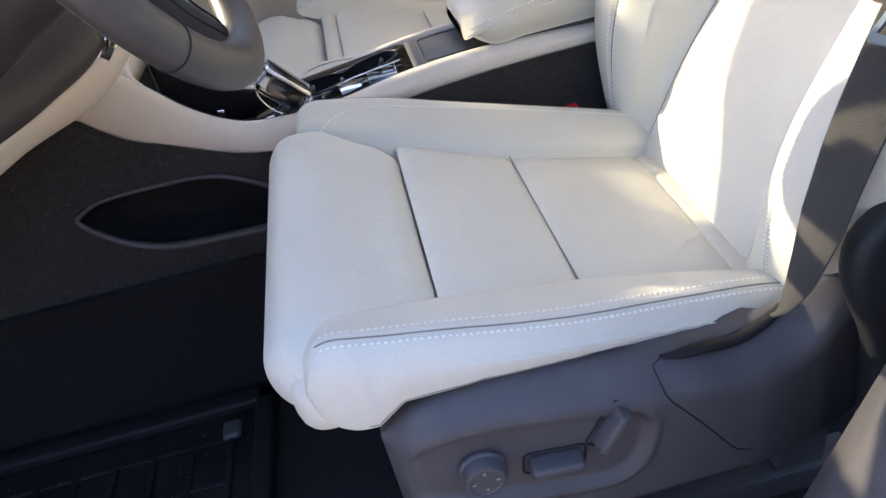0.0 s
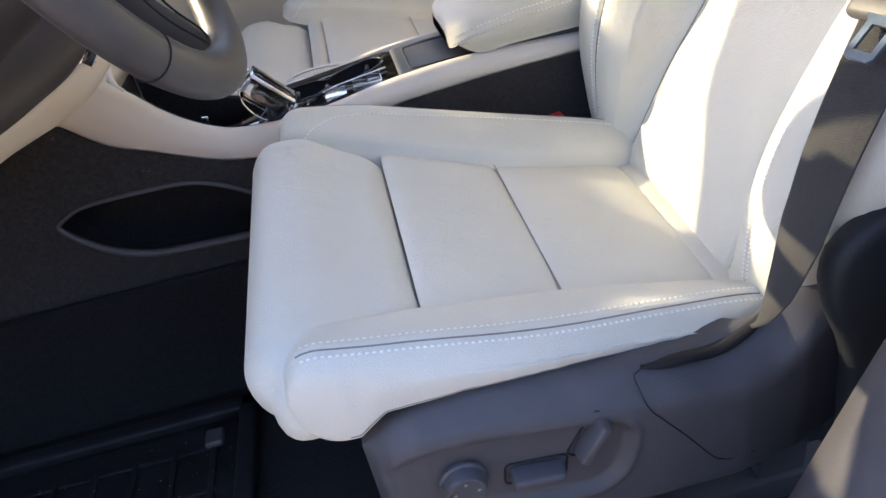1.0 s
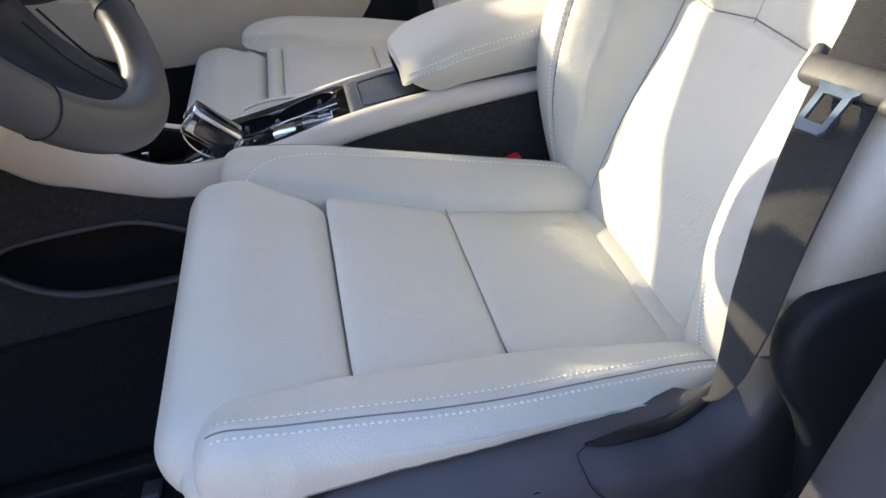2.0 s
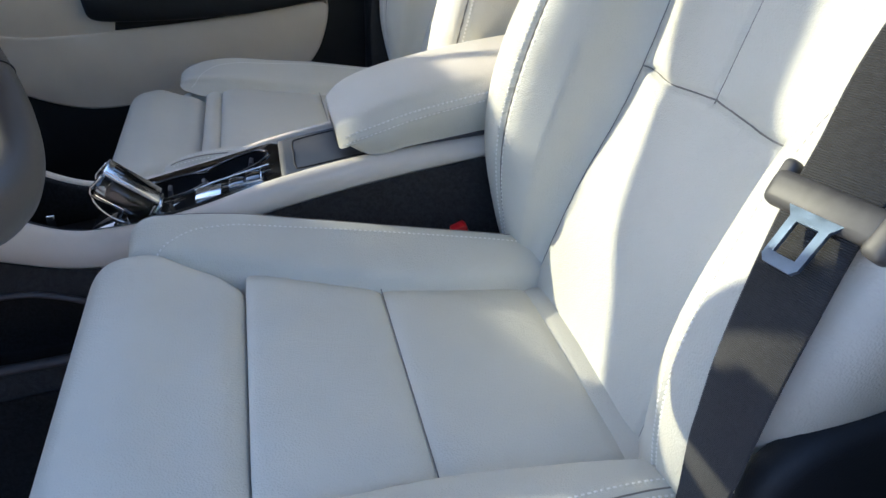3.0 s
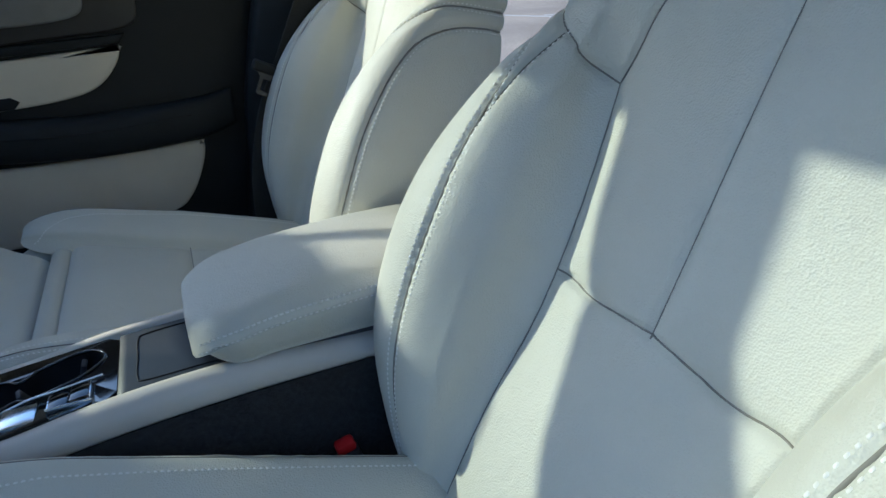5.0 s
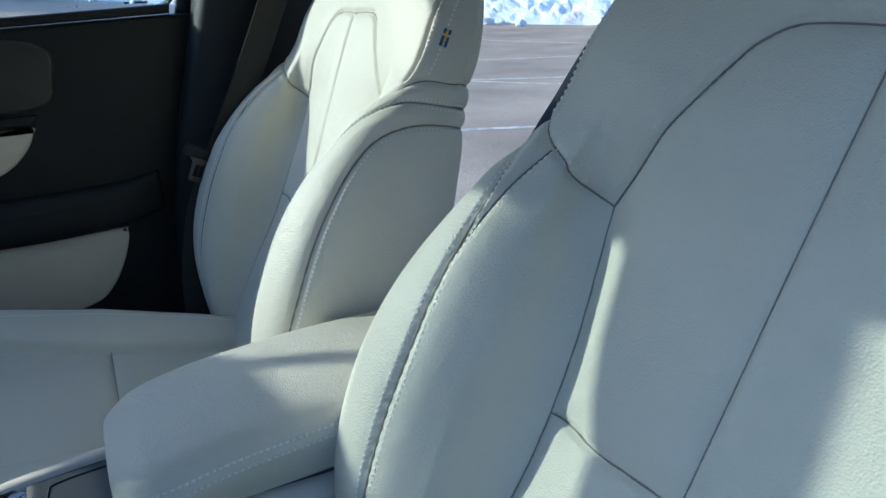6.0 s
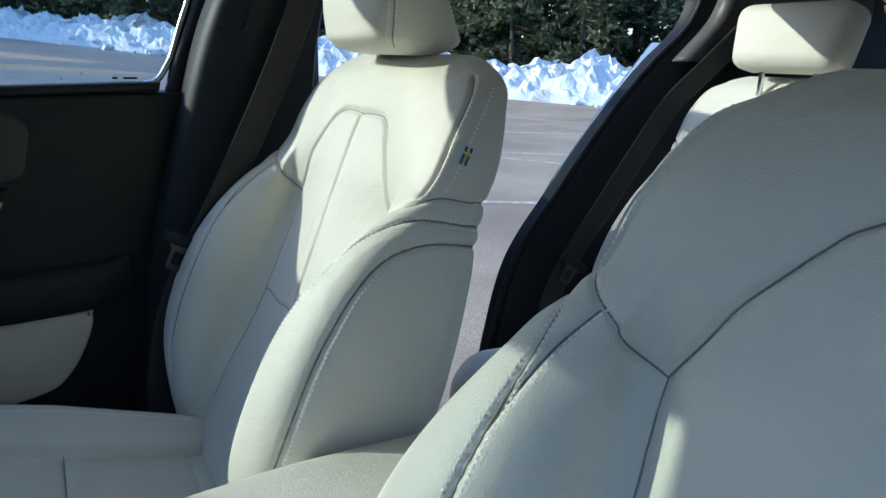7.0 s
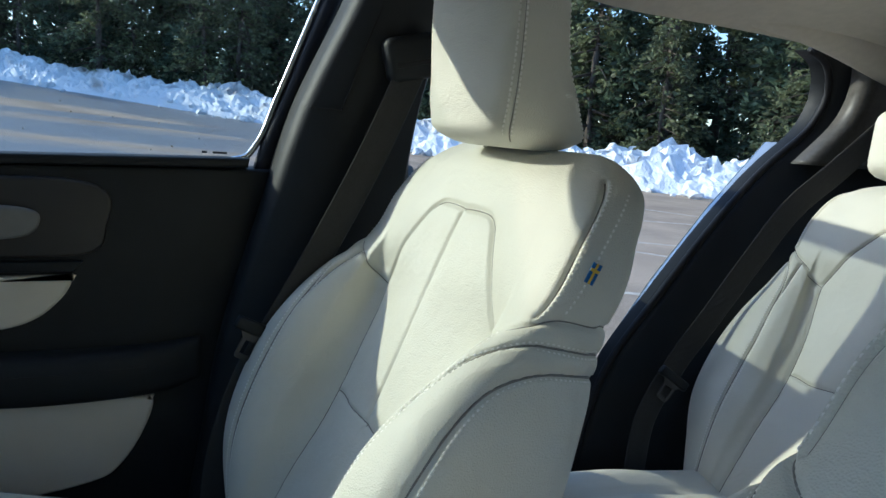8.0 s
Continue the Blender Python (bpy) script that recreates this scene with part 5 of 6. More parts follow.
# piano-black panel with a sunk double cup holder on the far half
def gloss_panel():
    y0, y1 = CAR_Y - 0.066, CAR_Y + 0.066
    x0, x1 = -0.052, 0.160
    zt = lambda x: float(curve_at(RX, RT, x)) - 0.004
    bm = bmesh.new()
    outer = [(x0 + 0.005, y0), (x1 - 0.012, y0), (x1, y0 + 0.012), (x1, y1 - 0.012), (x1 - 0.012, y1), (x0 + 0.005, y1), (x0, y1 - 0.01), (x0, y0 + 0.01)]
    vo = [bm.verts.new((x, y, zt(x))) for x, y in outer]
    ed = [bm.edges.new((vo[i], vo[(i + 1) % len(vo)])) for i in range(len(vo))]
    hole = loop_through([(-0.030, CAR_Y + 0.020), (-0.012, CAR_Y + 0.052), (0.035, CAR_Y + 0.052), (0.056, CAR_Y + 0.040), (0.080, CAR_Y + 0.054), (0.125, CAR_Y + 0.054), (0.146, CAR_Y + 0.028),
                         (0.125, CAR_Y + 0.002), (0.075, CAR_Y - 0.006), (0.056, CAR_Y + 0.002), (0.035, CAR_Y - 0.008), (-0.010, CAR_Y - 0.006)], 72)
    vh = [bm.verts.new((x, y, zt(x))) for x, y in hole]
    ed += [bm.edges.new((vh[i], vh[(i + 1) % len(vh)])) for i in range(len(vh))]
    bmesh.ops.triangle_fill(bm, use_beauty=True, use_dissolve=False, edges=ed)
    top = [f for f in bm.faces]
    ring_o = [bm.verts.new((v.co.x, v.co.y, v.co.z - 0.02)) for v in vo]
    for i in range(len(vo)):
        bm.faces.new((vo[i], vo[(i + 1) % len(vo)], ring_o[(i + 1) % len(vo)], ring_o[i]))
    panel = part("gloss_panel", bm, GLOSS, console, "piano-black console panel", smooth=False)
    V = [(x, y, zt(x) - d) for d in (0.0, 0.006, 0.065) for x, y in hole]
    solid("cup_holder", V, ring_faces(3, len(hole), True, False) + [tuple(range(2 * len(hole), 3 * len(hole)))], RUBBER, panel, "deep black double cup holder")
    solid("cup_holder_rim", *tube([(x, y, zt(x) + 0.0005) for x, y in hole], 0.0018, 6, None, 1.0, (0, 0, 1), True), GLOSS, panel, "glossy rim of the cup holder")
    for x, y, a in ((0.004, CAR_Y + 0.046, 15), (0.056, CAR_Y + 0.034, -20), (0.118, CAR_Y + 0.048, 20)):
        part("cup_clip", turned(rbox((-0.003, -0.008, -0.012), (0.003, 0.004, 0.010), 0.0015), pose(x, y, zt(x) - 0.014, 20, a, 0)), CHARCOAL, panel, "small spring clip")
    return panel, zt


panel, panel_z = gloss_panel()


def panel_key(name, x0, x1, y0, y1, material, label, lift=0.003):
    z0 = panel_z((x0 + x1) / 2)
    part(name, turned(rbox((x0, y0, -0.001), (x1, y1, lift), 0.0012), pose(0, 0, z0)), material, panel, label)


for k in range(2):
    panel_key("gear_button", 0.000 + 0.020 * k, 0.017 + 0.020 * k, CAR_Y - 0.050, CAR_Y - 0.024, GLOSS, "small gloss button with a chrome edge")
part("button_bezel", turned(rbox((-0.002, CAR_Y - 0.052, -0.001), (0.040, CAR_Y - 0.022, 0.0015), 0.001), pose(0, 0, panel_z(0.02))), CHROME, panel, "thin chrome bezel")
for k in range(3):
    panel_key("gear_mark", 0.004 + 0.012 * k, 0.011 + 0.012 * k, CAR_Y - 0.0195, CAR_Y - 0.0180, BUCKLE_GREY, "faint pale mark", 0.0004)
panel_key("start_switch", 0.050, 0.082, CAR_Y - 0.056, CAR_Y - 0.022, CHROME, "chrome start switch", 0.006)
panel_key("brake_switch", 0.094, 0.112, CAR_Y - 0.050, CAR_Y - 0.022, GLOSS, "gloss parking brake switch", 0.004)
panel_key("hold_switch", 0.115, 0.133, CAR_Y - 0.050, CAR_Y - 0.022, GLOSS, "gloss hold switch", 0.004)
solid("chrome_bow", *tube(path_through([(0.046, CAR_Y - 0.018, panel_z(0.05) + 0.003), (0.07, CAR_Y - 0.012, panel_z(0.07) + 0.004), (0.10, CAR_Y - 0.016, panel_z(0.10) + 0.004), (0.146, CAR_Y - 0.017, panel_z(0.146) + 0.003)], 30), 0.0016, 8), CHROME, panel, "thin chrome bow")
for k in (0.0925, 0.134):
    panel_key("chrome_edge", k, k + 0.0018, CAR_Y - 0.052, CAR_Y - 0.020, CHROME, "chrome edge", 0.005)
panel_key("chrome_edge", 0.093, 0.136, CAR_Y - 0.0535, CAR_Y - 0.0515, CHROME, "chrome edge", 0.005)

top_strip("storage_lid", 0.1605, 0.36, 0.0045, 0.008, 0.066, 0.066, GREY_LID, "slate-grey storage lid in the console")
lid_line = loop_through([(0.180, CAR_Y - 0.040), (0.180, CAR_Y), (0.180, CAR_Y + 0.040), (0.190, CAR_Y + 0.051), (0.25, CAR_Y + 0.052), (0.32, CAR_Y + 0.050), (0.33, CAR_Y), (0.32, CAR_Y - 0.050), (0.25, CAR_Y - 0.052), (0.190, CAR_Y - 0.051)], 80)
solid("lid_joint", *tube([(x, y, float(curve_at(RX, RT, x)) - (0.0045 + 0.0035 * (x - 0.1605) / 0.1995) + 0.0002) for x, y in lid_line], 0.0011, 6, None, 1.0, (0, 0, 1), True), RUBBER, console, "thin dark joint of the lid")
part("shift_plate", turned(rbox((-0.038, -0.030, -0.004), (0.030, 0.030, 0.004), 0.003), pose(-0.045, CAR_Y - 0.030, 0.776, 0, -4, 0)), GLOSS, console, "gloss base of the gear selector")


# gear selector: crystal body in a chrome hoop
def selector():
    root = thing("gear_selector", (-0.03, CAR_Y - 0.03, 0.776), "crystal gear selector with a bright chrome hoop", "gear selector")
    m = pose(-0.034, CAR_Y - 0.030, 0.809, 0, -42, 0)
    body = rbox((-0.016, -0.022, -0.036), (0.018, 0.022, 0.036), 0.009, 3)
    part("crystal_body", turned(body, m), CRYSTAL, root, "clear cut crystal body", sharp=20)
    part("crystal_core", turned(rbox((-0.009, -0.013, -0.029), (0.010, 0.013, 0.020), 0.005, 3), m), GLOSS, root, "dark core in the crystal")
    spine = part("chrome_spine", turned(rbox((0.0182, -0.021, -0.037), (0.0245, 0.021, 0.036), 0.0028, 3), m), CHROME, root, "bright chrome spine")
    part("spine_inset", turned(rbox((0.0235, -0.008, -0.028), (0.0252, 0.012, 0.027), 0.0008, 2), m), GLOSS, spine, "dark gloss inset in the chrome")
    # Chrome lines drawn in place of the glints along the clear crystal's edges.
    for y in (-0.0215, 0.0215):
        edge = [(0.0165, -0.034), (-0.0115, -0.034), (-0.0155, -0.030), (-0.0155, 0.029), (-0.0095, 0.0355), (0.0165, 0.0355)]
        solid("chrome_edge", *tube([tuple(m @ Vector((x, y, z))) for x, z in edge], 0.0014, 8, 40), CHROME, root, "thin bright edge of the crystal")
    part("chrome_foot", turned(rbox((-0.013, -0.020, -0.043), (0.020, 0.020, -0.0365), 0.003, 2), m), CHROME, root, "chrome foot")
    part("stem", rbox((-0.040, CAR_Y - 0.038, 0.774), (-0.010, CAR_Y - 0.022, 0.795), 0.003), GLOSS, root)
    return root


selector()


# armrest: padded lid
def armrest():
    root = thing("armrest", (0.38, CAR_Y, 0.80), "padded blond leather centre armrest with a stitched edge", "armrest")
    xs = np.r_[0.238, np.linspace(0.2385, 0.30, 30)[1:], np.linspace(0.31, 0.62, 40)]
    V = []
    for x in xs:
        t = (x - 0.238) / 0.062
        e = math.sqrt(max(0, 1 - (1 - min(1, t)) ** 2.0)) * 0.96 + 0.04
        zt = float(curve_at([0.23, 0.26, 0.30, 0.40, 0.62], [0.858, 0.874, 0.884, 0.894, 0.893], x))
        zb = float(curve_at([0.23, 0.25, 0.272, 0.32, 0.62], [0.846, 0.828, 0.8155, 0.8165, 0.820], x))
        w = 0.060 + 0.036 * e
        ze = zt - 0.030
        sec = [(0, zt), (0.55 * w, zt - 0.002), (0.86 * w, zt - 0.010), (w, ze), (w - 0.001, ze - 0.003), (w, ze - 0.006), (w - 0.004, (ze + zb) / 2), (w - 0.012, zb + 0.006), (w - 0.022, zb), (0, zb)]
        k = np.arange(len(sec))
        u = np.linspace(0, len(sec) - 1, 55)
        c = np.array(sec)
        ys, zs = curve_at(k, c[:, 0], u), curve_at(k, c[:, 1], u)
        ys[0] = ys[-1] = 0
        V.append(np.stack([np.full(len(u) * 2 - 2, x), CAR_Y + np.r_[ys, -ys[-2:0:-1]], np.r_[zs, zs[-2:0:-1]]], 1))
    V = np.array(V)
    m = V.shape[1]
    pad = solid("pad", V.reshape(-1, 3), ring_faces(len(xs), m), LEATHER, root)
    ls, ns = [], []
    for i in (16, 22):
        for q in (i, m - i):
            L = V[3:-2, q]
            nn = L - V[3:-2].mean(1)
            nn[:, 0] = 0
            nn /= np.linalg.norm(nn, axis=1)[:, None]
            ls.append(L + nn * 0.0005)
            ns.append(nn)
    tagged(solid("stitching", *stitches(ls, ns), THREAD, pad), kind="stuff")
    part("hinge_base", rbox((0.30, CAR_Y - 0.075, 0.793), (0.62, CAR_Y + 0.075, 0.816), 0.003), CHARCOAL, root, "dark base of the armrest")
    return root


armrest()

# belt buckle by the driver's seat
buckle = thing("belt_buckle", (0.38, 0.895, 0.64), "dark seat belt buckle with a red press button", "belt buckle")
part("housing", turned(rbox((-0.012, -0.010, -0.045), (0.012, 0.010, 0.034), 0.004), pose(0.376, 0.893, 0.668, 0, -14, 0)), CHARCOAL, buckle)
part("press_button", turned(rbox((-0.011, -0.009, 0.034), (0.011, 0.009, 0.046), 0.004), pose(0.376, 0.893, 0.668, 0, -14, 0)), RED, buckle, "red press button")


# ---- driver's belt ----
belt = thing("seat_belt", (0.40, 0.39, 0.60), "dark grey seat belt beside the driver's seat, steel tongue hanging", "seat belt", "seat belts")
BELT = [(0.381, 0.402, 0.700), (0.378, 0.376, 0.732), (0.384, 0.368, 0.766), (0.394, 0.366, 0.815), (0.411, 0.366, 0.885), (0.425, 0.367, 0.925), (0.447, 0.3715, 0.970), (0.464, 0.375, 0.995), (0.478, 0.374, 1.03), (0.51, 0.362, 1.10), (0.60, 0.325, 1.28), (0.66, 0.30, 1.40)]
BACROSS = [(0.12, -0.98, 0.08), (0.12, -0.98, 0.08), (0.25, -0.95, -0.05), (0.4, -0.85, -0.15), (0.8, -0.4, -0.4), (1, 0.0, -0.5)]
solid("webbing", *ribbon(BELT, BACROSS, 0.047, 0.0015, 110, ((0.0, 0.06), (0.04, 0.12), (0.10, 0.62), (0.17, 0.95), (0.24, 1.0), (1.0, 1.0))), WEBBING, belt, "dark ribbed webbing")


def oriented(c, along, across):
    """A pose with x across, z along a strap."""
    z = Vector(along).normalized()
    x = Vector(across)
    x = (x - z * x.dot(z)).normalized()
    y = z.cross(x)
    m = Matrix((x, y, z)).transposed().to_4x4()
    return Matrix.Translation(c) @ m


bm_pose = oriented((0.4505, 0.3725, 0.974), (0.60, 0.13, 0.78), (0.16, -0.98, -0.02)) @ Matrix.Scale(0.92, 4)
body = rbox((-0.038, -0.009, -0.0110), (0.038, 0.006, 0.0110), 0.006, 3)
part("tongue_body", turned(body, bm_pose), TONGUE_GREY, belt, "scuffed charcoal plastic belt tongue housing")
part("tongue_ear", turned(rbox((0.031, -0.0100, -0.0105), (0.046, 0.0065, 0.020), 0.0055, 4), bm_pose @ pose(0, 0, 0, 0, 8, 0)), TONGUE_GREY, belt, "raised end of the housing")
part("tongue_ear", turned(rbox((-0.0385, -0.006, -0.006), (-0.029, 0.0055, 0.018), 0.0035, 3), bm_pose), TONGUE_GREY, belt, "raised end of the housing")


def tongue_plate(m):
    bm = bmesh.new()
    outer = [(-0.024, -0.006), (0.024, -0.006), (0.014, -0.018), (0.0135, -0.046), (0.010, -0.050), (-0.010, -0.050), (-0.0135, -0.046), (-0.014, -0.018)]
    inner = [(-0.008, -0.020), (0.008, -0.020), (0.008, -0.042), (-0.008, -0.042)]
    for y in (-0.0045, -0.0075):
        vo = [bm.verts.new((x, y, z)) for x, z in outer]
        vi = [bm.verts.new((x, y, z)) for x, z in inner]
        ed = [bm.edges.new((v[i], v[(i + 1) % len(v)])) for v in (vo, vi) for i in range(len(v))]
        bmesh.ops.triangle_fill(bm, use_beauty=True, edges=ed)
    bm.verts.ensure_lookup_table()
    n, k = len(outer), len(inner)
    for a, c in ((0, n), (n, k)):
        for i in range(c):
            p, q = bm.verts[a + i], bm.verts[a + (i + 1) % c]
            r, s = bm.verts[a + n + k + (i + 1) % c], bm.verts[a + n + k + i]
            bm.faces.new((p, q, r, s))
    return turned(bm, m)


part("tongue_plate", tongue_plate(bm_pose @ pose(0.001, 0, 0.003, -10) @ Matrix.Scale(0.92, 4)), STEEL, belt, "polished steel tongue with a slot", smooth=False)

# ---- steering wheel and dashboard ----
WHEEL_C, WHEEL_R = np.array([-0.086, 0.62, 1.134]), 0.178
TIP = radians(25)
WU, WN = np.array([-math.sin(TIP), 0, math.cos(TIP)]), np.array([math.cos(TIP), 0, math.sin(TIP)])
wheel = thing("steering_wheel", tuple(WHEEL_C), "dark grey leather steering wheel", "steering wheel")
ang = np.linspace(0, 2 * np.pi, 90, endpoint=False)
rim = [WHEEL_C + WHEEL_R * (math.cos(a) * np.array([0, 1, 0]) + math.sin(a) * WU) for a in ang]
solid("rim", *tube(rim, 0.0205, 18, None, 0.85, tuple(WN), True), WHEEL_LEATHER, wheel)
for a in (-0.30, math.pi + 0.30, -math.pi / 2):
    d = math.cos(a) * np.array([0, 1, 0]) + math.sin(a) * WU
    pts = [WHEEL_C + d * r - WN * k for r, k in ((0.05, 0.03), (0.10, 0.028), (0.14, 0.016), (0.172, 0.004))]
    solid("spoke", *tube(pts, [0.048, 0.047, 0.046, 0.034], 14, 20, 0.30, tuple(WN)), DARK_SOFT, wheel, "dark wheel spoke")
    side = np.cross(d, WN)
    inlay = [WHEEL_C + d * r - WN * k + side * w for r, k, w in ((0.075, 0.010, 0.020), (0.12, 0.006, 0.017), (0.150, -0.002, 0.010), (0.157, -0.002, 0.0), (0.150, -0.002, -0.010), (0.12, 0.006, -0.017), (0.075, 0.010, -0.020))]
    solid("spoke_seam", *tube(inlay, 0.0011, 6, 40), RUBBER, wheel, "dark seam round the spoke's inlay")
hubm = Matrix.Translation(WHEEL_C - WN * 0.02) @ Matrix((Vector((0, 1, 0)), Vector(WU), Vector(WN))).transposed().to_4x4()
hub = rbox((-0.075, -0.06, -0.03), (0.075, 0.055, 0.022), 0.024, 4)
part("hub", turned(hub, hubm), DARK_SOFT, wheel, "dark padded wheel hub")
for sy in (-1, 1):
    part("switch_pad", turned(rbox((sy * 0.112 - 0.028, -0.020, -0.012), (sy * 0.112 + 0.028, 0.018, 0.012), 0.007, 3), hubm), SATIN, wheel, "satin silver switch pad")
    part("switch_face", turned(rbox((sy * 0.112 - 0.020, -0.014, 0.0115), (sy * 0.112 + 0.020, 0.012, 0.0138), 0.002, 2), hubm), GLOSS, wheel, "black key field on the wheel")
for a in (0.02, -0.72, math.pi - 0.02, math.pi + 0.72):
    p = WHEEL_C + (WHEEL_R) * (math.cos(a) * np.array([0, 1, 0]) + math.sin(a) * WU)
    d = math.cos(a) * np.array([0, 1, 0]) + math.sin(a) * WU
    tt = np.cross(d, WN)
    ring = [p + 0.0207 * (math.cos(q) * d + 0.86 * math.sin(q) * WN) for q in np.linspace(0, 2 * np.pi, 28, endpoint=False)]
    solid("rim_seam", *tube(ring, 0.0008, 5, None, 1.0, tuple(tt), True), RUBBER, wheel, "thin seam round the rim")
solid("column_shroud", *tube([WHEEL_C - WN * 0.05, WHEEL_C - WN * 0.16 + np.array([0, 0, 0.0]), WHEEL_C - WN * 0.34], [0.058, 0.066, 0.075], 20, 20), DASH_GREY, wheel, "dark steering column shroud")

dash = thing("dashboard", (-0.55, CAR_Y, 0.9), "dark soft dashboard with a pale decor strip", "dashboard")


# Unseen slab, added to keep sun off the steering wheel.
part("center_sun_block", turned(rbox((-0.012, -0.075, -0.02), (0.012, 0.055, 0.20), 0.006, 3), pose(-0.485, CAR_Y, 0.91, 0, 4, 0)), GLOSS, dash, "unseen dark upright slab added to block sun")
lofted("dash_body", [bar_section(-0.70, 0.27, 1.000, 0.160, 0.165), bar_section(-0.68, 0.45, 1.000, 0.160, 0.165), bar_section(-0.66, 0.80, 1.000, 0.160, 0.165),
                     bar_section(-0.66, 1.01, 1.000, 0.160, 0.165), bar_section(-0.66, 1.30, 1.000, 0.160, 0.165), bar_section(-0.70, 1.77, 1.000, 0.160, 0.165)], DARK_SOFT, dash, "dark soft dashboard body")
STRIP_TOP = [(-0.470, 0.36, 0.905), (-0.385, 0.60, 0.905), (-0.308, 0.74, 0.909), (-0.285, 0.775, 0.914), (-0.259, 0.81, 0.923), (-0.229, 0.845, 0.935), (-0.211, 0.87, 0.948), (-0.200, 0.885, 0.962)]
STRIP_LOW = [(-0.500, 0.37, 0.862), (-0.413, 0.61, 0.864), (-0.333, 0.75, 0.870), (-0.306, 0.785, 0.878), (-0.283, 0.82, 0.880), (-0.257, 0.855, 0.883), (-0.216, 0.88, 0.903), (-0.170, 0.892, 0.942)]
ta, tb = path_through(STRIP_TOP, 70), path_through(STRIP_LOW, 70)
V = []
for u, w in zip(ta, tb):
    n = np.array([0.75, -0.62, 0.2])
    V += [u - n * 0.014, u - n * 0.002, u + n * 0.0015 + (w - u) * 0.08, u + (w - u) * 0.3 + n * 0.004, u + (w - u) * 0.7 + n * 0.004, u + (w - u) * 0.92 + n * 0.0015, w - n * 0.002, w - n * 0.014]
solid("decor_strip", V, ring_faces(70, 8), TRIM_BEIGE, dash, "pale decor strip along the lower dashboard")
V = []
for u in path_through(STRIP_TOP[:-1], 50):
    k = float(np.interp(u[1], [0.62, 0.80], [1.0, 0.55]))
    V += [u + np.array(q) * (1, 1, k) for q in ((-0.014, 0, -0.004), (0.004, 0, 0.001), (0.012, -0.004, 0.016), (0.014, -0.006, 0.045), (0.002, -0.004, 0.085), (-0.03, 0, 0.112), (-0.22, 0, 0.12), (-0.22, 0, -0.01))]
solid("knee_panel", V, ring_faces(50, 8), DASH_GREY, dash, "dark lower panel under the wheel")
part("center_stack", prism([(-0.50, 0.86), (-0.315, 0.93), (-0.29, 0.955), (-0.38, 0.995), (-0.50, 1.03)], "y", CAR_Y - 0.085, CAR_Y + 0.085, 0.012, 3), DARK_SOFT, dash, "dark centre console front")
part("vent_surround", turned(rbox((-0.03, -0.045, -0.03), (0.012, 0.045, 0.03), 0.008, 3), pose(-0.235, 0.925, 0.985, 0, 10, 20)), DARK_SOFT, dash, "dark block over the decor strip's end")
badge = thing("chrome_vent_tab", (-0.205, 0.880, 0.945), "small chrome-edged tab at the end of the decor strip", "trim")
tab_pose = oriented((-0.204, 0.875, 0.946), (0.55, 0.35, 0.62), (-0.75, 0.62, -0.2)) @ pose(0, 0, 0, 0, 0, 90)
part("tab", turned(rbox((-0.009, -0.002, -0.016), (0.009, 0.004, 0.016), 0.0018), tab_pose), CHROME, badge)
part("tab_face", turned(rbox((-0.006, -0.0030, -0.012), (0.0065, -0.0016, 0.0135), 0.0005), tab_pose), GLOSS, badge, "dark glossy face")
part("tab_face_back", turned(rbox((-0.006, 0.0036, -0.012), (0.0065, 0.0050, 0.0135), 0.0005), tab_pose), GLOSS, badge, "dark glossy face")

# ---- floor mat ----
mat_thing = thing("floor_mat", (-0.5, 0.6, 0.345), "black rubber floor mat with moulded ribs", "floor mat")
MX0, MX1, MY0, MY1 = -0.88, -0.185, 0.34, 0.865
part("tray", rbox((MX0, MY0, 0.3465), (MX1, MY1, 0.353), 0.002), RUBBER, mat_thing)
for a, b in (((MX0, MY0), (MX1, MY0 + 0.022)), ((MX0, MY1 - 0.03), (MX1, MY1)), ((MX1 - 0.03, MY0), (MX1, MY1)), ((MX0, MY0), (MX0 + 0.02, MY1))):
    part("raised_edge", rbox((a[0], a[1], 0.3535), (b[0], b[1], 0.374), 0.006, 3), RUBBER, mat_thing, "raised rim of the mat")
for k in range(9):
    x = MX1 - 0.075 - k * 0.062
    part("rib", rbox((x, MY0 + 0.06, 0.3535), (x + 0.010, MY1 - 0.075, 0.3595), 0.002), RUBBER, mat_thing)
for k in range(5):
    y = MY1 - 0.085 - k * 0.085
    part("cross_rib", rbox((MX0 + 0.06, y, 0.3535), (MX1 - 0.06, y + 0.008, 0.358), 0.002), RUBBER, mat_thing)
part("fastener", rbox((MX1 - 0.085, MY1 - 0.085, 0.3535), (MX1 - 0.055, MY1 - 0.050, 0.366), 0.006, 3), CHARCOAL, mat_thing, "round fastener of the mat")

g = random.Random(15)
VS, FS = [], []
for k in range(220):
    x, y = g.uniform(MX0 + 0.03, MX1 - 0.035), g.uniform(MY0 + 0.03, MY1 - 0.035)
    w, h, i = g.uniform(0.0004, 0.0022), g.uniform(0.0004, 0.0012), len(VS)
    VS += [(x - w, y, 0.3605), (x, y - h, 0.3605), (x + w, y + h * 0.3, 0.3605), (x, y + h, 0.3605)]
    FS.append((i, i + 1, i + 2, i + 3))
tagged(solid("grit", VS, FS, BUCKLE_GREY, mat_thing, "pale grit on the rubber", smooth=False), kind="stuff")

# ---- passenger door ----
DY = 1.785
door = thing("passenger_door", (0.0, DY + 0.04, 0.345), "closed passenger door with dark upper trim, blond inserts and a window", "car door")


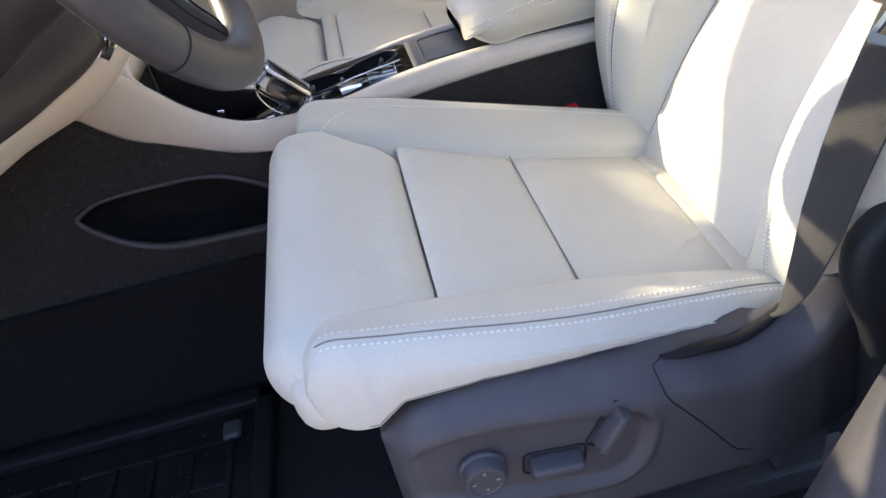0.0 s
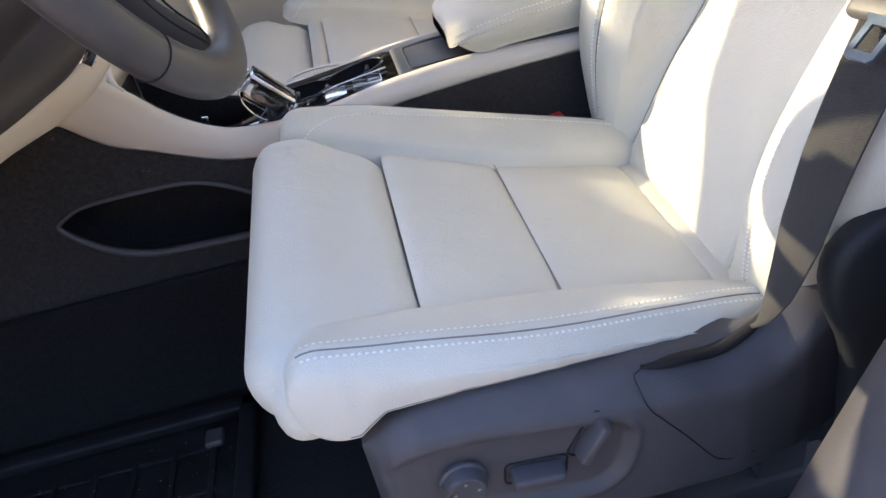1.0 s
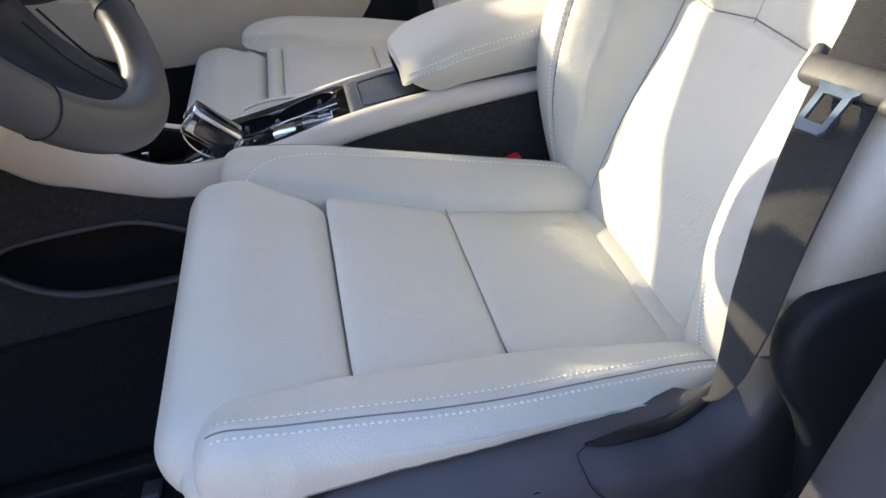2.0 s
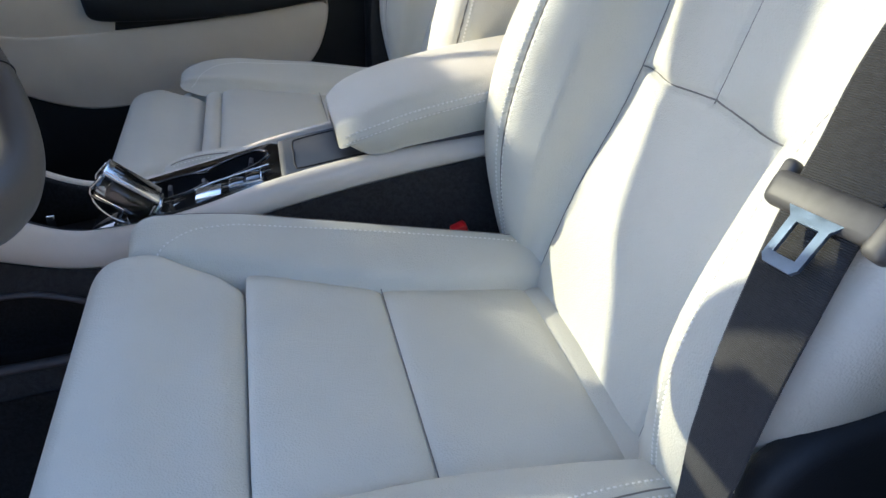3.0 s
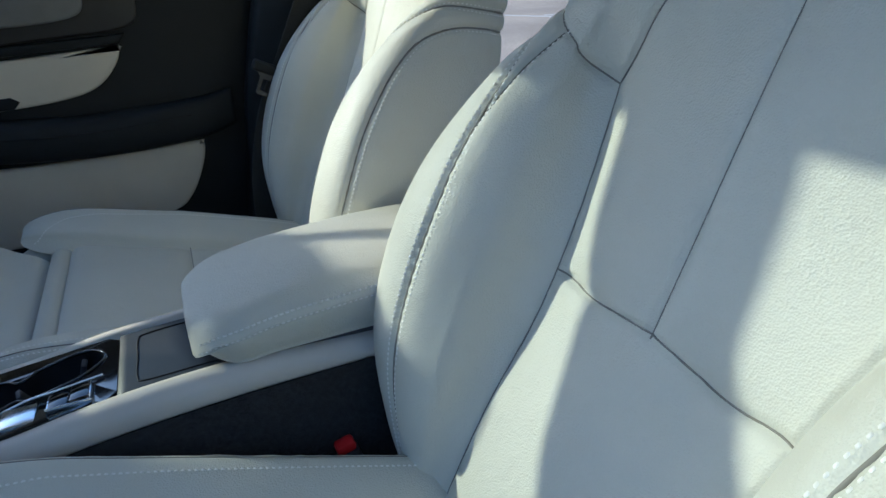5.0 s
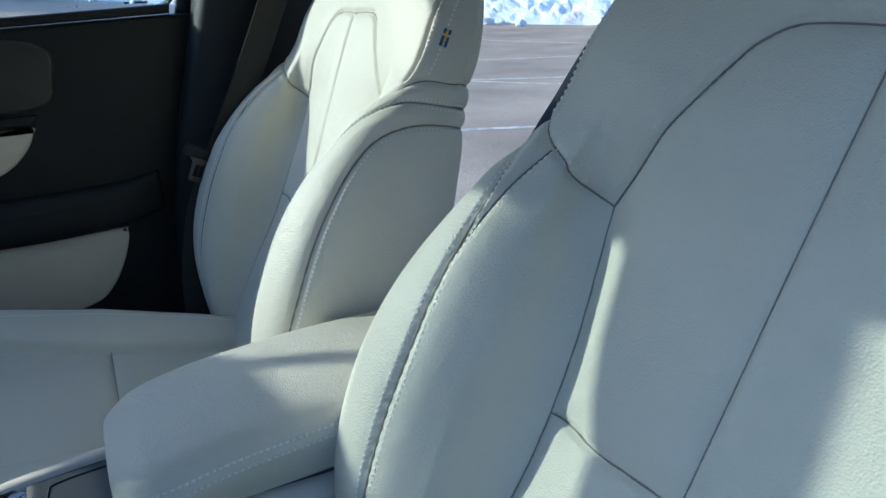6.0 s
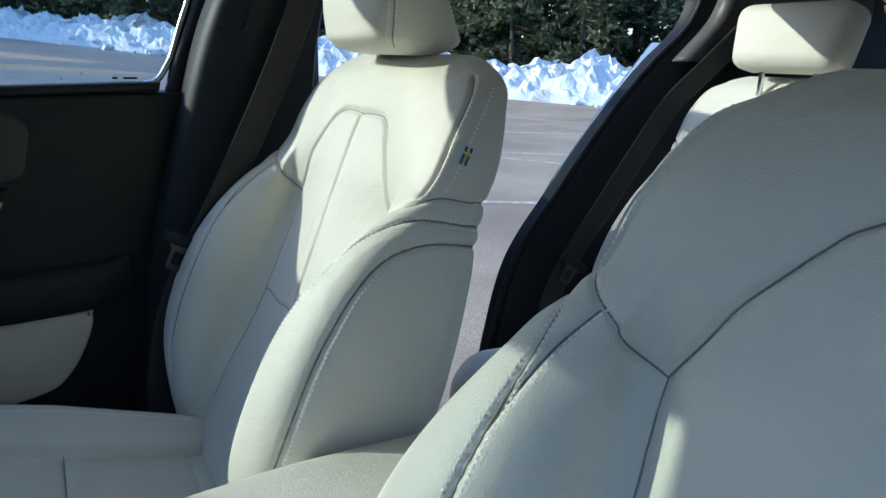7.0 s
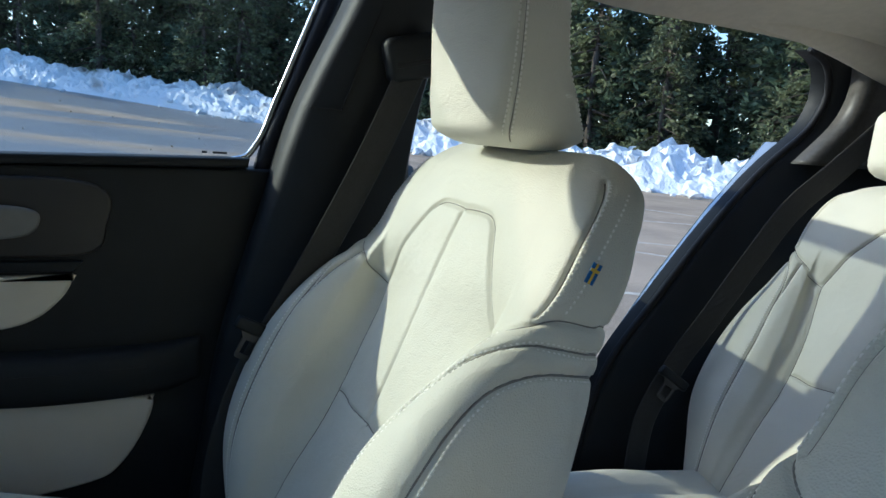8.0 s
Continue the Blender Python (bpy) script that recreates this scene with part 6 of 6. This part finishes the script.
def rounded(points, n):
    return [tuple(p) for p in loop_through(points, n)]


def door_outline():
    rear = [(0.385, 0.40), (0.402, 0.70), (0.428, 0.86), (0.460, 1.02), (0.490, 1.16), (0.500, 1.215)]
    return [(-0.98, 0.40)] + rear + [(-0.98, 1.175)]


part("door_body", prism(door_outline(), "y", DY, DY + 0.10, 0.008, 3), DARK_SOFT, door, "dark grained door trim")
part("window_sill", prism([(-0.95, 1.174), (0.452, 1.216), (0.455, 1.232), (-0.95, 1.190)], "y", DY - 0.004, DY + 0.05, 0.006, 3), DARK_SOFT, door, "dark soft sill under the window")
# bowl with the handle
bowl = rounded([(-0.20, 1.185), (0.10, 1.190), (0.205, 1.188), (0.250, 1.165), (0.246, 1.12), (0.224, 1.078), (0.10, 1.070), (-0.25, 1.068), (-0.30, 1.12)], 70)
part("handle_bowl", prism(bowl, "y", DY - 0.010, DY + 0.01, 0.006, 3), BOWL, door, "grey-brown panel round the door handle")
grip = rounded([(0.02, 1.150), (0.10, 1.150), (0.150, 1.143), (0.158, 1.125), (0.140, 1.105), (0.08, 1.098), (0.0, 1.100), (-0.03, 1.12)], 48)
part("inner_handle", prism(grip, "y", DY - 0.024, DY - 0.011, 0.006, 3), SATIN, door, "satin metal door handle")
part("bowl_lip", prism([(-0.35, 1.046), (0.200, 1.050), (0.214, 1.066), (-0.35, 1.064)], "y", DY - 0.014, DY + 0.01, 0.004), DARK_SOFT, door, "dark lip under the handle")
ins = rounded([(-0.45, 1.040), (0.0, 1.042), (0.185, 1.044), (0.198, 1.038), (0.185, 1.010), (0.150, 0.978), (0.10, 0.962), (0.0, 0.955), (-0.20, 0.955), (-0.45, 0.965)], 80)
part("upper_insert", prism(ins, "y", DY - 0.012, DY + 0.01, 0.007, 3), TRIM_BEIGE, door, "blond padded insert")
part("pull_slot", prism([(-0.25, 0.956), (0.0, 0.956), (0.012, 0.968), (-0.002, 0.978), (-0.25, 0.976)], "y", DY - 0.015, DY + 0.0, 0.003), DARK_SOFT, door, "dark pull slot")
arm = [bar_section(-0.188, 0, 0, 0.012, 0.014), bar_section(-0.155, 0, 0, 0.040, 0.036), bar_section(0.10, 0, 0, 0.045, 0.040), bar_section(0.30, 0, 0, 0.032, 0.040), bar_section(0.385, 0, 0, 0.010, 0.036)]
xs5, zs5 = (-0.188, -0.155, 0.10, 0.30, 0.385), (0.926, 0.914, 0.888, 0.890, 0.905)
arm_secs = [[(xs5[k], DY - 0.001 + (q[0] - xs5[k]), zs5[k] + q[2]) for q in sec] for k, sec in enumerate(arm)]
lofted("door_armrest", arm_secs, DARK_SOFT, door, "dark soft door armrest")
solid("armrest_seam", *tube([(-0.165, DY - 0.038, 0.928), (-0.10, DY - 0.043, 0.918), (0.1, DY - 0.046, 0.900), (0.30, DY - 0.033, 0.903)], 0.0012, 6, 40), RUBBER, door, "thin seam along the armrest")
low = rounded([(-0.46, 0.905), (-0.30, 0.868), (0.0, 0.846), (0.28, 0.845), (0.312, 0.838), (0.300, 0.79), (0.268, 0.735), (0.225, 0.707), (0.10, 0.690), (-0.10, 0.690), (-0.25, 0.700), (-0.37, 0.755), (-0.44, 0.82)], 90)
part("front_insert", prism([(-0.66, 0.90), (-0.46, 0.850), (-0.15, 0.842), (-0.13, 0.90), (-0.15, 0.962), (-0.66, 0.985)], "y", DY - 0.007, DY + 0.01, 0.004, 2), TRIM_BEIGE, door, "blond panel ahead of the armrest")
part("lower_insert", prism(low, "y", DY - 0.010, DY + 0.01, 0.006, 3), TRIM_BEIGE, door, "blond lower door card")
# window: glass, bright seal, dark surround
glass_out = [(-0.93, 1.182), (0.440, 1.226), (0.468, 1.250), (0.565, 1.495), (0.600, 1.590), (0.20, 1.610), (-0.30, 1.575), (-0.80, 1.25)]
part("window_pane", prism(glass_out, "y", DY + 0.030, DY + 0.035, 0), GLASS, door, "dusty clear side window", smooth=False)


def lean(points, k=0.33):
    """Points of the upper door, which lean inwards with height."""
    return [(x, DY + 0.032, z) for x, z in points]


solid("rear_seal", *tube(lean([(0.430, 1.226), (0.452, 1.232), (0.470, 1.255), (0.500, 1.330), (0.565, 1.500), (0.600, 1.590)]), 0.0055, 8, 50, 1.0, (0, 1, 0)), CHROME, door, "bright window seal")
solid("rear_surround", *tube(lean([(0.478, 1.200), (0.492, 1.250), (0.525, 1.335), (0.588, 1.505), (0.624, 1.60)]), 0.017, 10, 40, 1.0, (0, 1, 0)), RUBBER, door, "dark window surround")
solid("door_edge", *tube([(0.484, DY + 0.03, 1.178), (0.520, DY + 0.03, 1.270), (0.560, DY + 0.03, 1.380), (0.596, DY + 0.03, 1.50)], 0.0032, 8, 40, 1.0, (0, 1, 0)), CHROME, door, "bright door edge trim")
solid("top_surround", *tube([(-0.80, DY + 0.03, 1.245), (-0.50, DY - 0.02, 1.50), (-0.30, DY - 0.09, 1.605), (0.10, DY - 0.105, 1.612), (0.62, DY - 0.105, 1.605)], 0.012, 10, 50, 1.0, (0, 1, 0)), RUBBER, door, "dark window surround")
for k, (x, w) in enumerate(((0.383, 0.008), (0.400, 0.022))):
    part("glass_mark", rbox((x, DY + 0.0285, 1.235), (x + w, DY + 0.0297, 1.2385), 0.0003), RUBBER, door, "tiny dark marking on the glass")
# Unseen housing, raised above a mirror's true height so its shadow reaches the armrest.
mirror = bar_section(0, 0, 0, 0.055, 0.075, 16, 0.7)
lofted("door_mirror", [[(-0.85 + q[0] * k, y, 1.435 + q[2] * k) for q in mirror] for y, k in ((1.80, 0.75), (1.82, 0.95), (1.88, 1.0), (1.95, 0.9), (1.975, 0.6))], DARK_SOFT, door, "unseen dark door mirror housing, set high to shade the armrest", n=24)
g = random.Random(3)
VS, FS = [], []
for k in range(120):
    x, z = g.uniform(-0.1, 0.46), g.uniform(1.235, 1.50)
    if z > 1.245 + (x - 0.44) * 2.4 and x > 0.44:
        continue
    w, h = g.uniform(0.0006, 0.0022), g.uniform(0.0006, 0.0016)
    i = len(VS)
    y = DY + 0.0292
    VS += [(x - w, y, z), (x, y, z - h), (x + w * g.uniform(0.6, 1.6), y, z), (x, y, z + h)]
    FS.append((i, i + 1, i + 2, i + 3))
tagged(solid("dust_specks", VS, FS, TRIM_PALE, door, "pale dirt specks on the glass", smooth=False), kind="stuff")


# ---- passenger side pillar, belt ----
def centre_pillar(s, label):
    """Trim of the pillar between the doors; s is +1 on the passenger side."""
    secs = []
    low = ((0.20, 0.66, 0.760, 0.37), (0.296, 0.66, 0.755, 0.60), (0.368, 0.665, 0.745, 0.76), (0.455, 0.68, 0.730, 0.95), (0.500, 0.700, 0.712, 1.15))
    for x0, x1, y, z in low + ((0.540, 0.715, 0.685, 1.32), (0.585, 0.745, 0.655, 1.48), (0.61, 0.77, 0.62, 1.57)) if s < 0 else ((0.330, 0.66, 0.760, 0.37), (0.360, 0.66, 0.755, 0.60), (0.385, 0.665, 0.735, 0.76), (0.415, 0.68, 0.715, 0.95), (0.470, 0.700, 0.700, 1.15), (0.520, 0.715, 0.685, 1.32), (0.585, 0.745, 0.655, 1.48), (0.61, 0.77, 0.62, 1.57)):
        yy = CAR_Y + s * y
        o = s * 0.10
        secs.append([(x0, yy + o, z), (x0, yy + o * 0.25, z), (x0 + 0.012, yy, z), ((x0 + x1) / 2, yy - s * 0.012, z), (x1 - 0.012, yy, z), (x1, yy + o * 0.25, z), (x1, yy + o, z)])
    ob = thing("pillar_trim", (0.5, CAR_Y + s * 0.74, 0.345), label, "pillar trim", kind="structure")
    lofted("cover", secs, CHARCOAL if s < 0 else DARK_SOFT, ob, n=60)
    return ob


pt = centre_pillar(1, "dark plastic trim of the pillar between the doors")
solid("cover_joint", *tube([(0.575, 1.683, 1.318), (0.600, 1.678, 1.40), (0.632, 1.66, 1.50)], 0.0016, 6, 20), RUBBER, pt, "dark joint in the pillar trim")
solid("cover_joint", *tube([(0.527, 1.688, 1.319), (0.55, 1.685, 1.318), (0.576, 1.683, 1.318)], 0.0016, 6, 12), RUBBER, pt, "dark joint in the pillar trim")
pn = centre_pillar(-1, "charcoal grained trim of the pillar behind the driver's door")
solid("door_seal", *tube([(0.30, 0.250, 0.50), (0.36, 0.248, 0.585), (0.398, 0.248, 0.645), (0.47, 0.25, 0.77), (0.56, 0.26, 0.95)], 0.0065, 10, 30), TRIM_PALE, pn, "pale rubber door seal")

guide = thing("belt_guide", (0.66, 1.67, 1.37), "dark plastic belt guide on the pillar", "belt guide")
part("housing", turned(rbox((-0.045, -0.022, -0.034), (0.045, 0.016, 0.034), 0.014, 4), pose(0.672, 1.652, 1.405, 0, -14, 0)), DARK_SOFT, guide)
part("slot", turned(rbox((-0.034, -0.0235, -0.010), (0.034, -0.020, -0.002), 0.0015), pose(0.672, 1.652, 1.402, 0, -14, 0)), RUBBER, guide, "dark belt slot")
belt2 = thing("seat_belt", (0.42, 1.68, 0.60), "dark seat belt on the passenger side running up to the pillar", "seat belt", "seat belts")
solid("webbing", *ribbon([(0.672, 1.640, 1.395), (0.625, 1.640, 1.28), (0.560, 1.645, 1.14), (0.500, 1.655, 1.02), (0.440, 1.665, 0.90), (0.405, 1.675, 0.76), (0.40, 1.68, 0.62)],
                         [(1, 0.05, -0.3), (1, 0.05, -0.4), (1, 0.05, -0.5), (1, 0, -0.3)], 0.047, 0.0015, 80), WEBBING, belt2, "dark ribbed webbing")
m2 = oriented((0.452, 1.655, 0.985), (0.06, -0.005, 0.12), (1, 0.05, -0.5))
part("tongue_body", turned(rbox((-0.034, -0.010, -0.010), (0.034, 0.006, 0.010), 0.005, 3), m2), DARK_SOFT, belt2, "dark belt tongue housing")
part("tongue_plate", tongue_plate(m2), SHADED_STEEL, belt2, "steel belt tongue", smooth=False)

# ---- rear door opening, wheel arch trim, rear pillar ----
OPEN = [(1.105, 0.36), (1.125, 0.55), (1.145, 0.658), (1.194, 0.828), (1.317, 0.995), (1.46, 1.167), (1.571, 1.282), (1.668, 1.385), (1.680, 1.440), (1.655, 1.495), (1.59, 1.525)]
QY = 1.75


def quarter_trim():
    """Dark trim between the rear door opening and the rear seat, with its rounded edge."""
    root = thing("rear_quarter_trim", (1.4, QY, 0.345), "dark plastic trim between rear door opening and rear seat", "trim", kind="structure")
    edge = path_through(OPEN, 70)
    V = []
    for x, z in edge:
        k = float(np.interp(z, [0.36, 0.9, 1.25, 1.45, 1.53], [0.0, 0.0, 0.0, 0.03, 0.05]))
        V += [(x - 0.004, QY + 0.055 - k, z), (x - 0.004, QY + 0.008 - k, z), (x + 0.010, QY - 0.004 - k, z), (x + 0.09, QY - 0.03 - k, z + 0.0), (x + 0.24, QY - 0.12 - k, z), (x + 0.95, QY - 0.16 - k, z)]
    solid("panel", V, ring_faces(len(edge), 6, False, False), DARK_SOFT, root)
    solid("door_seal", *tube([(x - 0.006, QY + 0.012 - float(np.interp(z, [1.25, 1.53], [0, 0.05])), z) for x, z in edge], 0.008, 10), RUBBER, root, "black rubber door seal")
    secs = [[(1.60, QY - 0.075, 1.285), (1.66, QY - 0.065, 1.285), (1.95, QY - 0.22, 1.285), (1.95, QY - 0.16, 1.285), (1.66, QY - 0.02, 1.285), (1.585, QY - 0.03, 1.285)],
            [(1.69, QY - 0.085, 1.38), (1.72, QY - 0.08, 1.38), (2.0, QY - 0.24, 1.38), (2.0, QY - 0.16, 1.38), (1.72, QY - 0.03, 1.38), (1.68, QY - 0.04, 1.38)],
            [(1.70, QY - 0.11, 1.46), (1.73, QY - 0.10, 1.46), (2.0, QY - 0.24, 1.46), (2.0, QY - 0.16, 1.46), (1.73, QY - 0.05, 1.46), (1.69, QY - 0.06, 1.46)],
            [(1.66, QY - 0.14, 1.54), (1.72, QY - 0.13, 1.54), (2.0, QY - 0.24, 1.54), (2.0, QY - 0.16, 1.54), (1.72, QY - 0.07, 1.54), (1.65, QY - 0.08, 1.54)]]
    lofted("upper_pillar", secs, TONGUE_GREY, root, "dark warm grey upper pillar trim", n=30)
    # outer body behind the opening
    part("rear_wing", prism([(1.16, 0.45), (1.20, 0.66), (1.25, 0.83), (1.37, 1.0), (1.51, 1.17), (1.66, 1.33), (2.2, 1.30), (2.3, 0.5)], "y", QY + 0.058, QY + 0.13, 0.02, 3), PAINT, root, "pale blue painted rear wing")
    return root


quarter_trim()

# driver's side behind the camera's view: rear quarter and pillar
left_q = thing("rear_quarter_trim", (1.4, 0.27, 0.345), "dark plastic trim on the driver's side of the rear seat", "trim", kind="structure")
part("panel", prism([(1.145, 0.36), (1.145, 0.66), (1.32, 0.99), (1.57, 1.28), (1.68, 1.44), (2.3, 1.44), (2.3, 0.36)], "y", 0.25, 0.29, 0.01), DARK_SOFT, left_q)

# ---- rear seat ----
rear = thing("rear_seat", (1.2, CAR_Y, 0.345), "blond leather rear bench with reclined seat back", "car seat")
REAR_Y = 1.375
for yc in (REAR_Y, 2 * CAR_Y - REAR_Y):
    build_back(rear, yc, (1.315, 0.655), 22.5, 0.42, 0.98, 0.26)
    a = radians(22.5)
part("center_back", turned(rbox((-0.10, -0.105, -0.02), (0.015, 0.105, 0.62), 0.03, 4), pose(1.315, CAR_Y, 0.625, 0, 22.5, 0)), LEATHER, rear, "blond centre part of the seat back")


def rear_cushion(yc, half):
    V = []
    prof = path_through([(1.02, 0.47), (0.955, 0.50), (0.925, 0.585), (0.935, 0.665), (0.975, 0.705), (1.05, 0.708), (1.18, 0.690), (1.38, 0.665)], 60)
    t = np.gradient(prof, axis=0)
    t /= np.linalg.norm(t, axis=1)[:, None]
    nrm = np.stack([-t[:, 1], t[:, 0]], 1)
    qs = np.sin(np.linspace(-np.pi / 2, np.pi / 2, 61))
    for p, n in zip(prof, nrm):
        for q in qs:
            d = 0.045 * max(0, (abs(q) - 0.72) / 0.28) ** 2.5 - 0.012 * math.exp(-((abs(q) - 0.68) / 0.12) ** 2) + 0.006 * math.exp(-((abs(q) - 0.50) / 0.012) ** 2)
            c = p - n * d
            V.append((c[0], yc + q * half, c[1]))
    return solid("cushion", V, ring_faces(len(prof), len(qs), False, False), LEATHER, rear)


rear_cushion(REAR_Y, 0.265)
rear_cushion(2 * CAR_Y - REAR_Y, 0.265)
rear_cushion(CAR_Y, 0.11)
part("bench_base", rbox((0.98, 0.40, 0.346), (1.45, 1.62, 0.60), 0.02), CARPET, rear, "dark carpeted base of the bench")


def rear_headrest(yc):
    bm = rbox((-0.045, -0.125, -0.055), (0.045, 0.125, 0.075), 0.03, 4)
    for v in bm.verts:
        if v.co.z < 0:
            v.co.y *= 0.93
    return part("headrest", turned(bm, pose(1.568, yc, 1.322, 0, 12, 0)), LEATHER, rear, "blond rear headrest")


rear_headrest(1.395)
rear_headrest(2 * CAR_Y - 1.395)
for sy in (-0.06, 0.06):
    for yc in (1.395, 2 * CAR_Y - 1.395):
        solid("headrest_post", *tube([(1.562, yc + sy, 1.22), (1.568, yc + sy, 1.33)], 0.006, 10), CHROME, rear, "steel headrest post")

belt3 = thing("seat_belt", (1.25, 1.63, 0.62), "dark rear seat belt lying against the side trim", "seat belt", "seat belts")
solid("webbing", *ribbon([(1.70, 1.60, 1.37), (1.60, 1.625, 1.27), (1.53, 1.645, 1.20), (1.44, 1.655, 1.08), (1.36, 1.66, 0.97), (1.28, 1.665, 0.86), (1.22, 1.66, 0.76), (1.20, 1.65, 0.66)],
                         [(0.7, -0.5, -0.5), (0.7, -0.4, -0.5), (0.8, -0.3, -0.5), (1, -0.2, -0.4)], 0.047, 0.0015, 70), WEBBING, belt3, "dark ribbed webbing")
m3 = oriented((1.275, 1.655, 0.845), (0.08, 0.0, 0.11), (0.9, -0.3, -0.5))
part("tongue_body", turned(rbox((-0.034, -0.010, -0.010), (0.034, 0.006, 0.010), 0.005, 3), m3), DARK_SOFT, belt3, "dark belt tongue housing")
part("tongue_plate", tongue_plate(m3), SHADED_STEEL, belt3, "steel belt tongue", smooth=False)


# ---- open rear door on the passenger side ----
rdoor = thing("rear_door", (0.72, 1.87, 0.45), "opened rear door, dark trim inside, pale blue paint outside", "car door")
swing = pose(0.735, 1.885, 0, 0, 0, 70)


def door_piece(name, outline, a, b, material, label, r=0.01):
    return part(name, turned(prism(outline, "y", a, b, r, 3), swing), material, rdoor, label)


door_piece("inner_trim", [(0.0, 0.42), (0.55, 0.42), (0.62, 0.66), (0.80, 0.90), (0.98, 1.18), (0.0, 1.18)], -0.06, -0.01, DARK_SOFT, "dark inner door trim")
door_piece("outer_skin", [(0.0, 0.40), (0.56, 0.40), (0.63, 0.65), (0.81, 0.89), (1.0, 1.20), (0.0, 1.20)], -0.008, 0.03, PAINT, "pale blue painted door skin")
door_piece("front_post", [(0.0, 1.18), (0.05, 1.18), (0.10, 1.53), (0.03, 1.53)], -0.03, 0.02, RUBBER, "dark window post")
door_piece("top_bar", [(0.03, 1.50), (0.86, 1.47), (0.88, 1.50), (0.03, 1.545)], -0.03, 0.02, RUBBER, "dark window bar")
door_piece("rear_post", [(0.94, 1.18), (1.0, 1.18), (0.90, 1.50), (0.85, 1.50)], -0.03, 0.02, RUBBER, "dark window post")
door_piece("window_pane", [(0.05, 1.18), (0.94, 1.18), (0.85, 1.48), (0.09, 1.51)], -0.006, -0.001, PRIVACY, "dark tinted side window", 0)
